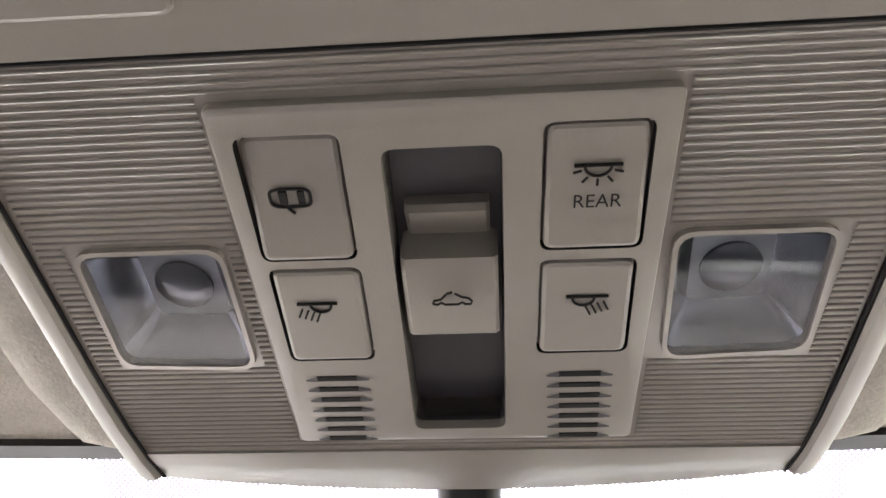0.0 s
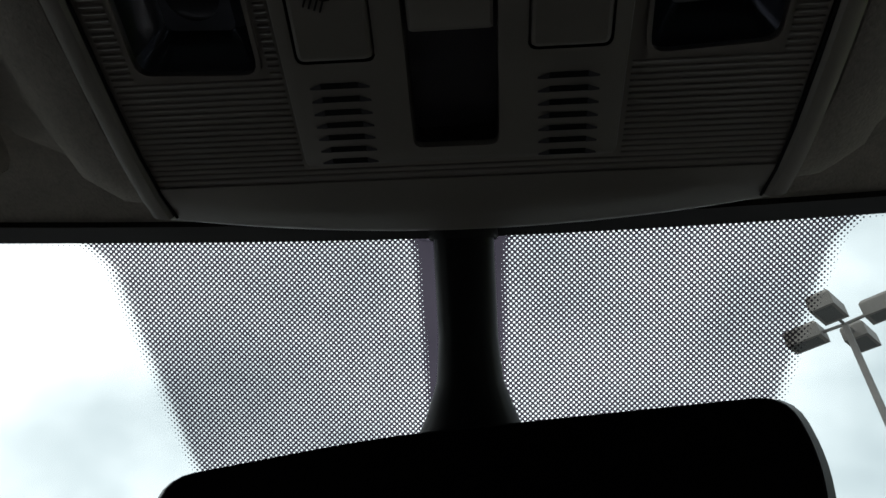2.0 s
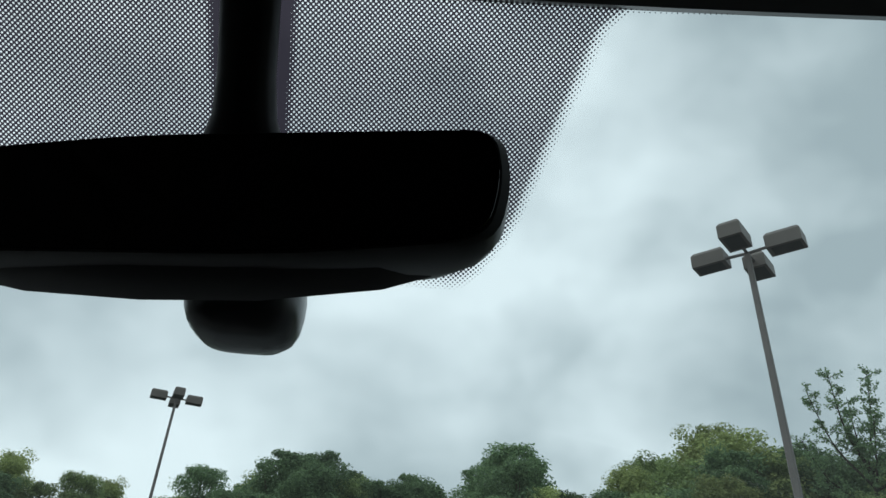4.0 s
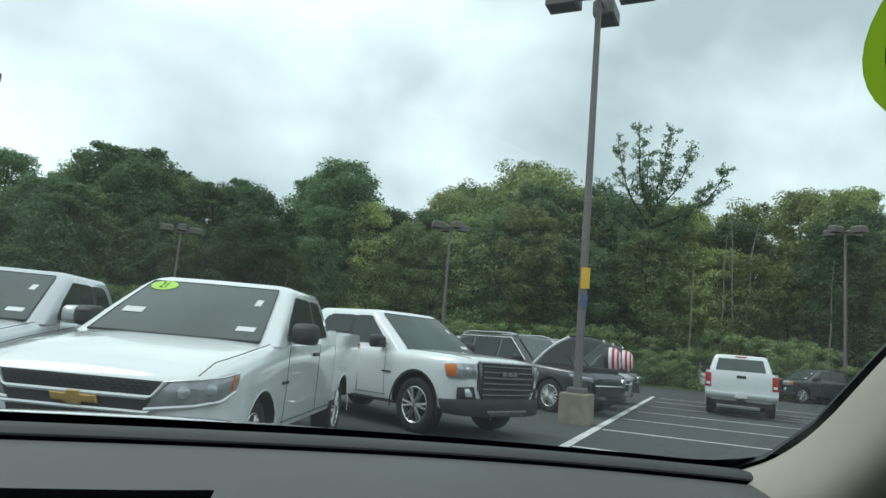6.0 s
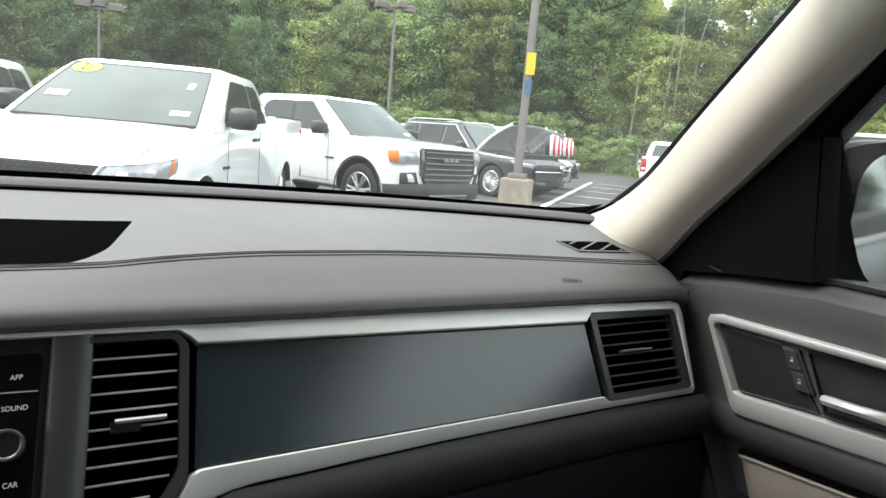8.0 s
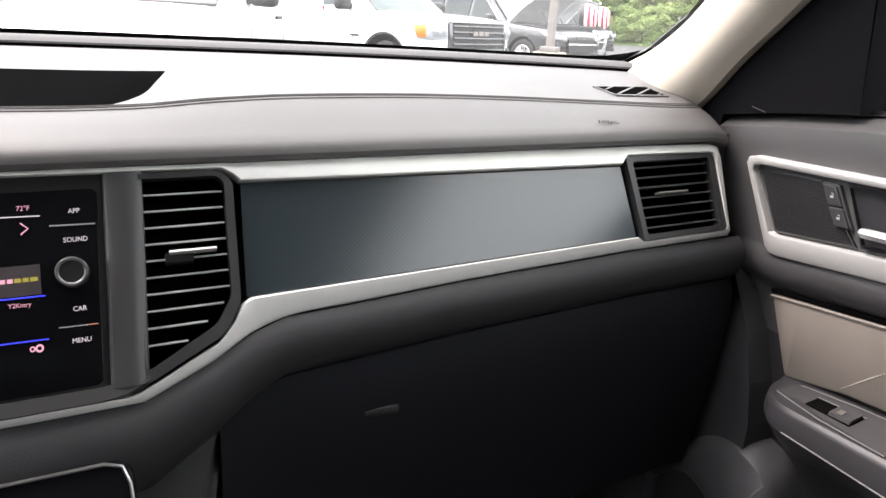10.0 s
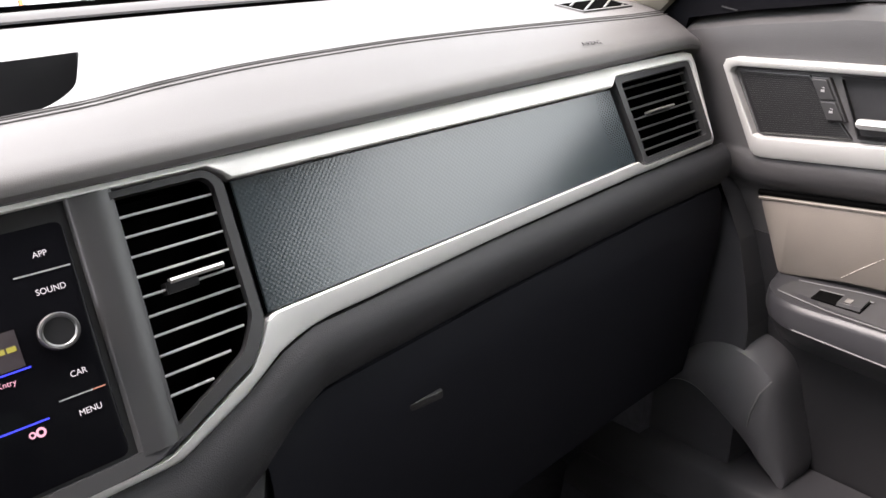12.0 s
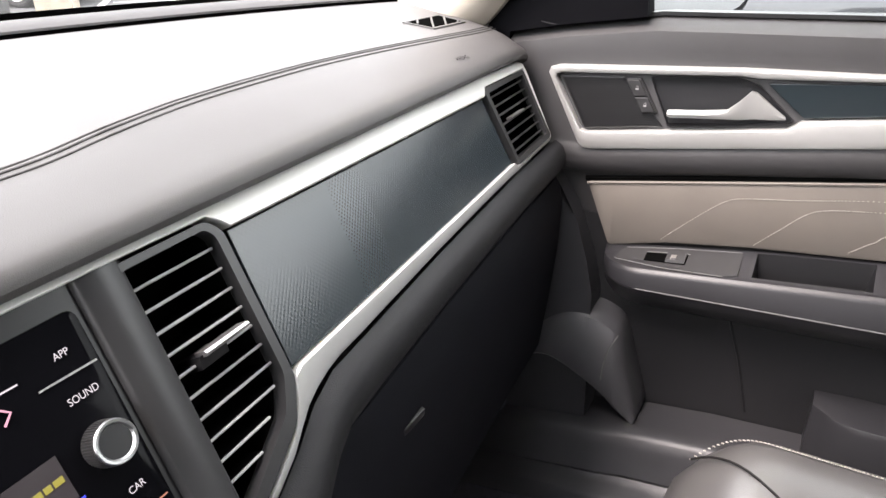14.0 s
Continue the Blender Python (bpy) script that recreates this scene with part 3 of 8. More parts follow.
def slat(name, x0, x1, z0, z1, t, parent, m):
    """A louvre blade: shade-black body, front edge coloured paler as if catching light."""
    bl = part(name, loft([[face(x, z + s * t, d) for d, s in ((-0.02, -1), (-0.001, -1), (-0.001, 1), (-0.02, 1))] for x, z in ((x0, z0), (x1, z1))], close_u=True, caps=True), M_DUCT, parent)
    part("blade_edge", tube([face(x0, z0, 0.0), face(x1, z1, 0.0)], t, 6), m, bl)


# grey for printed marks, and for the light painted on the slat edges
M_SLATEDGE = mat("grey_slat_glint_and_mark", (0.34, 0.34, 0.34), 0.32, 0, 0.05, 30)
for i in range(10):
    z = 1.0645 - i * 0.0101
    xr = 0.2535 if z > 0.999 else 0.2535 - (0.999 - z) * 1.15
    xr = min(xr, 0.2525)
    if z < 0.983:
        xr = min(xr, 0.2425 - (0.9835 - z) * 2.04)
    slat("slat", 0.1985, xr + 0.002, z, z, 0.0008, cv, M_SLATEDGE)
part("tab", loft([[face(x, 1.0275 + dz, d) for dz, d in ((-0.0013, 0.0), (-0.0013, 0.008), (0.0, 0.0092), (0.0013, 0.008), (0.0013, 0.0))]
                         for x in (0.2165, 0.219, 0.2445, 0.247)], close_u=True, caps=True), M_TABM, cv, "bright louvre tab")
part("tab_foot", loft([[face(x, 1.0245 + dz, d) for dz, d in ((-0.003, -0.01), (-0.003, 0.004), (0.003, 0.006), (0.003, -0.01))] for x in (0.214, 0.232)],
                      close_u=True, caps=True), M_BLACK, cv)

# outer vent
RV_OUT = rounded([(0.6215, 1.0728), (0.7345, 1.0720), (0.7378, 1.0010), (0.6300, 0.9995)], 0.005, 3)
RV_IN = rounded([(0.6290, 1.0675), (0.7275, 1.0680), (0.7300, 1.0060), (0.6350, 1.0045)], 0.003, 3)
rv = part("outer_vent", frame_plate(RV_OUT, RV_IN, face, -0.004, 0.005), M_VENT, dash, "anthracite frame of the wide air vent")
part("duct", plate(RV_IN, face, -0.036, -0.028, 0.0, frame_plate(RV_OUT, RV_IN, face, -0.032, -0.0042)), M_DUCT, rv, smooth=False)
for i in range(7):
    z = 1.0625 - i * 0.0087
    slat("slat", 0.6285 + (1.0675 - z) * 0.095, 0.7275 + (1.068 - z) * 0.04, z, z + 0.0008, 0.0010, rv, M_STACK)
part("tab", loft([[face(x, 1.0390 + dz, d) for dz, d in ((-0.0009, 0.0), (-0.0009, 0.006), (0.0, 0.0070), (0.0009, 0.006), (0.0009, 0.0))]
                  for x in (0.655, 0.657, 0.689, 0.692)], close_u=True, caps=True), M_TABM, rv, "bright louvre tab")

# touchscreen
GLR = rounded([(0.0, 1.0705), (0.1752, 1.0705), (0.1722, 0.9562), (0.0, 0.9562)], [0, 0.005, 0.005, 0], 4)
tsb = plate(GLR, face, 0.0, 0.0032, 0.0008)
plate([(-x, z) for x, z in GLR], face, 0.0, 0.0032, 0.0008, tsb)
ts = part("touchscreen", tsb, M_GLASSY, dash, "glossy black touchscreen with lit display")


def legend(name, body, x, z, size, m, label=""):
    part(name, text_bm(body, size, lambda u, v, d: face(x + u, z + v, 0.0036)), m, ts, label, False)


def bar(name, x0, z0, x1, z1, t, m, d=0.0036):
    part(name, plate([(x0, z0 - t), (x1, z1 - t), (x1, z1 + t), (x0, z0 + t)], face, d - 0.0003, d), m, ts, "", False)


legend("legend", "APP", 0.1612, 1.0575, 0.0040, M_GLOWW, "lit key legend")
legend("legend", "SOUND", 0.1612, 1.0408, 0.0040, M_GLOWW, "lit key legend")
legend("legend", "CAR", 0.1612, 1.0008, 0.0040, M_GLOWW, "lit key legend")
legend("legend", "MENU", 0.1612, 0.9828, 0.0040, M_GLOWW, "lit key legend")
bar("divider", 0.1470, 1.0498, 0.1730, 1.0493, 0.00035, M_SLATEDGE)
bar("divider", 0.1490, 0.9913, 0.1650, 0.9911, 0.00030, M_SLATEDGE)
bar("divider", 0.1650, 0.9911, 0.1710, 0.9910, 0.00030, M_GLOWO)
kn = part("knob", cyl(face(0.1585, 1.0215, 0.003), FN, 0.0094, 0.0095, 40, 0.0090), M_STACK, ts, "ribbed grey rotary knob")
rib = bmesh.new()
side = FN.orthogonal().normalized()
up = FN.cross(side)
for i in range(48):
    a = 6.28319 * i / 48
    w = side * math.cos(a) + up * math.sin(a)
    tube([face(0.1585, 1.0215, 0.004) + w * 0.0095, face(0.1585, 1.0215, 0.0120) + w * 0.0091], 0.00045, 4, rib)
part("knurl", rib, M_STACK, kn)
ringb = loft([[face(0.1585, 1.0215, h) + (side * math.cos(6.28319 * k / 48) + up * math.sin(6.28319 * k / 48)) * r for k in range(48)]
              for r, h in ((0.0093, 0.0116), (0.0094, 0.0130), (0.0089, 0.0137), (0.0078, 0.0136), (0.0070, 0.0126), (0.0070, 0.0110))], close_u=True)
part("ring", ringb, M_RINGM, kn, "chrome knob ring")
part("cap", cyl(face(0.1585, 1.0215, 0.0110), FN, 0.0071, 0.0016, 40), M_BLACK, kn)
legend("legend", "72°F", 0.1330, 1.0608, 0.0040, M_GLOWP, "lit temperature readout")
bar("divider", 0.100, 1.0568, 0.1420, 1.0560, 0.0003, M_GLOWW)
part("chevron", tube([face(0.1312, 1.0525, 0.0037), face(0.1352, 1.0492, 0.0037), face(0.1312, 1.0460, 0.0037)], 0.0005, 5), M_GLOWP, ts)
bar("artwork", 0.113, 1.0200, 0.1405, 1.0200, 0.0085, M_GLOWM)
for k, (a, b) in enumerate(((0.1160, 0.1215), (0.1225, 0.1255), (0.1262, 0.1300), (0.1308, 0.1340), (0.1348, 0.1390))):
    bar("title_bar", a, 1.0203, b, 1.0203, 0.0012, M_GLOWP if k < 2 else M_GLOWY, 0.0038)
bar("divider", 0.085, 1.0108, 0.1425, 1.0104, 0.0004, M_GLOWB)
legend("legend", "Y2Kntry", 0.1285, 1.0064, 0.0036, M_GLOWP, "lit station readout")
bar("divider", 0.085, 0.9865, 0.1430, 0.9860, 0.0004, M_GLOWB)
for x in (0.1340, 0.1378):
    r = 0.0016 if x < 0.136 else 0.0023
    part("icon", loft([[face(x + rr * math.cos(6.28319 * k / 20), 0.9815 + rr * math.sin(6.28319 * k / 20), 0.0036) for k in range(20)]
                       for rr in (r, r * 0.5)], close_u=True), M_GLOWP, ts, "", False)

# climate panel under the screen
cp = part("climate_panel", plate(rounded([(0.0, 0.918), (0.178, 0.918), (0.186, 0.912), (0.190, 0.84), (0.0, 0.84)], 0.006, 3),
          lambda u, v, d: Vector((u, yf(u, v) - 0.012, v)) + FN * d, -0.01, 0.004, 0.002), M_GLASSY, dash, "glossy black climate panel")
part("panel_edge", tube([Vector((x, yf(x, z) - 0.012, z)) + FN * 0.004 for x, z in ((0.0, 0.918), (0.170, 0.918), (0.180, 0.915), (0.184, 0.905), (0.190, 0.84))], 0.0012, 6),
     M_RINGM, cp)
part("icon", cyl(Vector((0.145, yf(0.145, 0.90) - 0.012, 0.90)) + FN * 0.004, FN, 0.0022, 0.0006, 12), M_GLOWP, cp)


# ---- front passenger door ----
def door(y, z, d=0.0):
    """A place on the door's inner face; d is proud of it."""
    return Vector((0.776 + 0.10 * (1.07 - z) - d, y, z))


dr = thing("front_door", "black car door with silver trim, taupe insert and closed window", "door")
BELT = [(0.10, 1.102), (0.0, 1.118), (-0.10, 1.130), (-0.30, 1.134), (-0.60, 1.140), (-1.0, 1.146)]


def belt(y):
    """Height of the window sill along the door."""
    for (a0, z0), (a1, z1) in zip(BELT, BELT[1:]):
        if a1 <= y <= a0:
            return z0 + (z1 - z0) * (y - a0) / (a1 - a0)
    return BELT[-1][1]


def ledge(y):
    """Lower edge of the silver trim, which the rounded ledge follows."""
    return 0.984 + (max(0.0, -0.038 - y) if y > -0.322 else 0.284) * 0.141 + max(0.0, -0.322 - y) * 0.087


secs = []
for y in (0.10, 0.05, 0.0, -0.03, -0.06, -0.10, -0.16, -0.22, -0.30, -0.36, -0.48, -0.60, -0.80, -1.0):
    zb, lg = belt(y), ledge(y)
    secs.append([door(y, 0.45, 0), door(y, 0.70, 0.0), door(y, lg - 0.042, 0.0), door(y, lg - 0.036, 0.001), door(y, lg - 0.032, 0.005), door(y, lg - 0.027, 0.0105), door(y, lg - 0.018, 0.0130),
                 door(y, lg - 0.006, 0.0125), door(y, lg + 0.002, 0.008), door(y, lg + 0.006, 0.006), door(y, zb - 0.03, 0.006), door(y, zb - 0.012, 0.002), door(y, zb - 0.003, -0.010), door(y, zb + 0.002, -0.03),
                 door(y, zb + 0.002, -0.075), door(y, 0.45, -0.075)])
part("inner_panel", loft(secs, close_u=True, caps=True), M_DOORP, dr, "black grained inner door panel")

DS = [(-0.62, 1.1015), (-0.30, 1.0915), (-0.19, 1.0885), (0.0, 1.0775), (0.010, 1.0745), (0.0125, 1.068), (-0.024, 0.990), (-0.030, 0.9845), (-0.038, 0.984), (-0.322, 1.024), (-0.62, 1.050),
      (-0.62, 1.0705), (-0.315, 1.0515), (-0.2480, 1.0420), (-0.2430, 1.0375), (-0.236, 1.0325), (-0.034, 1.0045), (-0.027, 1.0060), (0.0030, 1.0630), (0.0020, 1.0670),
      (-0.003, 1.0692), (-0.186, 1.0805), (-0.205, 1.0795), (-0.308, 1.0850), (-0.62, 1.0950)]
part("trim_strip", plate(DS, door, 0.003, 0.0145, 0.0025), M_DOORSIL, dr, "satin silver trim strip")
part("inlay", plate([(-0.212, 1.0755), (-0.308, 1.0825), (-0.62, 1.0925), (-0.62, 1.0712), (-0.315, 1.0538), (-0.2495, 1.0445)], door, 0.003, 0.0110, 0.001), M_INLAY, dr,
     "slate blue inlay", False)
gp = part("speaker_grille", plate([(-0.0010, 1.0650), (-0.0715, 1.0695), (-0.1165, 1.0190), (-0.0305, 1.0065)], door, 0.003, 0.0085, 0.0012), M_BLACK, dr,
          "black perforated tweeter grille", False)
holes = bmesh.new()
for i in range(28):
    t = (i + 0.5) / 28
    a = Vector((-0.0030, 1.0635)).lerp(Vector((-0.0320, 1.0075)), t)
    b = Vector((-0.0715, 1.0680)).lerp(Vector((-0.1165, 1.0205)), t)
    a, b = a.lerp(b, 0.04), a.lerp(b, 0.96)
    tube([door(a.x, a.y, 0.0086), door(b.x, b.y, 0.0086)], 0.00035, 4, holes)
part("grille_ribs", holes, M_STACK, gp)
sp = part("lock_switch", plate(rounded([(-0.0735, 1.0690), (-0.0905, 1.0700), (-0.1105, 1.0335), (-0.0935, 1.0315)], 0.0015, 2), door, 0.003, 0.0100, 0.001), M_STACK, dr,
          "anthracite lock and unlock rocker switch", False)
for q in ([(-0.0755, 1.0675), (-0.0890, 1.0683), (-0.0985, 1.0512), (-0.0848, 1.0500)], [(-0.0855, 1.0490), (-0.0992, 1.0502), (-0.1085, 1.0345), (-0.0945, 1.0330)]):
    k = part("rocker", plate(rounded(q, 0.0015, 2), door, 0.009, 0.0122, 0.001), M_STACK, sp, "", False)
for cy, cz in ((-0.0873, 1.0592), (-0.0970, 1.0418)):
    part("lock_symbol", plate([(cy - 0.0016, cz - 0.0018), (cy + 0.0016, cz - 0.0018), (cy + 0.0016, cz + 0.0002), (cy - 0.0016, cz + 0.0002)], door, 0.0122, 0.0125), M_SLATEDGE, sp, "", False)
    part("lock_bow", tube([door(cy - 0.0010, cz + 0.0003, 0.0124), door(cy - 0.0010, cz + 0.0022, 0.0124), door(cy + 0.0010, cz + 0.0022, 0.0124)], 0.0003, 5), M_SLATEDGE, sp)
# handle bowl and lever
HB = [(-0.1000, 1.0725), (-0.1855, 1.0785), (-0.2060, 1.0720), (-0.2410, 1.0405), (-0.2360, 1.0362), (-0.1220, 1.0212)]
part("handle_bowl", frame_plate(HB, [(p[0] * 0.985 - 0.0025, 1.0485 + (p[1] - 1.0485) * 0.90) for p in HB], door, 0.003, 0.0105), M_BLACK, dr, "black bowl behind the handle", False)
part("bowl_back", plate(HB, door, 0.003, 0.0065), M_DARK, dr, smooth=False)
lev = []
for y, z0, z1, d in ((-0.1215, 1.0335, 1.0395, 0.017), (-0.125, 1.0325, 1.0405, 0.019), (-0.155, 1.0355, 1.0435, 0.020), (-0.180, 1.0375, 1.0470, 0.020), (-0.190, 1.0378, 1.0560, 0.018),
                     (-0.199, 1.0382, 1.0665, 0.014), (-0.204, 1.0390, 1.0655, 0.013), (-0.220, 1.0395, 1.0530, 0.011), (-0.2335, 1.0402, 1.0430, 0.008)):
    lev.append([door(y, z0, d - 0.006), door(y, z0, d - 0.001), door(y, (z0 + z1) / 2, d + 0.001), door(y, z1, d - 0.001), door(y, z1, d - 0.006)])
part("door_handle", loft(lev, close_u=True, caps=True), M_DOORSIL, dr, "satin silver door handle")

# taupe insert
BT = [(-0.036, 0.9415), (-0.060, 0.9455), (-0.330, 0.9890), (-0.70, 1.036), (-0.70, 0.93), (-0.349, 0.905), (-0.224, 0.892), (-0.134, 0.878), (-0.066, 0.860)]
part("insert", plate(rounded(BT, [0.006, 0.01, 0, 0, 0, 0, 0, 0, 0.006], 3), door, 0.001, 0.0075, 0.004), M_BEIGE, dr, "taupe leatherette insert with pale stitching")


part("insert_piping", tube([door(y, z, 0.0072) for y, z in ((-0.037, 0.9395), (-0.062, 0.9440), (-0.15, 0.9585), (-0.24, 0.9732), (-0.33, 0.9876), (-0.50, 1.0092), (-0.70, 1.0345))], 0.0017, 6), M_BEIGE, dr, "rolled taupe edge")
part("insert_gap", tube([door(y, z, 0.0030) for y, z in ((-0.034, 0.9440), (-0.062, 0.9485), (-0.15, 0.9630), (-0.24, 0.9777), (-0.33, 0.9921), (-0.50, 1.0137), (-0.70, 1.0390))], 0.0032, 6), M_DUCT, dr, "dark groove over the insert")


def stitch_row(pts, put, d, parent, step=0.0020, r=0.00034):
    c = along(pts, 24)
    bm = bmesh.new()
    acc = 0.0
    for a, b in zip(c, c[1:]):
        acc += (b - a).length
        if acc >= step:
            acc = 0.0
            t = (b - a).normalized() * step * 0.33
            tube([put(*(b - t), d), put(*b, d + 0.0005), put(*(b + t), d)], r, 4, bm)
    return part("stitching", bm, M_STITCH, parent, "pale decorative stitching")


stitch_row([(-0.128, 0.882), (-0.160, 0.915), (-0.188, 0.941), (-0.207, 0.950), (-0.26, 0.958), (-0.334, 0.9705), (-0.50, 0.992)], door, 0.0077, dr)
stitch_row([(-0.226, 0.896), (-0.250, 0.922), (-0.271, 0.944), (-0.291, 0.9525), (-0.337, 0.9590), (-0.50, 0.980)], door, 0.0077, dr)
stitch_row([(-0.315, 0.908), (-0.335, 0.925), (-0.36, 0.938), (-0.50, 0.958)], door, 0.0077, dr)

M_DOORL = mat("black_lower_door_plastic", (0.016, 0.016, 0.0175), 0.5, 0, 0.08, 30, 0.3, 1500, 0.4, fine=1)
part("lower_panel", plate([(0.095, 0.45), (0.095, 0.90), (-0.058, 0.90), (-0.068, 0.84), (-1.0, 0.88), (-1.0, 0.45)], door, -0.002, 0.0022), M_DOORL, dr, "black lower door panel", False)
# armrest: its top leans in towards the seat
def arm_out(y):
    """Height of the armrest's top along the door."""
    return 0.863 + 0.17 * (-0.067 - y) if y > -0.235 else 0.8916 + 0.12 * (-0.235 - y) if y > -0.45 else 0.9174


def arm_in(y):
    """Height of its top along the inner edge."""
    return 0.857 + 0.105 * (-0.085 - y) if y > -0.45 else 0.8953


def arm_x(y):
    """Where its inner edge stands; the front end is rounded in plan."""
    t = min(1.0, max(0.0, (y + 0.118) / 0.054))
    return 0.737 + 0.060 * (1 - math.sqrt(max(0.0, 1 - t * t)))


def arm_top(y, u, d=0.0):
    """A place on the armrest's top: u from the door (0) to the inner edge (1)."""
    return Vector((0.797 + (arm_x(y) - 0.797) * u, y, arm_out(y) + (arm_in(y) - arm_out(y)) * u + d))


arm = []
for y in (-0.0645, -0.067, -0.071, -0.077, -0.085, -0.095, -0.107, -0.12, -0.16, -0.20, -0.25, -0.30, -0.36, -0.45, -0.60, -0.75):
    xi, zo, zi = arm_x(y), arm_out(y), arm_in(y)
    w = (0.797 - xi) / 0.060
    zs = 0.8370 + 0.055 * (-0.10 - y) if y > -0.45 else 0.8563
    zs = zi - (zi - zs) * (0.35 + 0.65 * w)
    zb = zs - 0.012 - 0.022 * w
    arm.append([(0.812, y, zo), (0.797, y, zo), (0.797 - 0.35 * (0.797 - xi), y, zo + (zi - zo) * 0.35), (xi + 0.010 * w, y, zi + 0.0012), (xi + 0.005 * w, y, zi + 0.0016), (xi + 0.0018 * w, y, zi - 0.0006), (xi, y, zi - 0.005),
                (xi - 0.0006, y, zs + 0.0015), (xi + 0.0012, y, zs), (xi + 0.0008, y, zs - 0.0015), (xi + 0.010 * w, y, zs - 0.014 * w), (xi + 0.028 * w, y, zb), (xi + 0.050 * w, y, zb - 0.006), (0.812, y, zb - 0.008)])
ar = part("armrest", loft(arm, close_u=True, caps=True), M_ARM, dr, "black armrest with window switch")
PK = rounded([(-0.232, 0.14), (-0.232, 0.78), (-0.345, 0.80), (-0.345, 0.16)], 0.008, 3)
pkc = bmesh.new()
pk0 = [pkc.verts.new(arm_top(-0.2885 + (a + 0.2885) * 0.90, 0.47 + (b - 0.47) * 0.90, -0.030)) for a, b in PK]
pk1 = [pkc.verts.new(arm_top(a, b, 0.012)) for a, b in PK]
for i in range(len(PK)):
    j = (i + 1) % len(PK)
    pkc.faces.new([pk0[i], pk0[j], pk1[j], pk1[i]])
pkc.faces.new(pk1)
pkc.faces.new(pk0[::-1])
carve(ar, pkc, M_BLACK)
SWP = rounded([(-0.086, 0.30), (-0.083, 0.74), (-0.205, 0.86), (-0.220, 0.80), (-0.220, 0.20), (-0.150, 0.18)], 0.004, 3)
part("switch_plate", plate(SWP, arm_top, -0.003, 0.0006, 0.0004), M_STACK, ar, "satin black switch plate", False)
part("plate_edge", tube([arm_top(y, u, 0.0006) for y, u in ((-0.092, 0.24), (-0.150, 0.17), (-0.218, 0.19))], 0.0006, 5), M_SEAMG, ar)
part("plate_edge", tube([arm_top(y, u, 0.0006) for y, u in ((-0.086, 0.76), (-0.14, 0.82), (-0.206, 0.88))], 0.0006, 5), M_SEAMG, ar)
sw = part("window_switch", plate(rounded([(-0.118, 0.36), (-0.118, 0.62), (-0.164, 0.66), (-0.164, 0.36)], 0.002, 2), arm_top, 0.0, 0.0010), M_DUCT, ar, "black window switch well", False)
part("rocker", loft([[arm_top(y, u, h) for u, h in ((0.38, 0.001), (0.39, 0.0048), (0.62, 0.0040), (0.64, 0.001))] for y in (-0.142, -0.145, -0.160, -0.163)], close_u=True, caps=True), M_STACK, sw)
part("rocker_chrome", loft([[arm_top(y, u, h) for u, h in ((0.50, 0.003), (0.50, 0.0056), (0.60, 0.0052), (0.60, 0.003))] for y in (-0.147, -0.153)], close_u=True, caps=True), M_CHROME, sw)
part("switch_edge", tube([arm_top(y, 0.35, 0.0012) for y in (-0.118, -0.14, -0.166)], 0.0006, 5), M_SEAMG, sw)
part("seam", tube([(arm_x(y) - 0.0002, y, 0.8370 + 0.055 * (-0.10 - y)) for y in (-0.118, -0.16, -0.22, -0.30, -0.36, -0.44)], 0.0009, 5), M_SEAMG, ar)

# lower door: a plain panel with a speaker box towards the rear
sp_rows = []
for y, o in ((-0.322, 0.0), (-0.330, 0.25), (-0.345, 0.8), (-0.365, 1.0), (-0.50, 1.0), (-0.80, 1.0), (-0.95, 1.0)):
    zt = 0.722 + 0.10 * (-0.322 - y if y > -0.40 else 0.078)
    sp_rows.append([(0.812, y, zt), (0.790 - 0.022 * o, y, zt), (0.784 - 0.030 * o, y, zt - 0.004), (0.782 - 0.032 * o, y, zt - 0.012), (0.780 - 0.034 * o, y, 0.66), (0.782 - 0.040 * o, y, 0.648), (0.782 - 0.044 * o, y, 0.64), (0.786 - 0.044 * o, y, 0.56), (0.812, y, 0.56)])
part("speaker_box", loft(sp_rows, close_u=True, caps=True), M_ARM, dr, "black moulded speaker box low on the door")
part("panel_fold", tube([door(-0.215, 0.80, 0.0026), door(-0.235, 0.74, 0.0030), door(-0.255, 0.66, 0.0026)], 0.0016, 6), M_DOORL, dr)

# kick panel: a rounded hump in front of the door, and the sill under it
kick = []
for y, zt, zb, xo in ((0.090, 0.640, 0.600, 0.012), (0.060, 0.672, 0.640, 0.008), (0.030, 0.712, 0.678, 0.004), (0.010, 0.742, 0.694, 0.001), (-0.012, 0.764, 0.699, 0.0), (-0.035, 0.776, 0.692, 0.0), (-0.060, 0.779, 0.680, 0.0),
                      (-0.080, 0.774, 0.668, 0.001), (-0.095, 0.764, 0.656, 0.002), (-0.104, 0.745, 0.645, 0.004), (-0.112, 0.715, 0.637, 0.007), (-0.122, 0.680, 0.628, 0.010), (-0.132, 0.645, 0.620, 0.013)):
    h = zt - zb
    kick.append([(0.815, y, zt), (0.790, y, zt), (0.772 + xo, y, zt - 0.002), (0.760 + xo, y, zt - 0.009), (0.752 + xo, y, zt - 0.30 * h), (0.749 + xo, y, zt - 0.55 * h), (0.749 + xo, y, zb + 0.12 * h), (0.753 + xo, y, zb + 0.003), (0.762 + xo, y, zb),
                 (0.790, y, zb - 0.004), (0.815, y, zb - 0.006)])
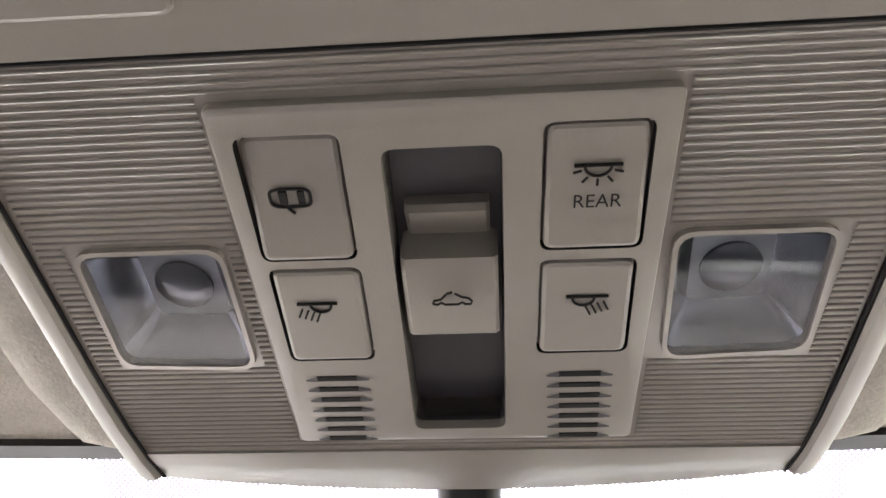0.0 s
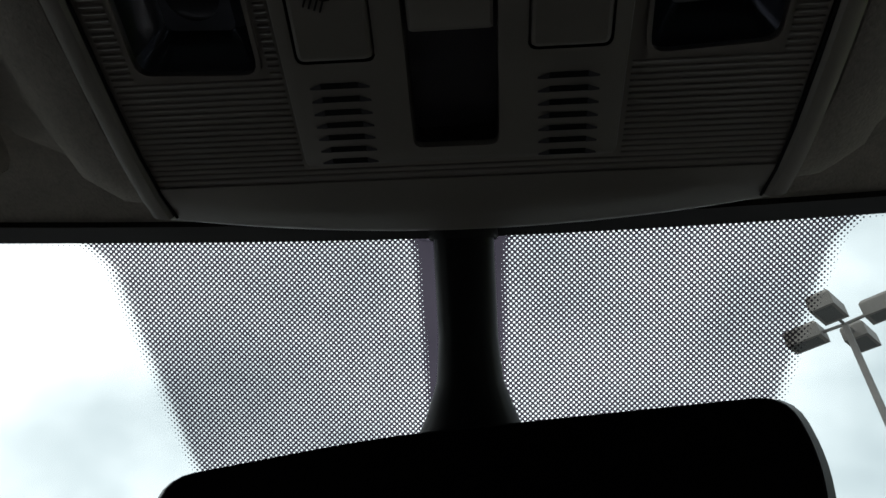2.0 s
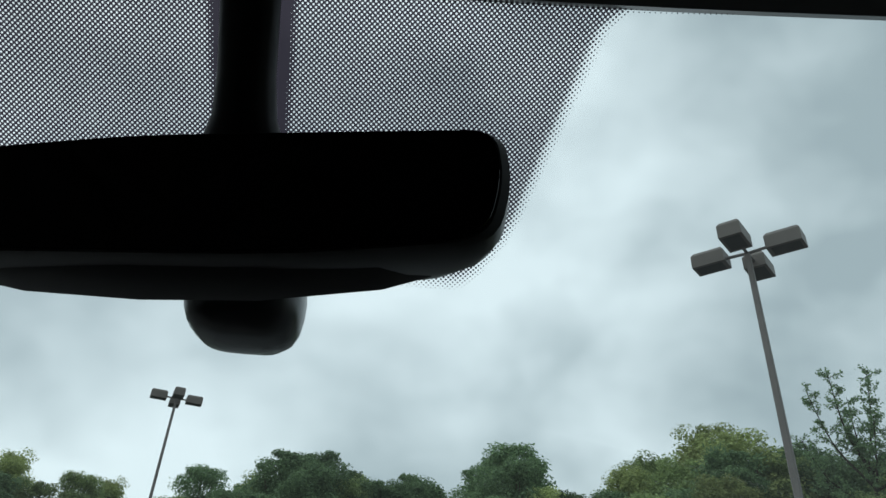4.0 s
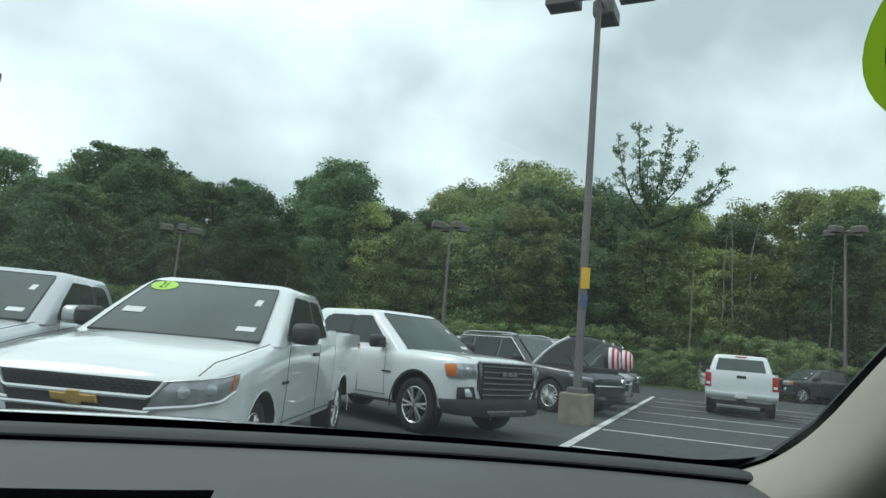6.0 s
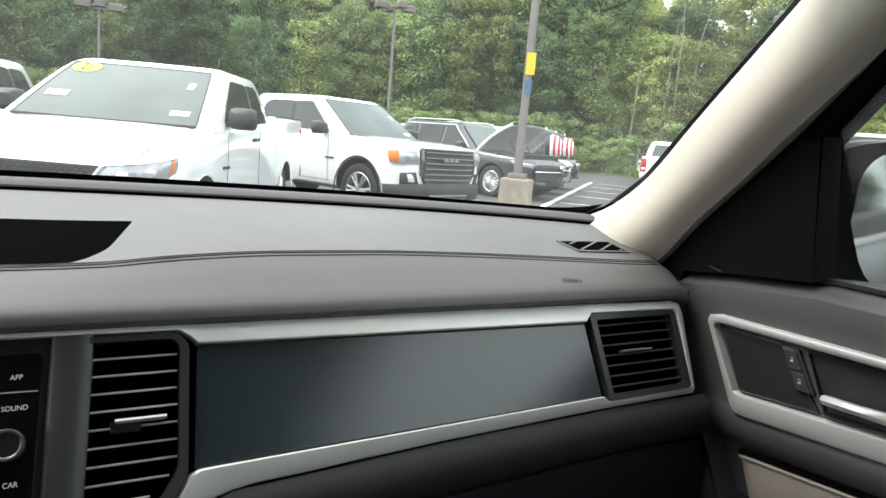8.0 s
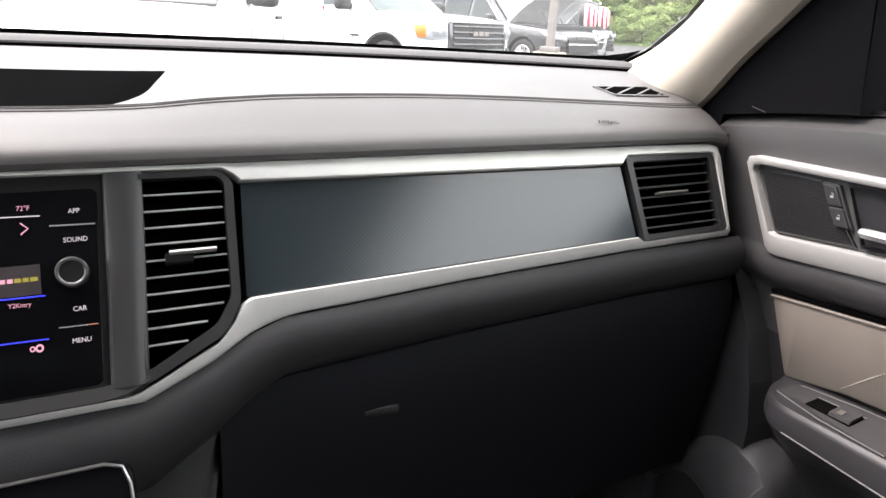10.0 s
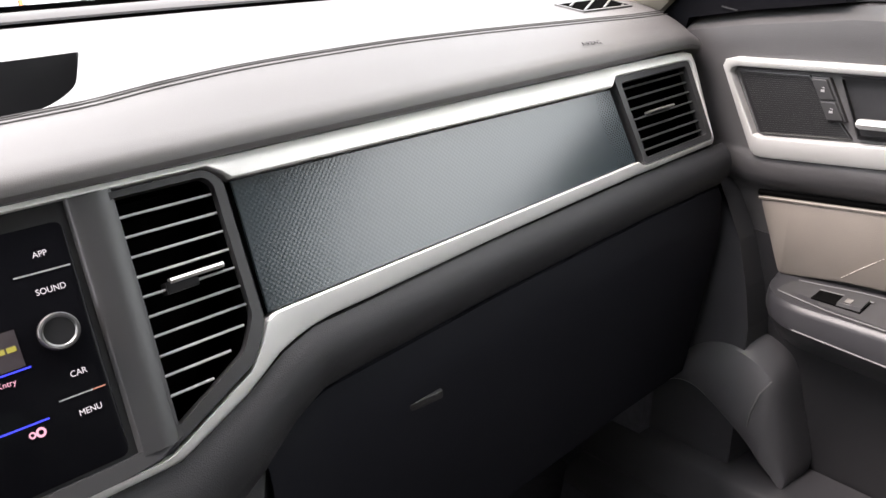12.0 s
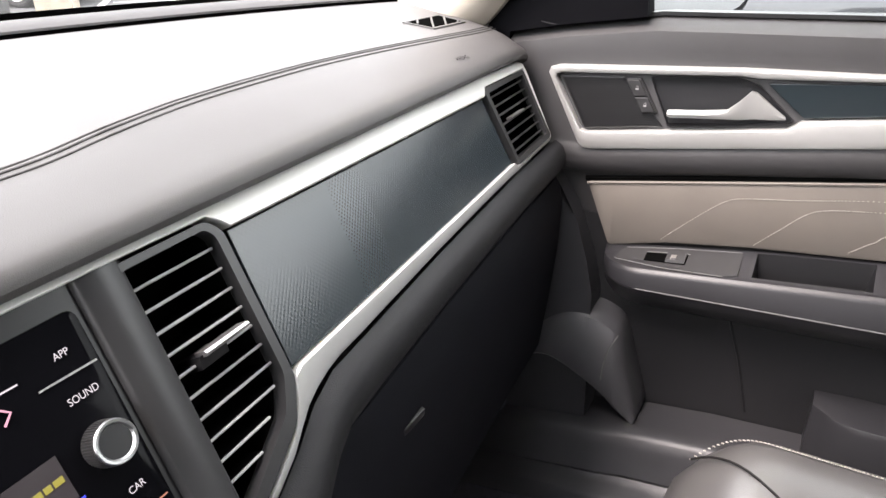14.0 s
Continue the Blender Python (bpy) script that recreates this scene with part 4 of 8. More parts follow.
kick = [list(c) for c in zip(*[along([r[j] for r in kick], 3) for j in range(len(kick[0]))])]
kp = thing("kick_panel", "black moulded kick panel between footwell and car door", "trim panel")
part("cover", loft(kick, close_u=True, caps=True), M_KICK, kp, "satin black cover")
part("seam", tube([(0.7555, -0.1005, 0.758), (0.7515, -0.092, 0.738), (0.7500, -0.087, 0.712), (0.7500, -0.086, 0.690)], 0.0008, 5), M_SEAMG, kp)
SILLY = ((0.12, 0.575), (0.05, 0.590), (-0.02, 0.604), (-0.10, 0.620), (-0.14, 0.630), (-0.22, 0.642), (-0.34, 0.652), (-0.60, 0.66), (-1.0, 0.66))
sill = thing("sill_cover", "black plastic sill cover below the car door", "sill trim")
part("step", loft([[(0.815, y, z), (0.765, y, z), (0.745, y, z - 0.001), (0.738, y, z - 0.006), (0.733, y, z - 0.02), (0.717, y, z - 0.050), (0.815, y, z - 0.050)] for y, z in SILLY], close_u=True, caps=True), M_SILL, sill, "smooth black upper step")
part("lower_step", loft([[(0.815, y, z - 0.0505), (0.716, y, z - 0.0525), (0.708, y, z - 0.060), (0.690, y, z - 0.062), (0.684, y, z - 0.068), (0.680, y, z - 0.085), (0.815, y, z - 0.085)] for y, z in SILLY], close_u=True, caps=True), M_SILL, sill, "lower black step")
part("carpet_edge", loft([[(0.815, y, z - 0.0855), (0.681, y, z - 0.087), (0.672, y, 0.44), (0.815, y, 0.44)] for y, z in SILLY], close_u=True, caps=True), M_CARPET, sill, "black carpet under the sill")

# window frame, mirror triangle and pane
part("mirror_triangle", plate([(0.125, 1.05), (0.075, 1.05), (0.065, 1.108), (0.0, 1.119), (-0.088, 1.1305), (-0.070, 1.275), (-0.070, 1.300), (0.06, 1.165), (0.125, 1.10)], lambda u, v, d: Vector((0.772 + d, u, v)), 0.0, 0.03, 0.0015),
     mat("matt_black_cover", (0.0045, 0.0045, 0.0055), 0.9, 0, 0.1, 30, 0.2, 1400, 0.03), dr, "black mirror triangle cover")
part("triangle_clip", tube([(0.7712, 0.028, 1.121), (0.7712, 0.010, 1.118)], 0.0008, 5), M_DARK, dr)
part("sealing_strip", loft([[(0.788, y, z + 0.005), (0.788, y, z + 0.001), (0.802, y, z + 0.001), (0.802, y, z + 0.005)] for y, z in BELT[1:]], close_u=True, caps=True), M_BLACK, dr)
pane = part("window_pane", plate([(-0.055, 1.10), (-1.0, 1.12), (-1.0, 1.50), (-0.30, 1.50), (-0.060, 1.26)], lambda u, v, d: Vector((0.815 - 0.20 * (v - 1.1) + d, u, v)), 0.0, 0.004),
            M_GLASS, dr, "clear side window", False)
pane.visible_shadow = False
part("window_frame", loft([[Vector((0.802 - 0.20 * (z - 1.1) + dx, y + dy, z + dz)) for dx, dy, dz in ((0, 0, 0), (0.04, 0, 0), (0.04, 0.03, 0.035), (0, 0.03, 0.035))]
     for y, z in ((-0.064, 1.250), (-0.118, 1.306), (-0.2, 1.388), (-0.30, 1.49), (-0.5, 1.515), (-1.0, 1.515))], close_u=True, caps=True), M_DUCT, dr)

# ---- outside mirror ----
om = thing("door_mirror", "black outside mirror on the car door", "wing mirror")
OX, OZ, OW, OH = 1.040, 1.178, 0.140, 0.090


def squircle(r, y, n=32):
    """A rounded rectangle in the mirror's plane, lower outer corner drawn in."""
    out = []
    for k in range(n):
        b = 6.28319 * k / n
        c, q = math.copysign(abs(math.cos(b)) ** 0.45, math.cos(b)), math.copysign(abs(math.sin(b)) ** 0.45, math.sin(b))
        p = Vector((OX + OW * r * c * (1.27 if c < 0 and r > 0.95 else 1.0) + (0.030 * (-q) * (c < 0) if q < 0 else 0.0) * r, y, OZ + OH * r * q))
        p.y += -0.07 - 0.42 * (p.x - OX)
        out.append(p)
    return out


part("housing", loft([squircle(r, y) for r, y in ((0.93, -0.004), (0.985, -0.010), (1.0, -0.004), (1.0, 0.03), (0.96, 0.07), (0.82, 0.105), (0.5, 0.125))], close_u=True, caps=False), M_GLASSY, om, "gloss black mirror housing")
part("housing_back", loft([squircle(r, y) for r, y in ((0.5, 0.125), (0.02, 0.13))], close_u=True), M_GLASSY, om)
part("well", loft([squircle(r, y) for r, y in ((0.93, -0.004), (0.88, 0.012))], close_u=True), M_BLACK, om)
glass_rows = []
for r in (0.90, 0.6, 0.3, 0.02):
    glass_rows.append([p + Vector((0, 0.010 - 0.27 * (p.x - OX) - 0.04 * (p.z - OZ) + 0.35 * ((p.x - OX) ** 2 + (p.z - OZ) ** 2), 0)) for p in squircle(r, 0.0)])
part("mirror_glass", loft(glass_rows, close_u=True), M_MIRROR, om, "slightly domed mirror glass")
# added silver tube: the highlight along the top of the black housing
part("top_strip", tube([Vector((OX - OW * 0.96, 0.022, OZ + OH * 0.98)), Vector((OX - OW * 0.5, 0.0, OZ + OH * 1.0)), Vector((OX + OW * 0.7, -0.07, OZ + OH * 0.99))], 0.006, 6), M_DOORSIL, om)
part("mirror_arm", loft([[(0.80, y, z) for y, z in ((-0.02, 1.10), (0.07, 1.10), (0.07, 1.15), (-0.02, 1.15))], [(0.96, y, z) for y, z in ((0.01, 1.09), (0.07, 1.09), (0.07, 1.13), (0.01, 1.13))]],
     close_u=True, caps=True), M_BLACK, om)

# ---- windscreen ----
WC, WK = 0.425, -1.10


def ws(x, z, d=0.0):
    """A place on the windscreen; d is towards the cabin."""
    return Vector((x, WC - 0.155 * (abs(x) / 0.75) ** 2.5 + WK * (z - 1.13) - d * 0.74, z - d * 0.67))


wrows = [[ws(-0.80 + 0.08 * i, 1.118 + 0.0415 * j) for i in range(21)] for j in range(14)]
wind = solo("window_1", loft(wrows), M_SCREEN, "clear curved windscreen glass with dotted black border", "windscreen", kind="structure")
wind.visible_shadow = False

# printed dots
m = bpy.data.materials.new("printed_dot_border")
m.use_nodes = True
n_, l_ = m.node_tree.nodes, m.node_tree.links
uvn = n_.new("ShaderNodeUVMap")
uvn.uv_map = "dots"
sep = n_.new("ShaderNodeSeparateXYZ")
l_.new(uvn.outputs[0], sep.inputs[0])


def nmath(op, a, b=None):
    k = n_.new("ShaderNodeMath")
    k.operation = op
    for i, q in enumerate((a, b)):
        if q is None:
            continue
        if isinstance(q, (int, float)):
            k.inputs[i].default_value = q
        else:
            l_.new(q, k.inputs[i])
    return k.outputs[0]


kk = 2 * math.pi / 0.0031
wave = nmath("MULTIPLY", nmath("SINE", nmath("MULTIPLY", sep.outputs[0], kk)), nmath("SINE", nmath("MULTIPLY", sep.outputs[1], kk)))
uvf = n_.new("ShaderNodeUVMap")
uvf.uv_map = "edge"
sep2 = n_.new("ShaderNodeSeparateXYZ")
l_.new(uvf.outputs[0], sep2.inputs[0])
ink = nmath("GREATER_THAN", nmath("ADD", wave, sep2.outputs[0]), 0.0)
tr = n_.new("ShaderNodeBsdfTransparent")
mxs = n_.new("ShaderNodeMixShader")
pb = n_["Principled BSDF"]
pb.inputs["Base Color"].default_value = (0.012, 0.012, 0.014, 1)
pb.inputs["Roughness"].default_value = 0.5
l_.new(ink, mxs.inputs[0])
l_.new(tr.outputs[0], mxs.inputs[1])
ink_thin = n_.new("ShaderNodeMixShader")
ink_thin.inputs[0].default_value = 0.942
ink_tr = n_.new("ShaderNodeBsdfTransparent")
ink_tr.inputs[0].default_value = (0.92, 0.76, 1.0, 1)
l_.new(ink_tr.outputs[0], ink_thin.inputs[1])
l_.new(pb.outputs[0], ink_thin.inputs[2])
l_.new(ink_thin.outputs[0], mxs.inputs[2])
l_.new(mxs.outputs[0], n_["Material Output"].inputs[0])
M_DOTS = m


def dotted(name, fx, edge, nu=60, nv=40, label=""):
    """Dots printed on the glass: fx(u, v) gives x and z for u, v in 0..1, edge(u, v) the ink's amount from -1 to 1."""
    bm = bmesh.new()
    l1, l2 = bm.loops.layers.uv.new("dots"), bm.loops.layers.uv.new("edge")
    g = [[bm.verts.new(ws(*fx(i / nu, j / nv), 0.002)) for i in range(nu + 1)] for j in range(nv + 1)]
    for j in range(nv):
        for i in range(nu):
            f = bm.faces.new([g[j][i], g[j][i + 1], g[j + 1][i + 1], g[j + 1][i]])
            for lp_, (a, b) in zip(f.loops, ((i, j), (i + 1, j), (i + 1, j + 1), (i, j + 1))):
                x, z = fx(a / nu, b / nv)
                lp_[l1].uv = (x, z * 1.49)
                lp_[l2].uv = (edge(a / nu, b / nv), 0)
    ob = part(name, bm, M_DOTS, wind, label, False)
    return ob


ZT = 1.660


def skirt(u, v):
    """Half-width of the dotted field shrinks from the roof edge down to behind the mirror."""
    z = ZT - v * (ZT - 1.530)
    w = 0.212 if v < 0.05 else 0.212 - 0.052 * min(1.0, (v - 0.05) / 0.85)
    w += 0.05 * max(0.0, 1 - v / 0.18) ** 2.5
    return (u * 2 - 1) * w, z


def skirt_edge(u, v):
    a = min(u, 1 - u) / 0.025
    b = (1 - v) / 0.07
    e = -0.95 + 1.27 * max(-0.2, min(1.0, 4 * (1 - math.hypot(max(0.0, 1 - a / 4), max(0.0, 1 - b / 4)))))
    c = abs(u - 0.5) - 0.03 * max(0.0, 1 - v / 0.12) ** 2
    if c < 0.064:
        e = max(e, 0.20 + (0.064 - c) * 80)
    if v < 0.06:
        e = max(e, 0.17 + (0.06 - v) * 30)
    return e


dotted("dot_border", skirt, skirt_edge, 90, 60, "black dot matrix behind the mirror")
dotted("header_dots", lambda u, v: ((u * 2 - 1) * 0.77, ZT + 0.004 - v * 0.016), lambda u, v: 1.2 - 2.0 * v, 60, 8, "black dotted band along the roof edge")


def foot_top(x):
    """Upper edge of the black band at the foot of the glass, which sweeps up into the pillar."""
    return 1.1535 + 0.010 * max(0.0, (abs(x) - 0.715) / 0.055) ** 2


foot_band = [[ws(-0.80 + 0.02 * i, z, 0.0025) for z in (1.119, 1.132, 1.145, foot_top(-0.80 + 0.02 * i))] for i in range(81)]
part("foot_band", loft(foot_band), M_BLACK, wind, "black band along the foot of the glass")


# ---- pillar, headliner and shell of the cabin ----
PE = [(0.757, 0.238, 1.142), (0.772, 0.196, 1.165), (0.784, 0.150, 1.205), (0.781, 0.085, 1.270), (0.777, 0.020, 1.332), (0.774, -0.065, 1.416), (0.765, -0.15, 1.50), (0.745, -0.23, 1.575), (0.71, -0.29, 1.625)]
PI = [(0.762, 0.102, 1.106), (0.762, 0.080, 1.128), (0.762, 0.046, 1.166), (0.762, -0.004, 1.213), (0.760, -0.055, 1.263), (0.757, -0.125, 1.327), (0.747, -0.22, 1.418), (0.722, -0.31, 1.508), (0.69, -0.36, 1.59)]


def pillar(sgn):
    rows = []
    for a, b in zip(along(PE, 4), along(PI, 4)):
        m = (b - a)
        inw = Vector((-1, -0.25, 0.1)).normalized()
        r = [a + Vector((0.03, 0.004, 0.0)), a + Vector((0.004, 0.002, 0.001)), a, a + m * 0.03 + inw * 0.007, a + m * 0.12 + inw * 0.015, a + m * 0.28 + inw * 0.024, a + m * 0.44 + inw * 0.0305, a + m * 0.58 + inw * 0.033, a + m * 0.72 + inw * 0.031,
             a + m * 0.84 + inw * 0.023, a + m * 0.93 + inw * 0.011, a + m * 0.975 + inw * 0.003, b, b + Vector((0.03, 0, 0))]
        rows.append([(p.x * sgn, p.y, p.z) for p in r])
    bm = loft(rows)
    return bm


for sg, nm in ((1, "pillar_trim"), (-1, "pillar_trim")):
    solo(nm, pillar(sg), M_PILLAR, "light grey-beige plastic trim on the windscreen pillar", "pillar trim", kind="structure")
# black edge of the glass along the pillar
for sg in (1, -1):
    part("edge_band", loft([[(sg * (p[0] - 0.0035), p[1] + 0.008, p[2] - 0.001), (sg * (p[0] + 0.004), p[1] + 0.012, p[2] + 0.004), (sg * (p[0] + 0.05), p[1] + 0.015, p[2] + 0.01)] for p in PE]),
         M_BLACK, wind, "black glass edge")


def lin(x, y):
    """Height of the headliner."""
    z = 1.668 - 0.07 * (abs(x) / 0.72) ** 3
    if y > -0.32:
        z -= 0.35 * (y + 0.32) ** 2 / 0.15 * 0.35
    return z


hl = []
for i in range(31):
    y = -2.2 + (2.2 - 0.165) * (1 - (1 - i / 30) ** 1.6)
    hl.append([(-0.72 + 0.048 * k, y - 0.10 * (abs(-0.72 + 0.048 * k) / 0.72) ** 2 * (i / 30), lin(-0.72 + 0.048 * k, y)) for k in range(31)])
solo("ceiling", loft(hl), M_LINER, "light beige knit headliner", "headliner", kind="structure")
rim = [[(p[0], p[1] + dy, p[2] + dz) for dy, dz in ((0.0, -0.004), (0.012, -0.005), (0.022, 0.004), (0.022, 0.03), (0, 0.03))] for p in hl[-1]]
solo("trim_header", loft(rim, close_u=True, caps=True), M_BLACK, "black header edge above the windscreen", "header trim", kind="structure")
roof = [[(x * 1.06, y, z + 0.05) for x, y, z in r] for r in hl]
solo("roof", loft(roof), M_BLACK, "dark car roof skin over the headliner", "car roof", kind="structure")

# sun visors
for sg in (-1, 1):
    vis = thing("sun_visor", "light beige folded sun visor under the headliner", "sun visor", "sun visors")
    rows = []
    for i in range(13):
        x = 0.215 + 0.42 * i / 12
        e = 0.004 * max(0, abs(i - 6) - 4)
        y1, y0 = -0.205 - 0.09 * (x / 0.72) ** 2, -0.365 - 0.05 * (x / 0.72) ** 2
        r = []
        for k in range(16):
            a = 6.28319 * k / 16
            yy = (y0 + y1) / 2 + ((y1 - y0) / 2 - e) * math.copysign(abs(math.cos(a)) ** 0.35, math.cos(a))
            r.append((sg * x, yy, lin(x, yy) - 0.020 + 0.009 * math.copysign(abs(math.sin(a)) ** 0.7, math.sin(a))))
        rows.append(r)
    part("visor_body", loft(rows, close_u=True, caps=True), M_LINER, vis)

# plain shell that closes the cabin
def side_wall(name, sg, label):
    """Lower wall, window posts and roof rail of one side of the body."""
    y1 = 0.35 if sg < 0 else -1.0
    w = box(sg * 0.82 - 0.03, sg * 0.82 + 0.03, -2.25, y1, 0.40, 1.10)
    ob = solo(name, w, M_DARK, label, "car body", kind="structure", smooth=False)
    for y0, y2 in (((-0.80, -0.70), (-1.55, -1.45), (-2.25, -2.15)) if sg < 0 else ((-1.10, -1.0), (-1.65, -1.55), (-2.25, -2.15))):
        part("window_post", box(sg * 0.77 - 0.03, sg * 0.77 + 0.03, y0, y2, 1.10, 1.60), M_PILLAR, ob, "light window post", False)
    for y0, y2 in (((-1.45, -0.80), (-2.15, -1.55)) if sg < 0 else ((-1.55, -1.10), (-2.15, -1.65))):
        part("window_pane", box(sg * 0.775 - 0.003, sg * 0.775 + 0.003, y0, y2, 1.10, 1.54), M_TINT, ob, "dark tinted window pane", False)
    part("roof_rail", box(sg * 0.75 - 0.05, sg * 0.75 + 0.05, -2.25, -0.33, 1.53, 1.66), M_LINER, ob, "", False)
    return ob


SKIN = ((0.50, 0.86), (0.62, 0.915), (0.78, 0.945), (0.90, 0.950), (1.00, 0.930), (1.07, 0.895), (1.098, 0.865), (1.098, 0.83))
side_wall("wall_left", -1, "plain dark far side of the car body with window openings")
side_wall("wall_right", 1, "plain dark rear side of the car body with window openings")
outer = bpy.data.objects["wall_right"]
for y0, y1 in ((-0.02, -1.02), (-1.03, -2.0)):
    part("door_skin", loft([[(x, y0 + (y1 - y0) * k / 5, z) for z, x in SKIN] for k in range(6)]), M_TRIMD, outer, "dark painted outer door skin")
    part("belt_moulding", tube([(0.868, y0, 1.103), (0.868, y1, 1.103)], 0.007, 6), M_CHROME, outer, "chrome moulding below the window")
    part("skin_handle", tube([(0.942, y1 + 0.26, 0.955), (0.965, y1 + 0.22, 0.957), (0.965, y1 + 0.10, 0.957), (0.942, y1 + 0.06, 0.955)], 0.011, 8), M_TRIMD, outer, "painted door handle")
sh = bmesh.new()
box(-0.85, 0.85, -2.30, -2.24, 0.40, 1.15, 0.0, None, sh)
box(-0.85, 0.85, -2.30, -2.20, 1.55, 1.72, 0.0, None, sh)
solo("wall_rear", sh, M_DARK, "plain dark rear of the car body with window opening", "car body", kind="structure", smooth=False)
part("window_pane", box(-0.80, 0.80, -2.255, -2.249, 1.15, 1.55), M_TINT, bpy.data.objects["wall_rear"], "dark tinted rear window pane", False)
fl = bmesh.new()
box(-0.85, 0.85, -2.30, 0.45, 0.38, 0.44, 0.0, None, fl)
box(-0.85, 0.85, 0.36, 0.46, 0.44, 1.10, 0.0, None, fl)
box(0.745, 0.80, 0.05, 0.40, 0.44, 1.09, 0.0, None, fl)
solo("floor", fl, M_CARPET, "black carpeted car floor and bulkhead", "car floor", kind="structure", smooth=False)

# bonnet outside the windscreen
hood = []
for i in range(15):
    y = 0.47 + i * 0.075
    hood.append([(-0.86 + 0.086 * k, y - 0.13 * (abs(-0.86 + 0.086 * k) / 0.8) ** 2.5, 1.107 - 0.035 * (i / 14) - 0.085 * (i / 14) ** 3 - 0.03 * abs(-0.86 + 0.086 * k) ** 2) for k in range(21)])
solo("bonnet", loft(hood), M_HOOD, "dark glossy bonnet of the car in front of the windscreen", "bonnet")
for sg in (1, -1):
    wp = thing("windscreen_wiper", "black windscreen wiper at rest on the cowl", "wiper", "wipers")
    part("blade", tube([(sg * 0.08 + 0.05, yg(0.1) + 0.115, 1.128), (sg * 0.35 + 0.05, yg(0.3) + 0.125, 1.130), (sg * 0.60 + 0.05, yg(0.6) + 0.13, 1.122)], 0.006, 6), M_BLACK, wp)
    part("arm", tube([(sg * 0.35 + 0.05, yg(0.3) + 0.135, 1.136), (sg * 0.62 + 0.05, yg(0.6) + 0.19, 1.11)], 0.007, 6), M_BLACK, wp)


# green sticker at the top of the glass
M_LIME = mat("lime_green_sticker", (0.30, 0.50, 0.025), 0.45, 0, 0.10, 90)
ln_, ll_ = M_LIME.node_tree.nodes, M_LIME.node_tree.links
l_tr = ln_.new("ShaderNodeBsdfTranslucent")
l_tr.inputs[0].default_value = (0.26, 0.42, 0.02, 1)
l_mx = ln_.new("ShaderNodeMixShader")
l_mx.inputs[0].default_value = 0.6
ll_.new(ln_["Principled BSDF"].outputs[0], l_mx.inputs[1])
ll_.new(l_tr.outputs[0], l_mx.inputs[2])
ll_.new(l_mx.outputs[0], ln_["Material Output"].inputs[0])
st = thing("windscreen_sticker", "round lime green sticker with dark numerals on the windscreen", "sticker")


def stick(cx, cz, r, put=ws):
    return [(cx + r * math.cos(6.28319 * k / 48), cz + r * 0.66 * math.sin(6.28319 * k / 48)) for k in range(48)]


SX, SZ = 0.693, 1.505
part("disc", plate(stick(SX, SZ, 0.104), ws, 0.0018, 0.0022, 0.0, None, False), M_LIME, st, smooth=False)
arc = []
for k in range(31):
    a, w = radians(95 + 6 * k), 0.009 * math.sin(radians(6 * k))
    arc.append([ws(SX + r * math.cos(a), SZ + r * 0.66 * math.sin(a), d) for r, d in ((0.092, 0.0022), (0.092, 0.0027), (0.0915 - w, 0.0027), (0.0915 - w, 0.0022))])
part("band", loft(arc, close_u=True, caps=True), mat("dark_green_print", (0.022, 0.050, 0.010), 0.5), st, "dark green curved band", False)
part("numeral_bar", plate([(SX - 0.030, SZ - 0.040), (SX - 0.008, SZ - 0.040), (SX + 0.004, SZ + 0.035), (SX - 0.018, SZ + 0.035)], ws, 0.0022, 0.0027), M_INK, st, "dark numerals", False)


# ---- interior mirror ----
mi = thing("rear_view_mirror", "black interior rear-view mirror hanging from the windscreen", "mirror")
A = Vector((-0.143, -0.120, 1.508))
B = Vector((0.141, -0.157, 1.513))
XR = (B - A).normalized()
NZ = Vector((-0.25, -0.965, 0.02)).normalized()
NZ = (NZ - XR * NZ.dot(XR)).normalized()
UP = NZ.cross(XR) * -1 if NZ.cross(XR).z < 0 else NZ.cross(XR)
MC = (A + B) / 2 + Vector((0, 0, -0.006))


def mir(u, v, d=0.0):
    return MC + XR * (u * 1.125) + UP * (v * 1.03) + NZ * d


MO = rounded([(-0.1235, -0.033), (-0.1270, 0.0185), (-0.03, 0.0295), (0.1290, 0.0315), (0.1325, 0.004), (0.1265, -0.030), (0.05, -0.038), (-0.10, -0.036)],
             [0.026, 0.014, 0.03, 0.013, 0.02, 0.022, 0.04, 0.016], 5)
mrows = []
for s, d in ((0.975, 0.010), (1.0, 0.007), (1.0, -0.004), (0.97, -0.014), (0.88, -0.026), (0.68, -0.038), (0.3, -0.044)):
    mrows.append([mir(u * s, v * s - (1 - s) * 0.004, d) for u, v in MO])
part("housing", loft(mrows, close_u=True, caps=True), M_BLACK, mi, "black plastic mirror housing")
part("mirror_glass", plate([(u * 0.968, v * 0.94) for u, v in MO], mir, 0.0095, 0.0112, 0.0005), M_DIMMIR, mi, "dark dimming mirror glass", False)
part("chin", loft([[mir(u, v, d) for v, d in ((-0.034 + e, 0.004), (-0.040 + e, -0.004), (-0.042 + e, -0.020), (-0.025 + e, -0.034))] for u, e in
     ((-0.112, 0.020), (-0.095, 0.009), (-0.07, 0.003), (-0.02, -0.001), (0.03, -0.001), (0.08, 0.005), (0.100, 0.012), (0.114, 0.024))]), M_STACK, mi)
sens = []
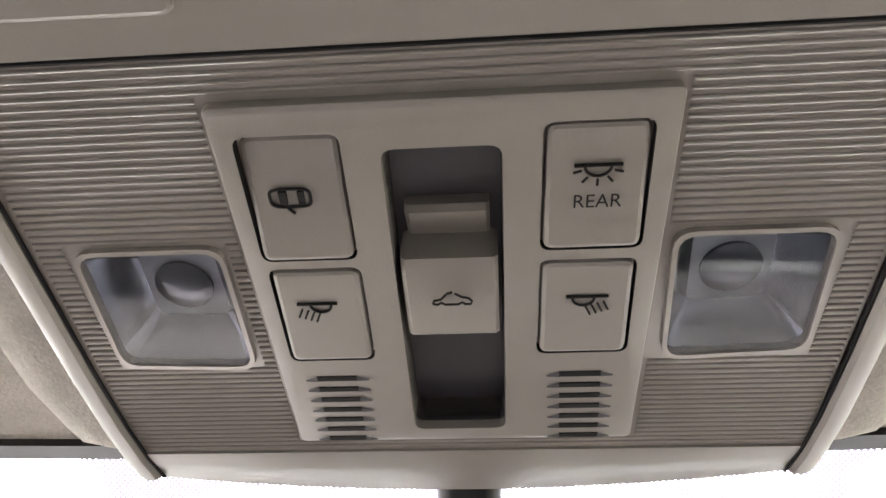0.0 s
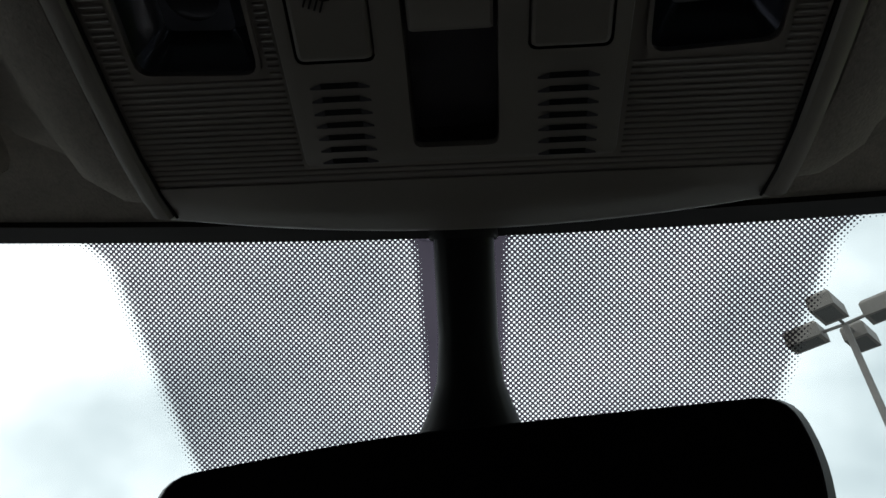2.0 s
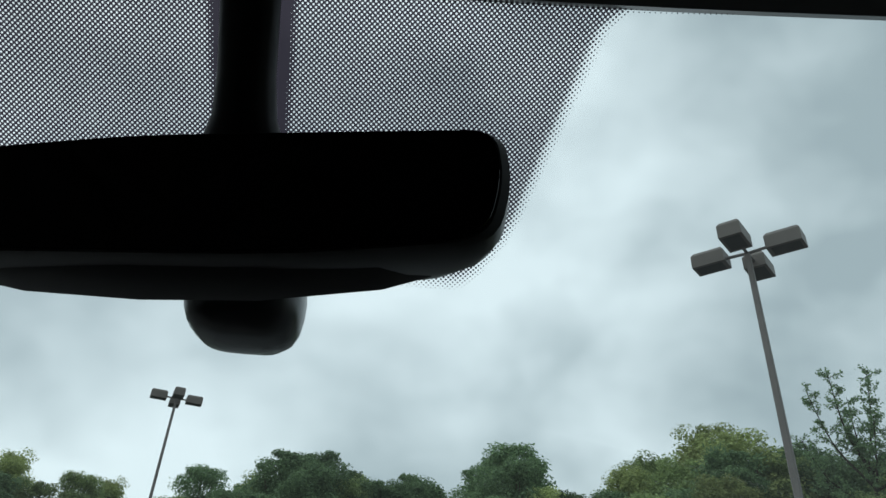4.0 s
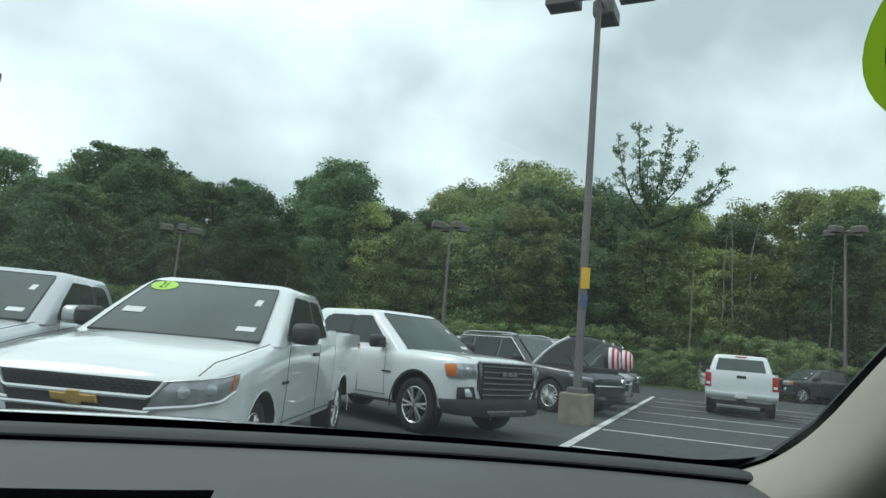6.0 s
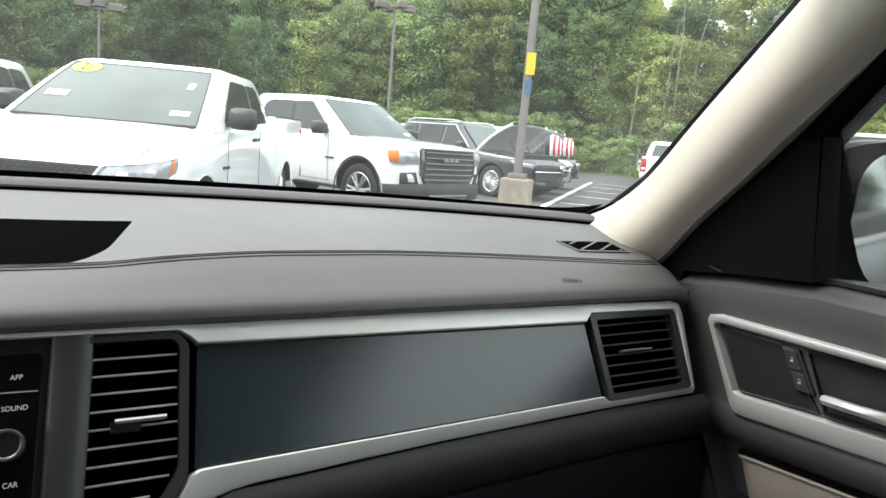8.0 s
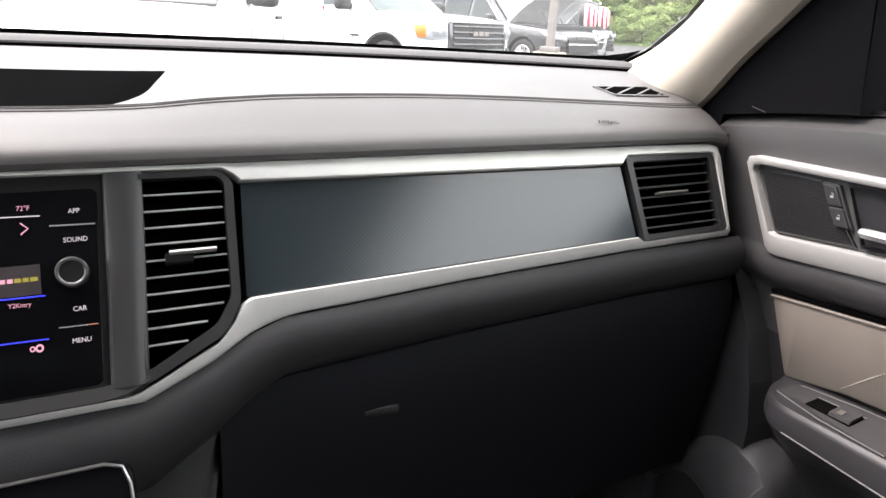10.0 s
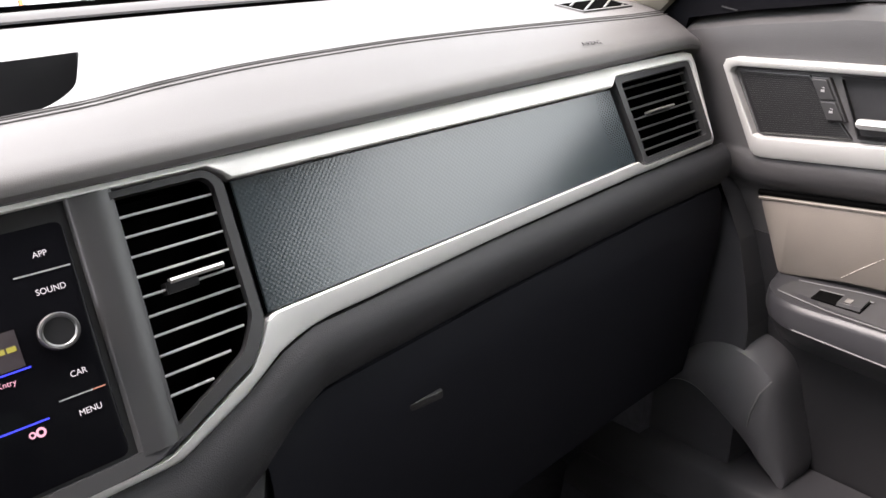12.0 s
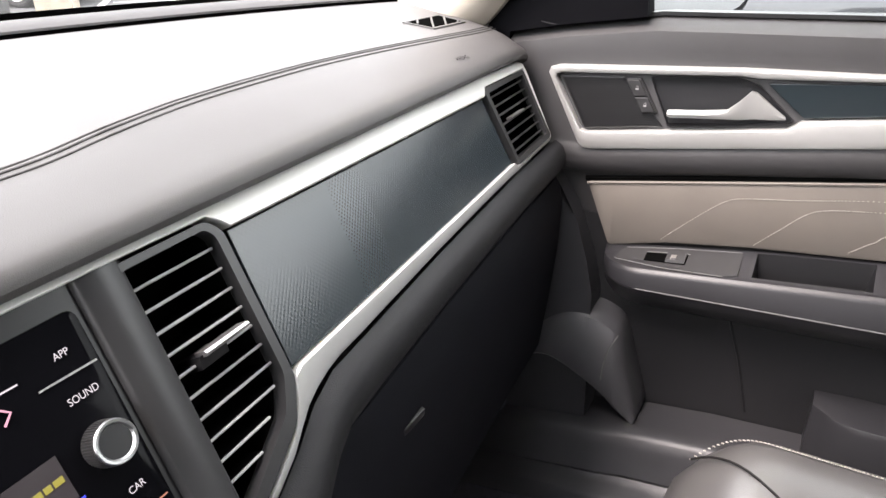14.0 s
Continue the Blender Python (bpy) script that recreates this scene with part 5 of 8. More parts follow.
for h, k in ((-0.010, 0.96), (0.0, 1.0), (0.012, 1.0), (0.022, 0.97), (0.030, 0.88), (0.036, 0.70), (0.039, 0.40)):
    r = []
    for q in range(24):
        a = 6.28319 * q / 24
        r.append(Vector((-0.006 + 0.0385 * k * math.copysign(abs(math.cos(a)) ** 0.55, math.cos(a)), 0.018 + 0.038 * k * math.copysign(abs(math.sin(a)) ** 0.7, math.sin(a)), 1.534 - h)))
    sens.append(r)
part("sensor_housing", loft(sens, close_u=True, caps=True), mat("dark_satin_sensor_plastic", (0.016, 0.017, 0.019), 0.30, 0, 0.06, 30), mi, "black sensor housing under the mirror")
stem = []
for t, w, dpt in ((0.0, 0.0175, 0.010), (0.06, 0.0175, 0.012), (0.08, 0.0165, 0.012), (0.5, 0.0160, 0.013), (0.68, 0.0178, 0.014), (0.84, 0.025, 0.016), (1.0, 0.036, 0.018)):
    c = Vector((0.002, -0.160, 1.650)).lerp(Vector((0.004, -0.088, 1.545)), t)
    r = []
    for k in range(20):
        a = 6.28319 * k / 20
        r.append(c + Vector((w * math.copysign(abs(math.cos(a)) ** 0.6, math.cos(a)), -dpt * 0.8 * math.sin(a), -dpt * 0.6 * math.sin(a))))
    stem.append(r)
part("stem", loft(stem, close_u=True, caps=True), M_BLACK, mi, "black tapering mirror stem")
part("ring", loft([[Vector((0.002, -0.1585, 1.6475)) + Vector((w * math.copysign(abs(math.cos(a)) ** 0.6, math.cos(a)), -0.0125 * 0.8 * math.sin(a) * w / 0.0175, -0.0125 * 0.6 * math.sin(a) * w / 0.0175)) + Vector((0, 0.018 * s, -0.026 * s))
     for a in (6.28319 * k / 20 for k in range(20))] for w, s in ((0.0183, 0.0), (0.0190, 0.05), (0.0190, 0.2), (0.0183, 0.25))], close_u=True), M_STACK, mi)
part("neck", tube([mir(0.005, 0.0, -0.03), mir(0.005, 0.02, -0.055), Vector((0.004, -0.085, 1.545))], 0.014, 12), M_BLACK, mi)

# ---- overhead console ----
CC = Vector((0.004, -0.3135, 1.615))
CV, CN = Vector((0, 0.990, -0.141)), Vector((0, -0.141, -0.990))


def cons(u, v, d=0.0):
    """A place on the console: u to the right, v ahead, d proud (downwards)."""
    return CC + Vector((u, 0, 0)) + CV * v + CN * d


oc = thing("overhead_console", "light taupe overhead console with lamp lenses, switches and sunroof control", "overhead console")
PLo = [(-0.0615, -0.0708), (0.0628, -0.0708), (0.0622, 0.0675), (-0.0615, 0.0675)]
# ribbed panels either side and in front: slabs with the ribs on them
SLOT = [(-0.0160, -0.0567), (0.0168, -0.0567), (0.0165, 0.0605), (-0.0170, 0.0605)]


def edge_u(v):
    return 0.1300 if v < 0.05 else 0.1300 - 0.3 * (v - 0.05) ** 2


LL = [(-0.1150, -0.0230), (-0.0700, -0.0230), (-0.0710, 0.0270), (-0.1165, 0.0250)]
LR = [(0.0675, -0.0235), (0.1125, -0.0235), (0.1145, 0.0240), (0.0700, 0.0262)]
base = part("ribbed_panel", plate(rounded([(-0.1305, -0.0835), (0.1300, -0.0835), (0.1288, 0.0800), (-0.1310, 0.0800)], 0.002, 2), cons, -0.022, -0.0008), M_CONG, oc,
            "glossy ribbed taupe panel", False)
for q in (LL, LR):
    carve(base, plate(rounded([(u * 1.0 + (0.001 if u > sum(p[0] for p in q) / 4 else -0.001), v + (0.001 if v > 0 else -0.001)) for u, v in q], 0.006, 4), cons, -0.018, 0.01), M_CONDARK)
carve(base, plate(rounded(SLOT, 0.004, 4), cons, -0.0135, 0.01), M_CONDARK)
ribs = bmesh.new()


def rib_bar(u0, u1, v):
    if u1 - u0 < 0.004:
        return
    a = [[cons(u, v + dv, d) for dv, d in ((-0.0007, -0.0008), (-0.0004, -0.0001), (0.0, 0.0001), (0.0004, -0.0001), (0.0007, -0.0008))] for u in (u0, u1)]
    merge(ribs, loft(a))


v = -0.0815
while v < 0.0745:
    e = edge_u(v) - 0.002
    spans = [(-e, e)]
    cuts = []
    if -0.0722 < v < 0.0695:
        cuts.append((-0.0634, 0.0648))
    if -0.026 < v < 0.030:
        cuts += [(-0.1195, -0.0675), (0.0650, 0.1175)]
    for c0, c1 in cuts:
        nxt = []
        for a, b in spans:
            if c1 <= a or c0 >= b:
                nxt.append((a, b))
            else:
                nxt += [(a, c0), (c1, b)]
        spans = nxt
    for a, b in spans:
        rib_bar(a, b, v)
    v += 0.0026
part("ribs", ribs, M_CONG, oc, "fine glossy ribs")
front = []
for u in [-0.134 + 0.0134 * k for k in range(21)]:
    f = 1 - (u / 0.134) ** 2
    front.append([cons(u, 0.0775, -0.012), cons(u, 0.0775, 0.0004), cons(u, 0.082 + 0.006 * f, 0.0004), cons(u, 0.0925 + 0.0125 * f, -0.0005), cons(u, 0.0965 + 0.0130 * f, -0.004),
                  cons(u, 0.0972 + 0.0130 * f, -0.010), cons(u, 0.094 + 0.0125 * f, -0.03)])
part("front_edge", loft(front), M_CON, oc, "smooth taupe front edge")
for sg in (-1, 1):
    rail = []
    for v, s in ((-0.14, 1.0), (-0.05, 1.0), (0.03, 0.995), (0.06, 0.985), (0.08, 0.965), (0.092, 0.94)):
        o = (1 - s) * 0.09
        rail.append([cons(sg * (u - o), v, d) for u, d in ((0.1312, -0.012), (0.1312, 0.0010), (0.1325, 0.0026), (0.1360, 0.0028), (0.1400, 0.0010), (0.1420, -0.004), (0.1425, -0.014))])
    part("side_rail", loft(rail), M_CON, oc, "smooth taupe side rail")
    part("rail_gap", tube([cons(sg * (0.1306 - (1 - s) * 0.09), v, 0.0004) for v, s in ((-0.14, 1.0), (0.03, 0.995), (0.06, 0.985), (0.08, 0.965), (0.093, 0.935))], 0.0007, 5), M_INK, oc)
    skirt_rows = []
    for v, h in ((-0.20, 0.0), (-0.10, 0.0), (0.0, 0.0), (0.05, 0.001), (0.08, 0.004), (0.095, 0.012)):
        o = 0.0 if v < 0.05 else (v - 0.05) ** 2 * 3
        skirt_rows.append([cons(sg * (0.1415 + du - o), v, dd - h) for du, dd in ((-0.002, -0.012), (0.002, -0.0035), (0.010, -0.002), (0.020, -0.004), (0.030, -0.011), (0.040, -0.024), (0.056, -0.040), (0.085, -0.052))])
    part("fabric_skirt", loft(skirt_rows), M_LINER, oc, "beige knit fabric round the console")
back = [(-0.131, -0.0845), (0.1305, -0.0845), (0.1305, -0.19), (-0.131, -0.19)]
part("rear_panel", plate(back, cons, -0.02, 0.0006, 0.0006), M_CON, oc, "smooth taupe rear panel", False)
part("rear_gap", tube([cons(-0.131, -0.0840, 0.0003), cons(0.1305, -0.0840, 0.0003)], 0.0007, 5), M_INK, oc)
part("compartment_lid", plate(rounded([(-0.125, -0.0950), (-0.0600, -0.0945), (-0.0560, -0.185), (-0.125, -0.185)], 0.004, 4), cons, -0.002, 0.0026, 0.0012), M_CON, oc, "taupe lid", False)
part("lid_release", plate(rounded([(-0.0135, -0.0955), (0.0085, -0.0955), (0.0085, -0.110), (-0.0135, -0.110)], 0.003, 3), cons, -0.002, 0.0016), M_CONDARK, oc, "", False)

# switch plate
pl = part("switch_plate", plate(rounded(PLo, 0.0025, 3), cons, -0.012, 0.0030, 0.0012), M_CON, oc, "smooth taupe switch plate", False)
carve(pl, plate(rounded(SLOT, 0.004, 4), cons, -0.016, 0.012), M_CON)
BTN = {"dome": [(-0.0548, -0.0615), (-0.0268, -0.0615), (-0.0272, -0.0207), (-0.0555, -0.0207)], "left": [(-0.0550, -0.0166), (-0.0270, -0.0166), (-0.0275, 0.0226), (-0.0556, 0.0226)],
       "rear": [(0.0278, -0.0620), (0.0558, -0.0620), (0.0562, -0.0217), (0.0276, -0.0217)], "right": [(0.0276, -0.0170), (0.0556, -0.0170), (0.0560, 0.0214), (0.0274, 0.0214)]}
caps = {}
for key, q in BTN.items():
    cu, cv2 = sum(p[0] for p in q) / 4, sum(p[1] for p in q) / 4
    carve(pl, plate(rounded([(cu + (u - cu) * 1.035, cv2 + (v - cv2) * 1.028) for u, v in q], 0.0035, 4), cons, -0.009, 0.010), M_INK)
    pressed = key in ("dome", "rear")

    def put_b(u, v, d, q=q, pressed=pressed):
        t = (v - q[0][1]) / (q[2][1] - q[0][1])
        lift = (0.0012 - 0.0045 * (1 - t)) if key == "dome" else (0.0008 - 0.0022 * (1 - t)) if pressed else 0.0006 * t
        return cons(u, v, d + lift)
    caps[key] = part("switch", plate(rounded([(cu + (u - cu) * 0.975, cv2 + (v - cv2) * 0.98) for u, v in q], 0.003, 4), put_b, -0.008, 0.0034, 0.0016), M_CON, oc,
                     "taupe push switch with dark symbol", False)
    caps[key]["label"] = "taupe push switch with dark symbol"


def ic(key, pts, r=0.00042, d=0.0037):
    part("symbol", tube([cons(u, v - 0.0034, d) for u, v in pts], r, 5), M_INK, caps[key])


def icf(key, pts, d=0.0036):
    part("symbol", plate([(u, v - 0.0034) for u, v in pts], cons, d - 0.0010, d + 0.0001), M_INK, caps[key], "", False)


# lamp symbols
for key, cu, sg in (("left", -0.0423, 1), ("right", 0.0420, -1)):
    ic(key, [(cu - 0.0064, -0.0002), (cu + 0.0064, -0.0002)], 0.00055, 0.0040)
    c = cu + sg * 0.0012
    ic(key, [(c + 0.0033 * math.cos(math.pi * k / 10), 0.0002 + 0.0030 * math.sin(math.pi * k / 10)) for k in range(11)], 0.00045, 0.0042)
    for k in range(4):
        a = cu - sg * (-0.0004 + 0.0018 * k)
        ic(key, [(a, 0.0036 - 0.0006 * k), (a - sg * 0.0016, 0.0072 - 0.0007 * k)], 0.00035, 0.0042)
ic("rear", [(0.0358, -0.0462), (0.0486, -0.0462)], 0.00055, 0.0034)
ic("rear", [(0.0422 + 0.0036 * math.cos(math.pi * k / 10), -0.0460 + 0.0032 * math.sin(math.pi * k / 10)) for k in range(11)], 0.00045, 0.0034)
for a in (18, 54, 90, 126, 162):
    ic("rear", [(0.0422 + r * math.cos(radians(a)), -0.0458 + 0.85 * r * math.sin(radians(a))) for r in (0.0046, 0.0070)], 0.00038, 0.0035)
part("lettering", text_bm("REAR", 0.0062, lambda u, v, d: cons(0.0424 + u * 0.92, -0.0384 - v, 0.0041)), M_INK, caps["rear"], "dark printed letters", False)
ic("dome", [(-0.0430 + 0.0058 * math.copysign(abs(math.cos(a)) ** 0.5, math.cos(a)), -0.0393 + 0.0030 * math.copysign(abs(math.sin(a)) ** 0.5, math.sin(a))) for a in (6.28319 * k / 28 for k in range(29))], 0.0005, 0.0029)
icf("dome", [(-0.0462, -0.0413), (-0.0440, -0.0413), (-0.0440, -0.0372), (-0.0462, -0.0372)], 0.0031)
icf("dome", [(-0.0408, -0.0413), (-0.0390, -0.0413), (-0.0390, -0.0372), (-0.0408, -0.0372)], 0.0031)
ic("dome", [(-0.0442, -0.0362), (-0.0425, -0.0342)], 0.0005, 0.0033)
# sunroof control
part("slot_floor", plate(rounded([(u * 0.99, v * 0.99) for u, v in SLOT], 0.004, 4), cons, -0.016, -0.011), M_CONDARK, oc, "dark slot floor", False)
sl = []
for v, d in ((-0.0330, -0.014), (-0.0330, -0.006), (-0.0310, -0.0045), (-0.0205, -0.0085), (-0.0195, -0.0050), (-0.0185, 0.0018), (-0.0140, 0.0032), (0.010, 0.0032), (0.0125, 0.0024), (0.0140, 0.0008), (0.0140, -0.014)):
    wv = 0.0128 if v < -0.020 else 0.0148
    sl.append([cons(-wv + 0.0002, v, -0.014), cons(-wv + 0.0002, v, d - 0.0012), cons(-wv + 0.0016, v, d), cons(wv - 0.0014 + 0.0004, v, d), cons(wv + 0.0002, v, d - 0.0012), cons(wv + 0.0002, v, -0.014)])
sld = part("sunroof_control", loft(sl), M_CON, oc, "taupe sliding sunroof control")
part("symbol", tube([cons(0.0004 + u, -0.0042 + v, 0.0046) for u, v in ((-0.0060, 0.0014), (-0.0056, 0.0002), (-0.0034, -0.0003), (-0.0018, -0.0022))], 0.0004, 5), M_INK, sld)
part("symbol", tube([cons(0.0004 + u, -0.0042 + v, 0.0046) for u, v in ((0.0010, -0.0026), (0.0030, -0.0012), (0.0052, -0.0006), (0.0062, 0.0006), (0.0058, 0.0018), (0.0040, 0.0018), (0.0032, 0.0010), (0.0020, 0.0018), (-0.0022, 0.0018),
     (-0.0034, 0.0010), (-0.0046, 0.0018), (-0.0060, 0.0014))], 0.0004, 5), M_INK, sld)
part("symbol", tube([cons(-0.0012, -0.0068, 0.0046), cons(0.0006, -0.0074, 0.0046)], 0.0004, 5), M_INK, sld)
# microphone slots
for sg in (-1, 1):
    gr = None
    for k in range(7):
        v = 0.0320 + 0.0055 * k
        c = sg * 0.0418 - (0.0012 * k / 6 if sg < 0 else -0.0002 * k)
        part("microphone_slot", plate([(c - 0.0070, v - 0.0011), (c + 0.0070, v - 0.0011), (c + 0.0070, v + 0.0011), (c - 0.0070, v + 0.0011)], cons, 0.001, 0.0034), M_INK, pl, "dark microphone slot", False)
        for s2 in (-1, 1):
            part("slot_end", loft([[cons(c + s2 * 0.0070, v + dv, 0.0034) for dv in (-0.0013, 0.0013)], [cons(c + s2 * 0.0112, v + dv, 0.0032) for dv in (0.0004, 0.0012)]]), M_CONDARK, pl, "", False)
# lamp lenses
for q, sg in ((LL, -1), (LR, 1)):
    cu, cv2 = sum(p[0] for p in q) / 4, sum(p[1] for p in q) / 4
    o = rounded([(cu + (u - cu) * 1.07, cv2 + (v - cv2) * 1.07) for u, v in q], 0.007, 4)
    i2 = rounded(q, 0.006, 4)
    rl = part("reading_lamp", frame_plate(o, i2, cons, -0.010, 0.0016), M_CONG, oc, "square reading lamp with clear lens", False)
    lens = part("lens", plate(i2, cons, -0.0008, 0.0012, 0.0008), M_LENS, rl, "clear lens", False)
    lens.visible_shadow = False
    rr = []
    for s, d in ((1.0, -0.002), (0.80, -0.010), (0.56, -0.0150)):
        rr.append([cons(cu + (u - cu) * s, cv2 + (v - cv2) * s, d) for u, v in i2])
    part("reflector", loft(rr, close_u=True), M_REFL, rl, "silvered reflector")
    part("inner_plate", plate([(cu + (u - cu) * 0.58, cv2 + (v - cv2) * 0.58) for u, v in i2], cons, -0.017, -0.0145), mat("grey_lamp_socket", (0.26, 0.255, 0.26), 0.35), rl, "grey socket plate", False)
    # raised dark disc in place of the round hole, its shade given as colour
    part("bulb_ring", loft([[cons(cu + r * math.cos(6.28319 * k / 28), cv2 + r * math.sin(6.28319 * k / 28), d) for k in range(28)] for r, d in ((0.0100, -0.0144), (0.0100, -0.0132), (0.0080, -0.0126), (0.004, -0.0122))],
                         close_u=True, caps=True), mat("dark_bulb_hole", (0.050, 0.048, 0.052), 0.12, 0, 0.1, 60, spec=0.8), rl, "dark disc for the shaded bulb hole")

# ---- passenger seat ----
seat = thing("car_seat", "black leather car seat with pale stitching", "car seat")


def cushion(x, y):
    """Height of the cushion."""
    u = (x - 0.385) / 0.245
    b = max(0.0, abs(u) - 0.52) / 0.48
    z = 0.757 + 0.030 * math.sin(min(1.0, b * 1.5) * math.pi / 2) - 0.030 * max(0.0, b - 0.70) ** 2 / 0.09
    t = max(0.0, (y + 0.285) / 0.075)
    z -= 0.055 * t ** 2.2
    return z


rows = []
for i in range(25):
    y = -0.20 - 0.02 * i
    rows.append([(0.128, y, 0.55)] + [(0.132 + 0.021 * k, y - 0.015 * abs((0.132 + 0.021 * k - 0.385) / 0.25) ** 3, cushion(0.132 + 0.021 * k, y)) for k in range(25)] + [(0.640, y, 0.55)])
rows.insert(0, [(x, -0.198 - 0.015 * abs((x - 0.385) / 0.25) ** 3, 0.56) for x, _, _ in rows[0]])
part("seat_cushion", loft(rows), M_LEATHER, seat, "black leather seat cushion")
bmst = bmesh.new()
for i in range(115):
    y = -0.222 - 0.0034 * i
    x = 0.600 - 0.012 * math.exp(-i / 7.0)
    z = cushion(x, y)
    tube([(x, y + 0.0013, z + 0.0002), (x, y, z + 0.0008), (x, y - 0.0010, z + 0.0002)], 0.0006, 4, bmst)
part("stitching", bmst, M_STITCH, seat, "pale seam stitching")
part("panel_seam", tube([(0.588 - 0.055 * t, -0.222 - 0.10 * t, cushion(0.588 - 0.055 * t, -0.222 - 0.10 * t) + 0.0005) for t in [k / 12 for k in range(13)]], 0.0012, 5), M_INK, seat)
part("backrest", box(0.14, 0.63, -0.92, -0.76, 0.66, 1.30, 0.06, None, None, 4), M_LEATHER, seat, "black leather backrest")
part("seat_base", box(0.17, 0.60, -0.68, -0.24, 0.44, 0.60, 0.02), M_BLACK, seat)
part("seat_slide", box(0.44, 0.52, -0.26, -0.19, 0.50, 0.56, 0.008), M_CHROME, seat, "metal seat adjusting bar")


# ---- outside: ground and markings ----
M_ASPH = mat("worn_asphalt", (0.066, 0.067, 0.069), 0.85, 0, 0.22, 3.0, 0.9, 60, 0.3)
M_LINE = mat("worn_white_road_paint", (0.62, 0.62, 0.60), 0.7, 0, 0.25, 9)
M_GRASS = mat("rough_grass", (0.06, 0.10, 0.025), 0.9, 0, 0.4, 2.0)
M_PAINT = mat("white_car_paint", (0.78, 0.80, 0.80), 0.25, 0, 0.02, 3, coat=1.0)
M_SILV = mat("silver_car_paint", (0.50, 0.52, 0.53), 0.3, 0.4, 0.03, 3, coat=1.0)
M_GREYP = mat("dark_grey_car_paint", (0.035, 0.037, 0.042), 0.28, 0.3, 0.04, 3, coat=1.0)
M_CARGL = mat("tinted_car_glass", (0.060, 0.076, 0.070), 0.05, 0, 0.35, 2.2, spec=0.42)
M_SIDEGL = mat("dark_side_glass", (0.022, 0.028, 0.028), 0.05, 0, 0.3, 2.2, spec=0.45)
M_TYRE = mat("black_rubber", (0.014, 0.014, 0.014), 0.8, 0, 0.2, 30)
M_RIM = mat("silver_alloy", (0.55, 0.55, 0.55), 0.3, 0.8, 0.05, 30)
M_TRIMB = mat("black_exterior_plastic", (0.020, 0.020, 0.021), 0.55, 0, 0.1, 20)
M_HEADD = mat("dark_headlight_bezel", (0.30, 0.315, 0.33), 0.12, 0.3, 0.4, 14, spec=0.9)
M_BRIGHT = mat("bright_grille_plating", (0.72, 0.73, 0.74), 0.22, 0.35, 0.04, 20)
M_HEAD = mat("headlight_lens", (0.42, 0.44, 0.46), 0.10, 0.4, 0.25, 18, spec=0.8)
M_AMBER = mat("amber_lens", (0.66, 0.17, 0.02), 0.2, 0, 0.1, 30)
M_RED = mat("red_lens", (0.42, 0.015, 0.015), 0.2, 0, 0.1, 30)
M_GOLD = mat("gold_emblem", (0.55, 0.36, 0.10), 0.3, 0.7, 0.1, 60)
M_CONC = mat("stained_concrete", (0.27, 0.235, 0.185), 0.9, 0, 0.28, 6, 0.8, 80, 0.2)
M_STEEL = mat("weathered_grey_pole_paint", (0.17, 0.155, 0.145), 0.6, 0.2, 0.15, 4)
M_LAMPB = mat("brown_grey_lamp_housing", (0.12, 0.105, 0.092), 0.5, 0.2, 0.12, 6)
M_YEL = mat("yellow_sign", (0.70, 0.42, 0.02), 0.5, 0, 0.1, 12)
M_BLUES = mat("blue_sign", (0.05, 0.10, 0.20), 0.5, 0, 0.1, 12)
M_PALEB = mat("pale_grey_bark", (0.25, 0.23, 0.195), 0.9, 0, 0.25, 6, 0.5, 40, 0.1)
M_BARK = mat("grey_brown_bark", (0.11, 0.085, 0.065), 0.95, 0, 0.3, 8, 0.8, 40, 0.1)
# pale tone that gives shaded bonnet undersides their brightness by colour
M_PALE = mat("pale_lit_bonnet", (0.80, 0.81, 0.81), 0.4, 0, 0.06, 8)
M_STRIPE = mat("red_glossy_cover", (0.50, 0.02, 0.05), 0.35, 0, 0.05, 12)
M_WHITEC = mat("white_glossy_cover", (0.75, 0.75, 0.75), 0.35, 0, 0.05, 12)

gr = bmesh.new()
for i in range(-20, 20):
    for j in range(-20, 20):
        gr.faces.new([gr.verts.new(((i + a) * 25.0, (j + b) * 25.0, 0.0)) for a, b in ((0, 0), (1, 0), (1, 1), (0, 1))])
bmesh.ops.remove_doubles(gr, verts=gr.verts, dist=0.01)
solo("ground", gr, M_ASPH, "dark worn asphalt of the parking lot", "asphalt", kind="structure", smooth=False)


def ground_strip(name, a, b, w):
    a, b = Vector((*a, 0)), Vector((*b, 0))
    s = (b - a).normalized().cross(Vector((0, 0, 1))) * w / 2
    n = max(2, int((b - a).length / 0.5))
    rows = []
    for i in range(n + 1):
        c = a.lerp(b, i / n)
        k = 1 + 0.06 * math.sin(i * 2.3)
        rows.append([c - s * k + Vector((0, 0, 0.004)), c + s * k + Vector((0, 0, 0.004))])
    return solo(name, loft(rows), M_LINE, "worn white painted parking line on asphalt", "road marking", "parking lines", "structure", False)


ground_strip("parking_line", (4.2, 7.1), (17.2, 22.35), 0.14)
for k in range(7):
    sx, sy = 5.32 + 1.93 * k, 8.27 + 2.21 * k
    ground_strip("parking_line", (sx, sy), (sx + 4.4, sy - 3.4), 0.11)
ground_strip("parking_line", (17.0, 15.5), (20.5, 12.6), 0.12)


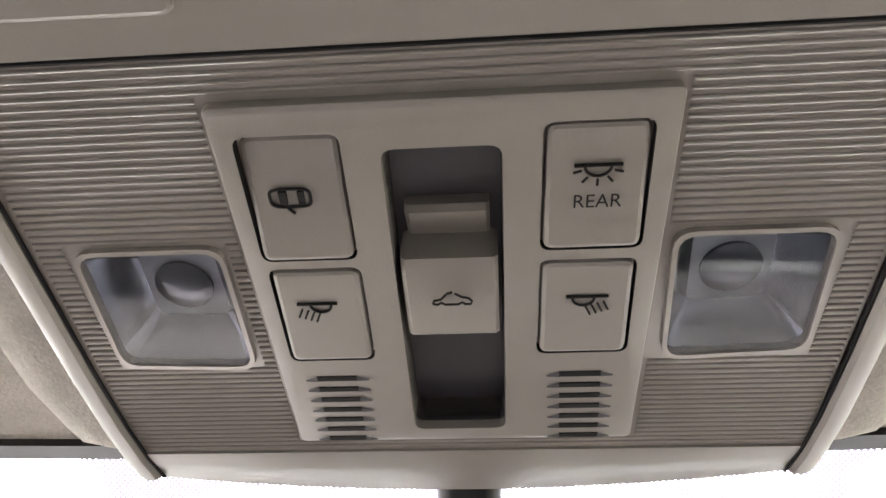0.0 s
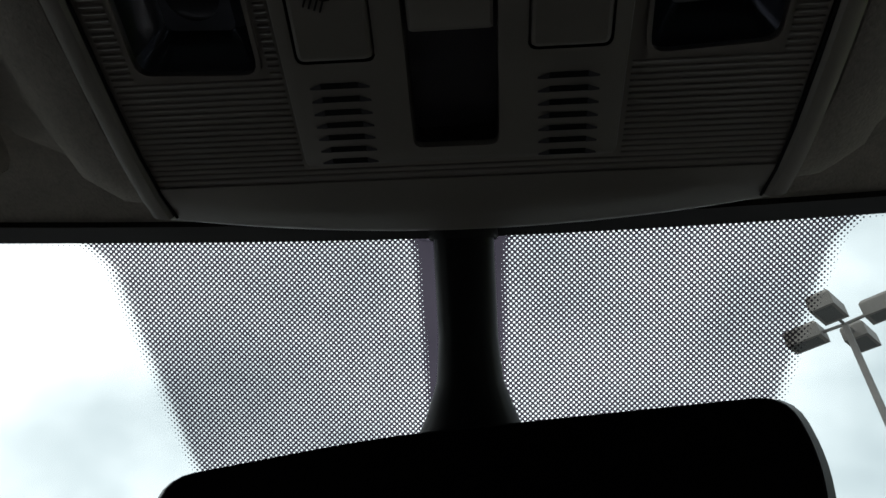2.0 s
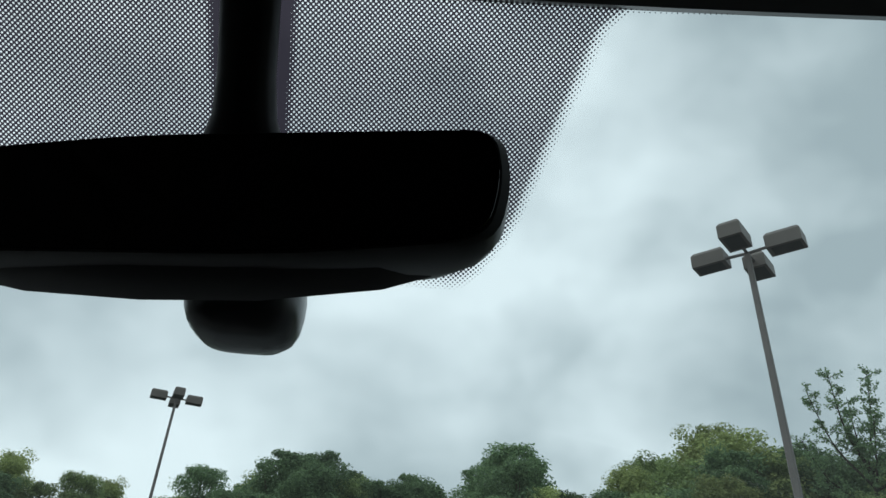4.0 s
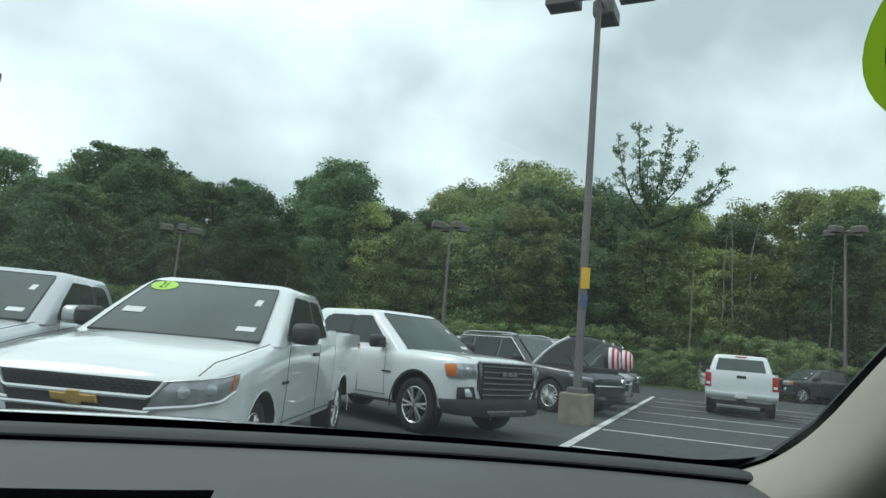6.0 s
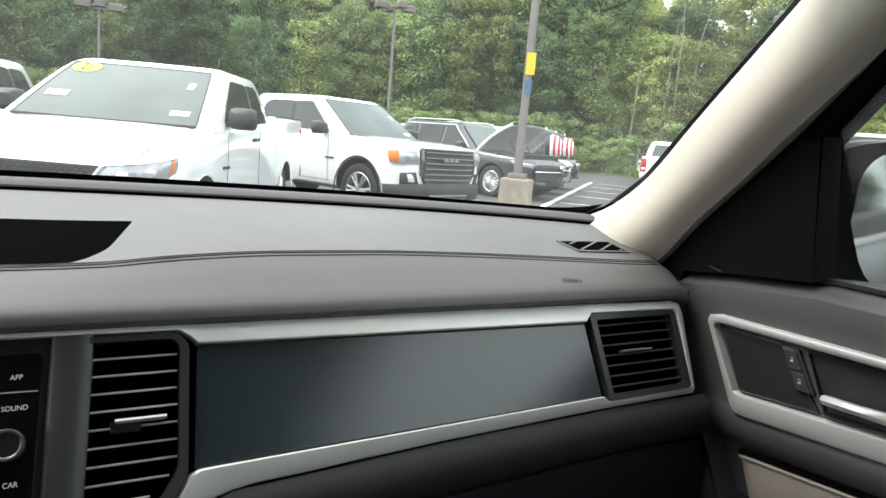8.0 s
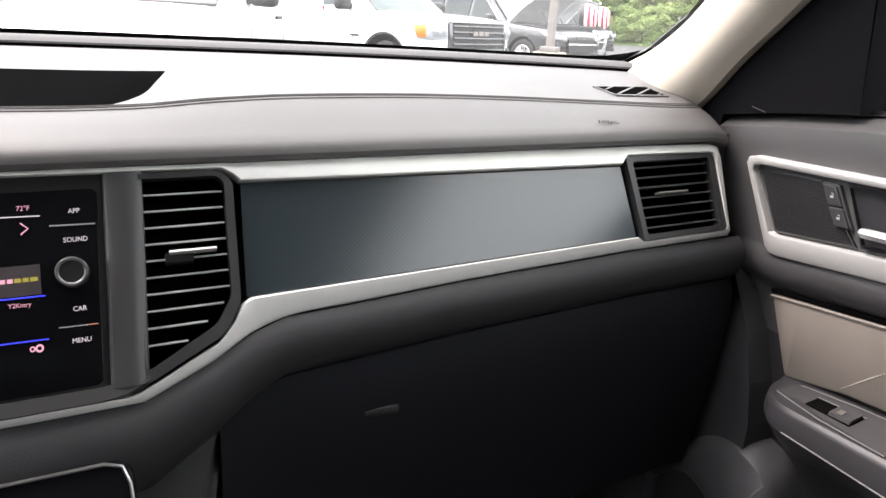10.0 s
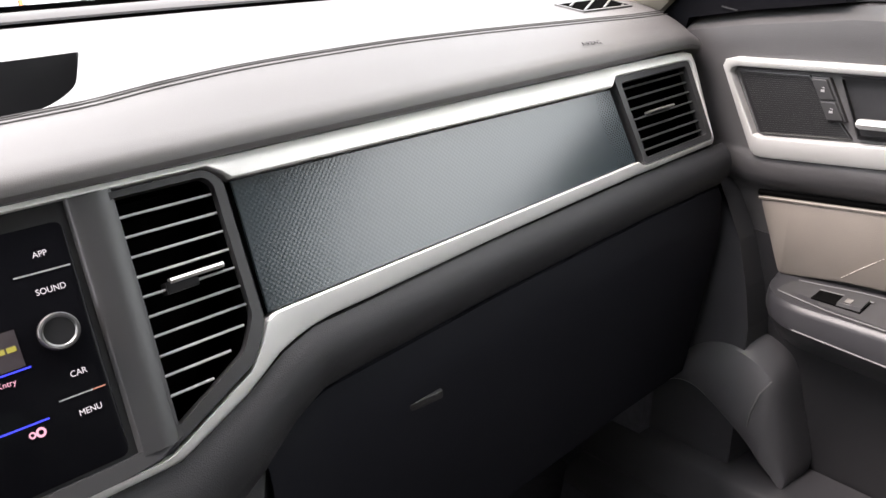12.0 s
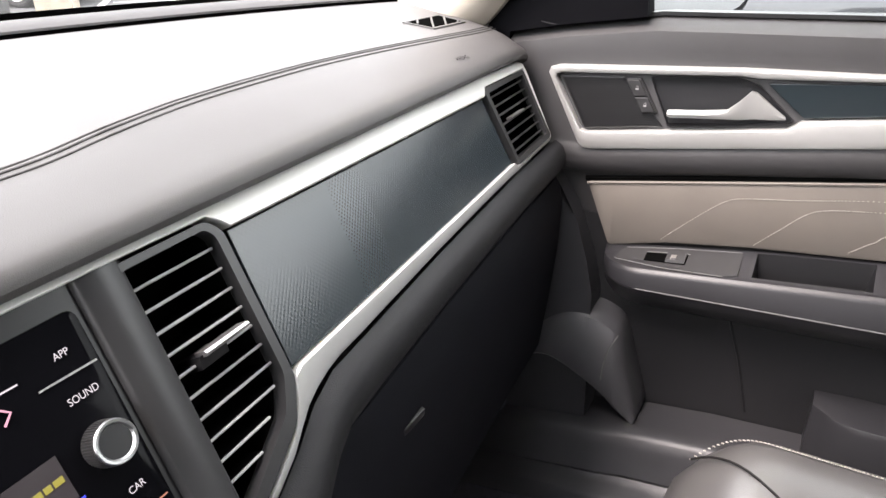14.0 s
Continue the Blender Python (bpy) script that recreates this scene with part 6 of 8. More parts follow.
# ---- vehicles ----
def walker(line):
    """A function from length along a plan line to the point there and its outward normal."""
    pts = [Vector(p) for p in line]

    def at(u):
        s = abs(u)
        for a, b in zip(pts, pts[1:]):
            ln = (b - a).length
            if s <= ln or b is pts[-1]:
                p = a + (b - a) * (s / ln)
                t = (b - a).normalized()
                n = Vector((-t.y, t.x)) * 1.0
                return Vector((math.copysign(p.x, u) if u else 0.0, p.y)), Vector((math.copysign(n.x, u), n.y))
            s -= ln
    return at


NOSE = walker([(0, 0.0), (0.45, -0.012), (0.74, -0.045), (0.86, -0.12), (0.92, -0.30), (0.945, -0.9), (0.945, -1.6)])


def nose(u, z, d=0.0):
    p, n = NOSE(u)
    d += 0.028
    return Vector((p.x + n.x * d, p.y + n.y * d - 0.10 * max(0.0, z - 0.85) ** 1.5 * 4 * max(0.0, 1 - abs(u) / 1.2), z))


def wrap(top, bot, d0, d1, n=16):
    """A panel that follows the rounded nose between two edges."""
    def on(line, t):
        pts = [Vector(p) for p in line]
        ls = [(b - a).length for a, b in zip(pts, pts[1:])]
        s = t * sum(ls)
        for a, b, ln in zip(pts, pts[1:], ls):
            if s <= ln + 1e-9:
                return a.lerp(b, s / ln)
            s -= ln
        return pts[-1]
    rows = []
    for i in range(n + 1):
        a, b = on(top, i / n), on(bot, i / n)
        m = (a + b) / 2
        rows.append([nose(a.x, a.y, d0), nose(a.x, a.y, d1 - 0.003), nose(a.x, a.y - 0.004, d1), nose(m.x, m.y, d1 + 0.004), nose(b.x, b.y + 0.004, d1), nose(b.x, b.y, d1 - 0.003), nose(b.x, b.y, d0)])
    return loft(rows, close_u=True, caps=True)


def sides(line, sg):
    return [(sg * u, z) for u, z in line]


def wheel_at(parent, x, y, r, sg, rimmat, spokes, w=0.24):
    whl = part("wheel", loft([[Vector((x + sg * dx, y + rr * math.cos(6.28319 * k / 36), r + rr * math.sin(6.28319 * k / 36))) for k in range(36)]
               for dx, rr in ((-w / 2, r * 0.66), (-w / 2, r * 0.92), (-w * 0.42, r * 0.985), (-w * 0.2, r), (w * 0.2, r), (w * 0.42, r * 0.985), (w / 2, r * 0.92), (w / 2 + 0.004, r * 0.80), (w * 0.46, r * 0.67), (w * 0.2, r * 0.64))],
               close_u=True), M_TYRE, parent, "black tyre on alloy rim")
    rim = bmesh.new()
    ro = r * 0.67
    merge(rim, loft([[Vector((x + sg * dx, y + rr * math.cos(6.28319 * k / 36), r + rr * math.sin(6.28319 * k / 36))) for k in range(36)] for dx, rr in
                     ((w * 0.46, ro), (w * 0.48, ro * 0.97), (w * 0.42, ro * 0.91), (w * 0.1, ro * 0.88))], close_u=True))
    for k in range(spokes):
        a = 6.28319 * k / spokes
        for da in (-0.16, 0.16):
            ca, cb2 = Vector((math.cos(a + da * 0.3), math.sin(a + da * 0.3))), Vector((math.cos(a + da), math.sin(a + da)))
            tube([(x + sg * w * 0.40, y + ca.x * ro * 0.12, r + ca.y * ro * 0.12), (x + sg * w * 0.42, y + cb2.x * ro * 0.55, r + cb2.y * ro * 0.55), (x + sg * w * 0.40, y + cb2.x * ro * 0.93, r + cb2.y * ro * 0.93)],
                 [ro * 0.10, ro * 0.07, ro * 0.08], 6, rim)
    cyl((x + sg * w * 0.34, y, r), (sg, 0, 0), ro * 0.20, 0.03, 16, None, 0.006, rim)
    part("rim", rim, rimmat, whl, "alloy rim")
    part("hub_shade", cyl((x + sg * w * 0.08, y, r), (sg, 0, 0), ro * 0.9, 0.004, 24), M_TRIMB, whl)


def body_ring(y, hw, zb, zs, zt):
    h = [(0.0, zb), (hw * 0.88, zb), (hw * 0.97, zb + 0.05), (hw, zb + 0.20), (hw * 0.995, zs - 0.20), (hw * 1.0, zs - 0.08), (hw * 0.975, zs - 0.02), (hw * 0.92, zs + (zt - zs) * 0.35), (hw * 0.72, zs + (zt - zs) * 0.75),
         (hw * 0.4, zs + (zt - zs) * 0.94), (0.0, zt)]
    return [Vector((x, y, z)) for x, z in h] + [Vector((-x, y, z)) for x, z in h[-2:0:-1]]


def pickup(name, paint, label, group, crew, style, m):
    """A pickup truck, nose at its origin, driving along +y."""
    t = thing(name, label, "pickup truck", group)
    ce = -3.95 if crew else -3.62
    L = -5.40
    low = style in ("bar", "silvermirror")
    if low:
        front = ((-0.015, 0.72, 0.48, 0.74, 0.80), (-0.05, 0.80, 0.43, 0.81, 0.865), (-0.13, 0.865, 0.39, 0.87, 0.925), (-0.32, 0.925, 0.37, 0.935, 1.0), (-0.65, 0.942, 0.36, 1.0, 1.07), (-1.05, 0.945, 0.36, 1.055, 1.13), (-1.42, 0.945, 0.36, 1.11, 1.178))
    else:
        front = ((-0.015, 0.72, 0.46, 0.92, 0.99), (-0.05, 0.80, 0.42, 1.0, 1.06), (-0.13, 0.865, 0.39, 1.06, 1.12), (-0.32, 0.925, 0.37, 1.09, 1.155), (-0.65, 0.942, 0.36, 1.10, 1.175), (-1.05, 0.945, 0.36, 1.115, 1.185), (-1.42, 0.945, 0.36, 1.125, 1.19))
    rings = [body_ring(*q) for q in front] + [body_ring(-1.75, 0.945, 0.36, 1.15, 1.19), body_ring(-2.6, 0.945, 0.36, 1.165, 1.19), body_ring(ce, 0.94, 0.36, 1.17, 1.19)]
    bod = part("body", loft(rings, close_u=True, caps=True), paint, t, "painted body with bonnet and doors")
    zr = 1.32 if low else 1.27
    bed = [[Vector((x, y, z)) for x, z in ((-0.70, 0.45), (-0.93, 0.50), (-0.945, 0.75), (-0.94, 1.10), (-0.915, zr), (-0.83, zr), (-0.80, 0.80), (0.80, 0.80), (0.83, zr), (0.915, zr), (0.94, 1.10), (0.945, 0.75), (0.93, 0.50), (0.70, 0.45))]
           for y in (ce - 0.02, ce - 0.3, L + 0.4, L + 0.06)]
    bd = part("cargo_bed", loft(bed, close_u=True, caps=True), paint, t, "painted cargo bed")
    part("bed_rail", loft([[Vector((sx * x, y, z)) for x, z in ((0.92, zr - 0.01), (0.92, zr + 0.012), (0.82, zr + 0.012), (0.82, zr - 0.01))] for y in (ce - 0.03, L + 0.05) for sx in (1,)], close_u=True, caps=True), M_TRIMB, t, "black rail cap")
    part("bed_rail", loft([[Vector((-x, y, z)) for x, z in ((0.92, zr - 0.01), (0.92, zr + 0.012), (0.82, zr + 0.012), (0.82, zr - 0.01))] for y in (ce - 0.03, L + 0.05)], close_u=True, caps=True), M_TRIMB, t, "black rail cap")
    part("tailgate", box(-0.78, 0.78, L + 0.0, L + 0.08, 0.66, zr + 0.005, 0.015), paint, t, "painted tailgate")
    AX = (-0.98, -4.28) if low else (-0.93, -4.19)
    r = 0.39 if style == "big" else 0.36
    gap = 0.055 if low else 0.085
    for y in AX:
        ob = bod if y > -2 else bd
        carve(ob, cyl((0.50, y, r), (1, 0, 0), r + gap, 0.6, 28), M_TRIMB)
        carve(ob, cyl((-0.50, y, r), (-1, 0, 0), r + gap, 0.6, 28), M_TRIMB)
        for sg in (1, -1):
            wheel_at(t, sg * (0.765 if low else 0.80), y, r, sg, M_RIM, 6)
            part("arch_trim", loft([[Vector((sg * xx, y + rr * math.cos(a), r + rr * math.sin(a))) for xx, rr in ((0.948, r + gap), (0.952, r + gap + 0.010), (0.948, r + gap + (0.030 if style == "big" else 0.015)))]
                 for a in [radians(-8 + 196 * k / 24) for k in range(25)]]), M_TRIMB if style == "big" else paint, t)
    part("underbody", box(-0.75, 0.75, L + 0.1, -0.2, 0.34, 0.52), M_TRIMB, t)
    # cab
    z0, z1 = 1.15, 1.735 if style in ("big", "rear") else 1.69
    lw = 1.735 - z1
    bl = [(-1.30, 0.86), (ce + 0.06, 0.885)]

    def cab_w(z):
        s = (z - z0) / (z1 - z0)
        return 0.90 - 0.14 * s - 0.03 * s * s

    def cab_f(z):
        s = (z - z0) / (z1 - z0)
        return -1.28 - 0.83 * s - 0.05 * s * s

    def cab_b(z):
        s = (z - z0) / (z1 - z0)
        return ce + 0.02 + 0.20 * s

    crow = []
    for z, k in ((z0 - 0.03, 1.0), (1.3, 1.0), (1.45, 1.0), (1.58, 1.0), (1.70 - lw, 0.985), (1.735 - lw, 0.955), (1.752 - lw, 0.88), (1.760 - lw, 0.6)):
        zz = min(z, z1)
        w, f0, b0 = cab_w(zz) * k, cab_f(zz) - (1 - k) * 0.5, cab_b(zz) + (1 - k) * 0.4
        q = rounded([(-w, b0), (w, b0), (w, f0 - 0.10), (w * 0.86, f0 - 0.02), (0.0, f0 + 0.05), (-w * 0.86, f0 - 0.02), (-w, f0 - 0.10)], [0.12, 0.12, 0.05, 0.04, 0, 0.04, 0.05], 3)
        crow.append([Vector((x, y, z)) for x, y in q])
    part("cab", loft(crow, close_u=True, caps=True), paint, t, "painted cab and roof")

    def wsc(x, z, d=0.0):
        w = cab_w(z) * 0.86
        k = min(1.0, abs(x) / w)
        return Vector((x, cab_f(z) + 0.05 - 0.07 * k ** 1.6 + d * 0.6, z + d * 0.8))

    wp = [[wsc(cab_w(z) * 0.84 * (i / 10), z, 0.010) for i in range(-10, 11)] for z in [1.145 + (0.0545 - lw / 10) * k for k in range(11)]]
    wsp = part("windscreen", loft(wp), M_CARGL, t, "dark reflecting windscreen")
    part("gasket", tube([r[0] for r in wp] + wp[-1][1:-1] + [r[-1] for r in wp[::-1]], 0.006, 5), M_TRIMB, wsp, "black windscreen seal")
    part("wiper_cowl", tube([p + Vector((0, 0.012, -0.004)) for p in wp[0]], 0.012, 6), M_TRIMB, wsp, "black cowl")
    if style != "rear":
        part("inspection_label", loft([[wsc(x, z, 0.014) for x in (-0.66, -0.50)] for z in (1.22, 1.26)]), M_WHITEC, wsp, "white inspection label bar")
        part("label", loft([[wsc(x, z, 0.014) for x in (-0.57, -0.51)] for z in (1.46, 1.52)]), M_WHITEC, wsp, "white label")

    def side_w(sg):
        return lambda y, z, d=0.0: Vector((sg * (cab_w(z) + d), y, z))
    for sg in (1, -1):
        sw_ = side_w(sg)
        if crew:
            wins = [[(-1.66, 1.21), (-2.58, 1.21), (-2.58, 1.65), (-2.22, 1.65), (-1.86, 1.38)], [(-2.68, 1.21), (-3.55, 1.23), (-3.40, 1.60), (-3.25, 1.65), (-2.68, 1.65)]]
        else:
            wins = [[(-1.66, 1.21), (-2.72, 1.21), (-2.72, 1.65), (-2.22, 1.65), (-1.86, 1.38)], [(-2.80, 1.21), (-3.32, 1.23), (-3.18, 1.62), (-3.10, 1.65), (-2.80, 1.65)]]
        wins = [[(y, z - (lw if z > 1.5 else 0.0)) for y, z in q] for q in wins]
        for q in wins:
            part("side_window", plate(rounded(q, 0.04, 3), sw_, -0.005, 0.008, 0.003), M_SIDEGL, t, "dark tinted side window", False)
        part("window_post", plate([(wins[0][1][0] - 0.0, 1.22), (wins[1][0][0], 1.22), (wins[1][0][0], 1.64 - lw), (wins[0][1][0], 1.64 - lw)], sw_, -0.005, 0.007), M_TRIMB, t, "", False)
        part("wing_mirror", loft([[Vector((sg * (1.03 + 0.125 * s * math.copysign(abs(math.cos(6.28319 * k / 16)) ** 0.5, math.cos(6.28319 * k / 16))), -1.72 + yy, 1.25 + 0.10 * s * math.copysign(abs(math.sin(6.28319 * k / 16)) ** 0.5, math.sin(6.28319 * k / 16))))
                    for k in range(16)] for yy, s in ((-0.06, 0.9), (-0.05, 1.0), (0.02, 0.97), (0.07, 0.82), (0.10, 0.5))], close_u=True, caps=True), M_TRIMB if style != "silvermirror" else paint, t, "wing mirror")
        part("mirror_foot", box(sg * 0.93 - 0.05, sg * 0.93 + 0.05, -1.75, -1.68, 1.17, 1.22, 0.01), M_TRIMB, t)
        doors = (-2.66, -3.62) if crew else (-2.78,)
        prev = -1.60
        for dy in doors:
            part("door_gap", tube([(sg * 0.9465, prev, 1.15), (sg * 0.9485, prev, 0.75), (sg * 0.945, prev + 0.02, 0.46)], 0.0025, 4), M_TRIMB, t)
            part("door_handle", box(sg * 0.955 - 0.012, sg * 0.955 + 0.012, dy + 0.09, dy + 0.30, 1.035, 1.070, 0.008), M_TRIMB, t, "black door handle")
            prev = dy
        part("door_gap", tube([(sg * 0.9465, prev, 1.15), (sg * 0.9485, prev, 0.75), (sg * 0.945, prev, 0.46)], 0.0025, 4), M_TRIMB, t)
        part("sill_gap", tube([(sg * 0.944, -1.55, 0.47), (sg * 0.944, ce, 0.47)], 0.005, 4), M_TRIMB, t)
        part("badge", box(sg * 0.948 - 0.004, sg * 0.948 + 0.004, -1.66, -1.46, 0.800, 0.825), M_TRIMB, t, "dark badge bar")
    # front
    if low:
        up = part("upper_grille", plate([(-0.55, 0.862), (0.55, 0.862), (0.49, 0.758), (-0.49, 0.758)], nose, -0.02, 0.010), M_TRIMB, t, "black mesh grille", False)
        lw_ = part("lower_grille", plate([(-0.50, 0.742), (0.50, 0.742), (0.44, 0.545), (-0.44, 0.545)], nose, -0.02, 0.010), M_TRIMB, t, "black mesh grille", False)
        for gp_, z0_, n_row, half in ((up, 0.776, 4, 0.50), (lw_, 0.568, 4, 0.42)):
            mesh = bmesh.new()
            for k in range(n_row):
                for j in range(-9, 10):
                    u0 = (j + 0.5 * (k % 2)) * 0.052
                    if abs(u0) < half:
                        plate([(u0 - 0.020, z0_ + 0.022 * k), (u0 + 0.020, z0_ + 0.022 * k), (u0 + 0.014, z0_ + 0.022 * k + 0.013), (u0 - 0.014, z0_ + 0.022 * k + 0.013)], nose, 0.008, 0.015, 0.002, mesh)
            part("grille_mesh", mesh, M_STACK, gp_, "", False)
        part("grille_bar", wrap([(-0.60, 0.872), (-0.515, 0.768), (0.515, 0.768), (0.60, 0.872)], [(-0.565, 0.858), (-0.475, 0.740), (0.475, 0.740), (0.565, 0.858)], -0.01, 0.024, 40), M_BRIGHT, t, "bright grille bar")
        part("grille_bar", wrap([(-0.50, 0.668), (0.50, 0.668)], [(-0.48, 0.645), (0.48, 0.645)], -0.01, 0.022, 24), M_BRIGHT, t, "bright grille bar")
        part("emblem", plate([(px, pz - 0.128) for px, pz in [(-0.165, 0.818), (-0.055, 0.820), (-0.050, 0.800), (0.040, 0.800), (0.050, 0.820), (0.150, 0.820), (0.172, 0.872), (0.060, 0.870), (0.050, 0.892), (-0.035, 0.892), (-0.045, 0.870), (-0.148, 0.870)]],
             nose, 0.02, 0.032, 0.008), M_GOLD, t, "gold emblem shape", False)
        for sg in (1, -1):
            top = [(0.57, 0.866), (0.80, 0.898), (0.95, 0.922), (1.09, 0.944)]
            bot = [(0.46, 0.664), (0.75, 0.702), (0.93, 0.742), (1.06, 0.805)]
            h = part("headlight", wrap(sides(top, sg), sides(bot, sg), -0.02, 0.010), M_HEADD, t, "clear swept headlight with dark bezel")
            for u, z, rr in ((0.70, 0.800, 0.050), (0.86, 0.830, 0.046)):
                part("projector", cyl(nose(sg * u, z, 0.0), (sg * 0.25, 1, 0.1), rr, 0.022, 20, rr * 0.86, 0.006), M_HEAD, h, "round projector lamp")
            part("indicator", wrap(sides([(1.03, 0.925), (1.06, 0.930)], sg), sides([(1.00, 0.812), (1.03, 0.822)], sg), 0.004, 0.015, 4), M_AMBER, h, "amber lens")
            part("light_strip", wrap(sides([(0.46, 0.688), (0.75, 0.726), (0.93, 0.766), (1.06, 0.826)], sg), sides([(0.455, 0.664), (0.75, 0.703), (0.93, 0.743), (1.06, 0.806)], sg), 0.004, 0.018, 14), M_BRIGHT, h)
            part("bright_edge", wrap(sides([(0.57, 0.868), (0.80, 0.900), (1.09, 0.947)], sg), sides([(0.57, 0.856), (0.80, 0.888), (1.08, 0.934)], sg), 0.004, 0.016, 12), M_BRIGHT, h)
            part("bonnet_gap", tube([nose(sg * 0.76, 0.90, -0.02) + Vector((0, -0.03, 0.012)), Vector((sg * 0.79, -0.26, 1.0)), Vector((sg * 0.83, -0.60, 1.052)), Vector((sg * 0.86, -1.25, 1.140))], 0.004, 4), M_TRIMB, t)
        part("bumper", wrap([(-1.12, 0.60), (-0.50, 0.535), (0.50, 0.535), (1.12, 0.60)], [(-1.06, 0.39), (-0.5, 0.37), (0.5, 0.37), (1.06, 0.39)], -0.03, 0.022, 30), paint, t, "painted bumper")
        part("air_intake", wrap([(-0.60, 0.475), (0.60, 0.475)], [(-0.55, 0.41), (0.55, 0.41)], 0.0, 0.028, 16), M_TRIMB, t, "black air intake")
    if style == "big":
        gp_ = [(-0.52, 0.575), (0.52, 0.575), (0.60, 0.70), (0.60, 1.075), (-0.60, 1.075), (-0.60, 0.70)]
        gg = part("grille", plate(gp_, nose, -0.02, 0.025, 0.01), M_TRIMB, t, "large black grille with horizontal bars", False)
        for k in range(6):
            part("bar", tube([nose(u, 0.635 + 0.078 * k, 0.03) for u in (-0.55, -0.27, 0, 0.27, 0.55)], 0.014, 6), M_GREYP, gg)
        for k in range(3):
            part("emblem_bar", plate([(-0.17 + 0.12 * k, 0.900), (-0.075 + 0.12 * k, 0.900), (-0.075 + 0.12 * k, 0.960), (-0.17 + 0.12 * k, 0.960)], nose, 0.035, 0.05, 0.006), M_STEEL, gg, "grey emblem bar", False)
        part("grille_top", wrap([(-0.60, 1.100), (0.60, 1.100)], [(-0.59, 1.068), (0.59, 1.068)], -0.02, 0.034, 24), M_RIM, gg, "silver bar over the grille")
        for sg in (1, -1):
            part("grille_side", wrap(sides([(0.57, 1.06), (0.63, 1.06)], sg), sides([(0.57, 0.66), (0.62, 0.70)], sg), -0.02, 0.032, 4), M_GREYP, gg)
            h = part("headlight", wrap(sides([(0.65, 1.052), (0.9, 1.046), (1.12, 1.030)], sg), sides([(0.65, 0.850), (0.9, 0.842), (1.07, 0.845)], sg), -0.02, 0.012), M_HEAD, t, "clear headlight")
            part("bezel", wrap(sides([(0.68, 1.03), (0.86, 1.028)], sg), sides([(0.68, 0.88), (0.86, 0.875)], sg), 0.004, 0.017, 5), M_HEADD, h)
            part("projector", cyl(nose(sg * 0.77, 0.955, 0.006), (sg * 0.3, 1, 0.05), 0.052, 0.02, 20, 0.045, 0.006), M_HEAD, h, "round projector lamp")
            part("indicator", wrap(sides([(0.93, 1.030), (1.10, 1.018)], sg), sides([(0.93, 0.862), (1.055, 0.864)], sg), 0.004, 0.019, 6), M_AMBER, h, "amber lens")
            part("fog_recess", wrap(sides([(0.70, 0.74), (0.90, 0.72)], sg), sides([(0.64, 0.56), (0.90, 0.56)], sg), -0.02, 0.014, 6), M_TRIMB, t, "black fog lamp recess")
            part("fog_lamp", wrap(sides([(0.76, 0.71), (0.82, 0.705)], sg), sides([(0.72, 0.60), (0.80, 0.60)], sg), -0.02, 0.020, 4), M_BRIGHT, t, "bright fog lamp surround")
            part("bonnet_gap", tube([nose(sg * 0.70, 1.10, 0.0) + Vector((0, -0.05, 0.02)), Vector((sg * 0.80, -0.40, 1.155)), Vector((sg * 0.86, -1.25, 1.180))], 0.005, 4), M_TRIMB, t)
        part("bumper", wrap([(-1.16, 0.54), (-0.62, 0.580), (0.62, 0.580), (1.16, 0.54)], [(-1.10, 0.36), (-0.5, 0.33), (0.5, 0.33), (1.10, 0.36)], -0.03, 0.030, 30), M_TRIMB, t, "black bumper")
        part("skid_plate", wrap([(-0.45, 0.42), (0.45, 0.42)], [(-0.40, 0.34), (0.40, 0.34)], 0.0, 0.040, 12), M_GREYP, t)
    # rear
    for sg in (1, -1):
        tl = part("tail_light", box(sg * 0.86 - 0.08, sg * 0.86 + 0.085, L + 0.03, L + 0.20, 0.80, 1.19, 0.02), M_RED, t, "red tail light")
        part("reversing_lens", box(sg * 0.86 - 0.05, sg * 0.86 + 0.05, L + 0.022, L + 0.05, 0.86, 0.93, 0.004), M_WHITEC, tl)
    part("rear_window", loft([[Vector((x, cab_b(z) - 0.012, z)) for x in (-cab_w(z) * 0.80, 0, cab_w(z) * 0.80)] for z in (1.26, 1.45, 1.64)]), M_CARGL, t, "dark rear window")
    part("brake_light", box(-0.16, 0.16, cab_b(1.72) - 0.02, cab_b(1.72) + 0.03, 1.69, 1.725, 0.004), M_RED, t, "red high brake light")
    part("rear_bumper", box(-0.93, 0.93, L - 0.10, L + 0.06, 0.52, 0.68, 0.03), M_RIM if style == "rear" else M_TRIMB, t, "rear bumper")
    part("rear_plate", box(-0.16, 0.16, L - 0.108, L - 0.098, 0.55, 0.65), M_WHITEC, t, "blank white plate")
    part("tailgate_handle", box(-0.12, 0.12, L - 0.012, L + 0.01, 1.08, 1.16, 0.01), M_TRIMB, t)
    if style == "rear":
        part("hitch", box(-0.12, 0.12, L - 0.05, L + 0.2, 0.40, 0.50, 0.02), M_TRIMB, t)
    part("aerial", tube([(-0.55, cab_f(z1) - 0.35, z1), (-0.56, cab_f(z1) - 0.42, z1 + 0.16)], 0.006, 5), M_TRIMB, t)
    t.matrix_world = m
    return t, wsc, wsp


def heading(x, y, dx, dy, z=0.0):
    """A vehicle's pose: nose at x, y, driving towards dx, dy."""
    return Matrix.Translation((x, y, z)) @ Matrix.Rotation(math.atan2(-dx, dy), 4, "Z")


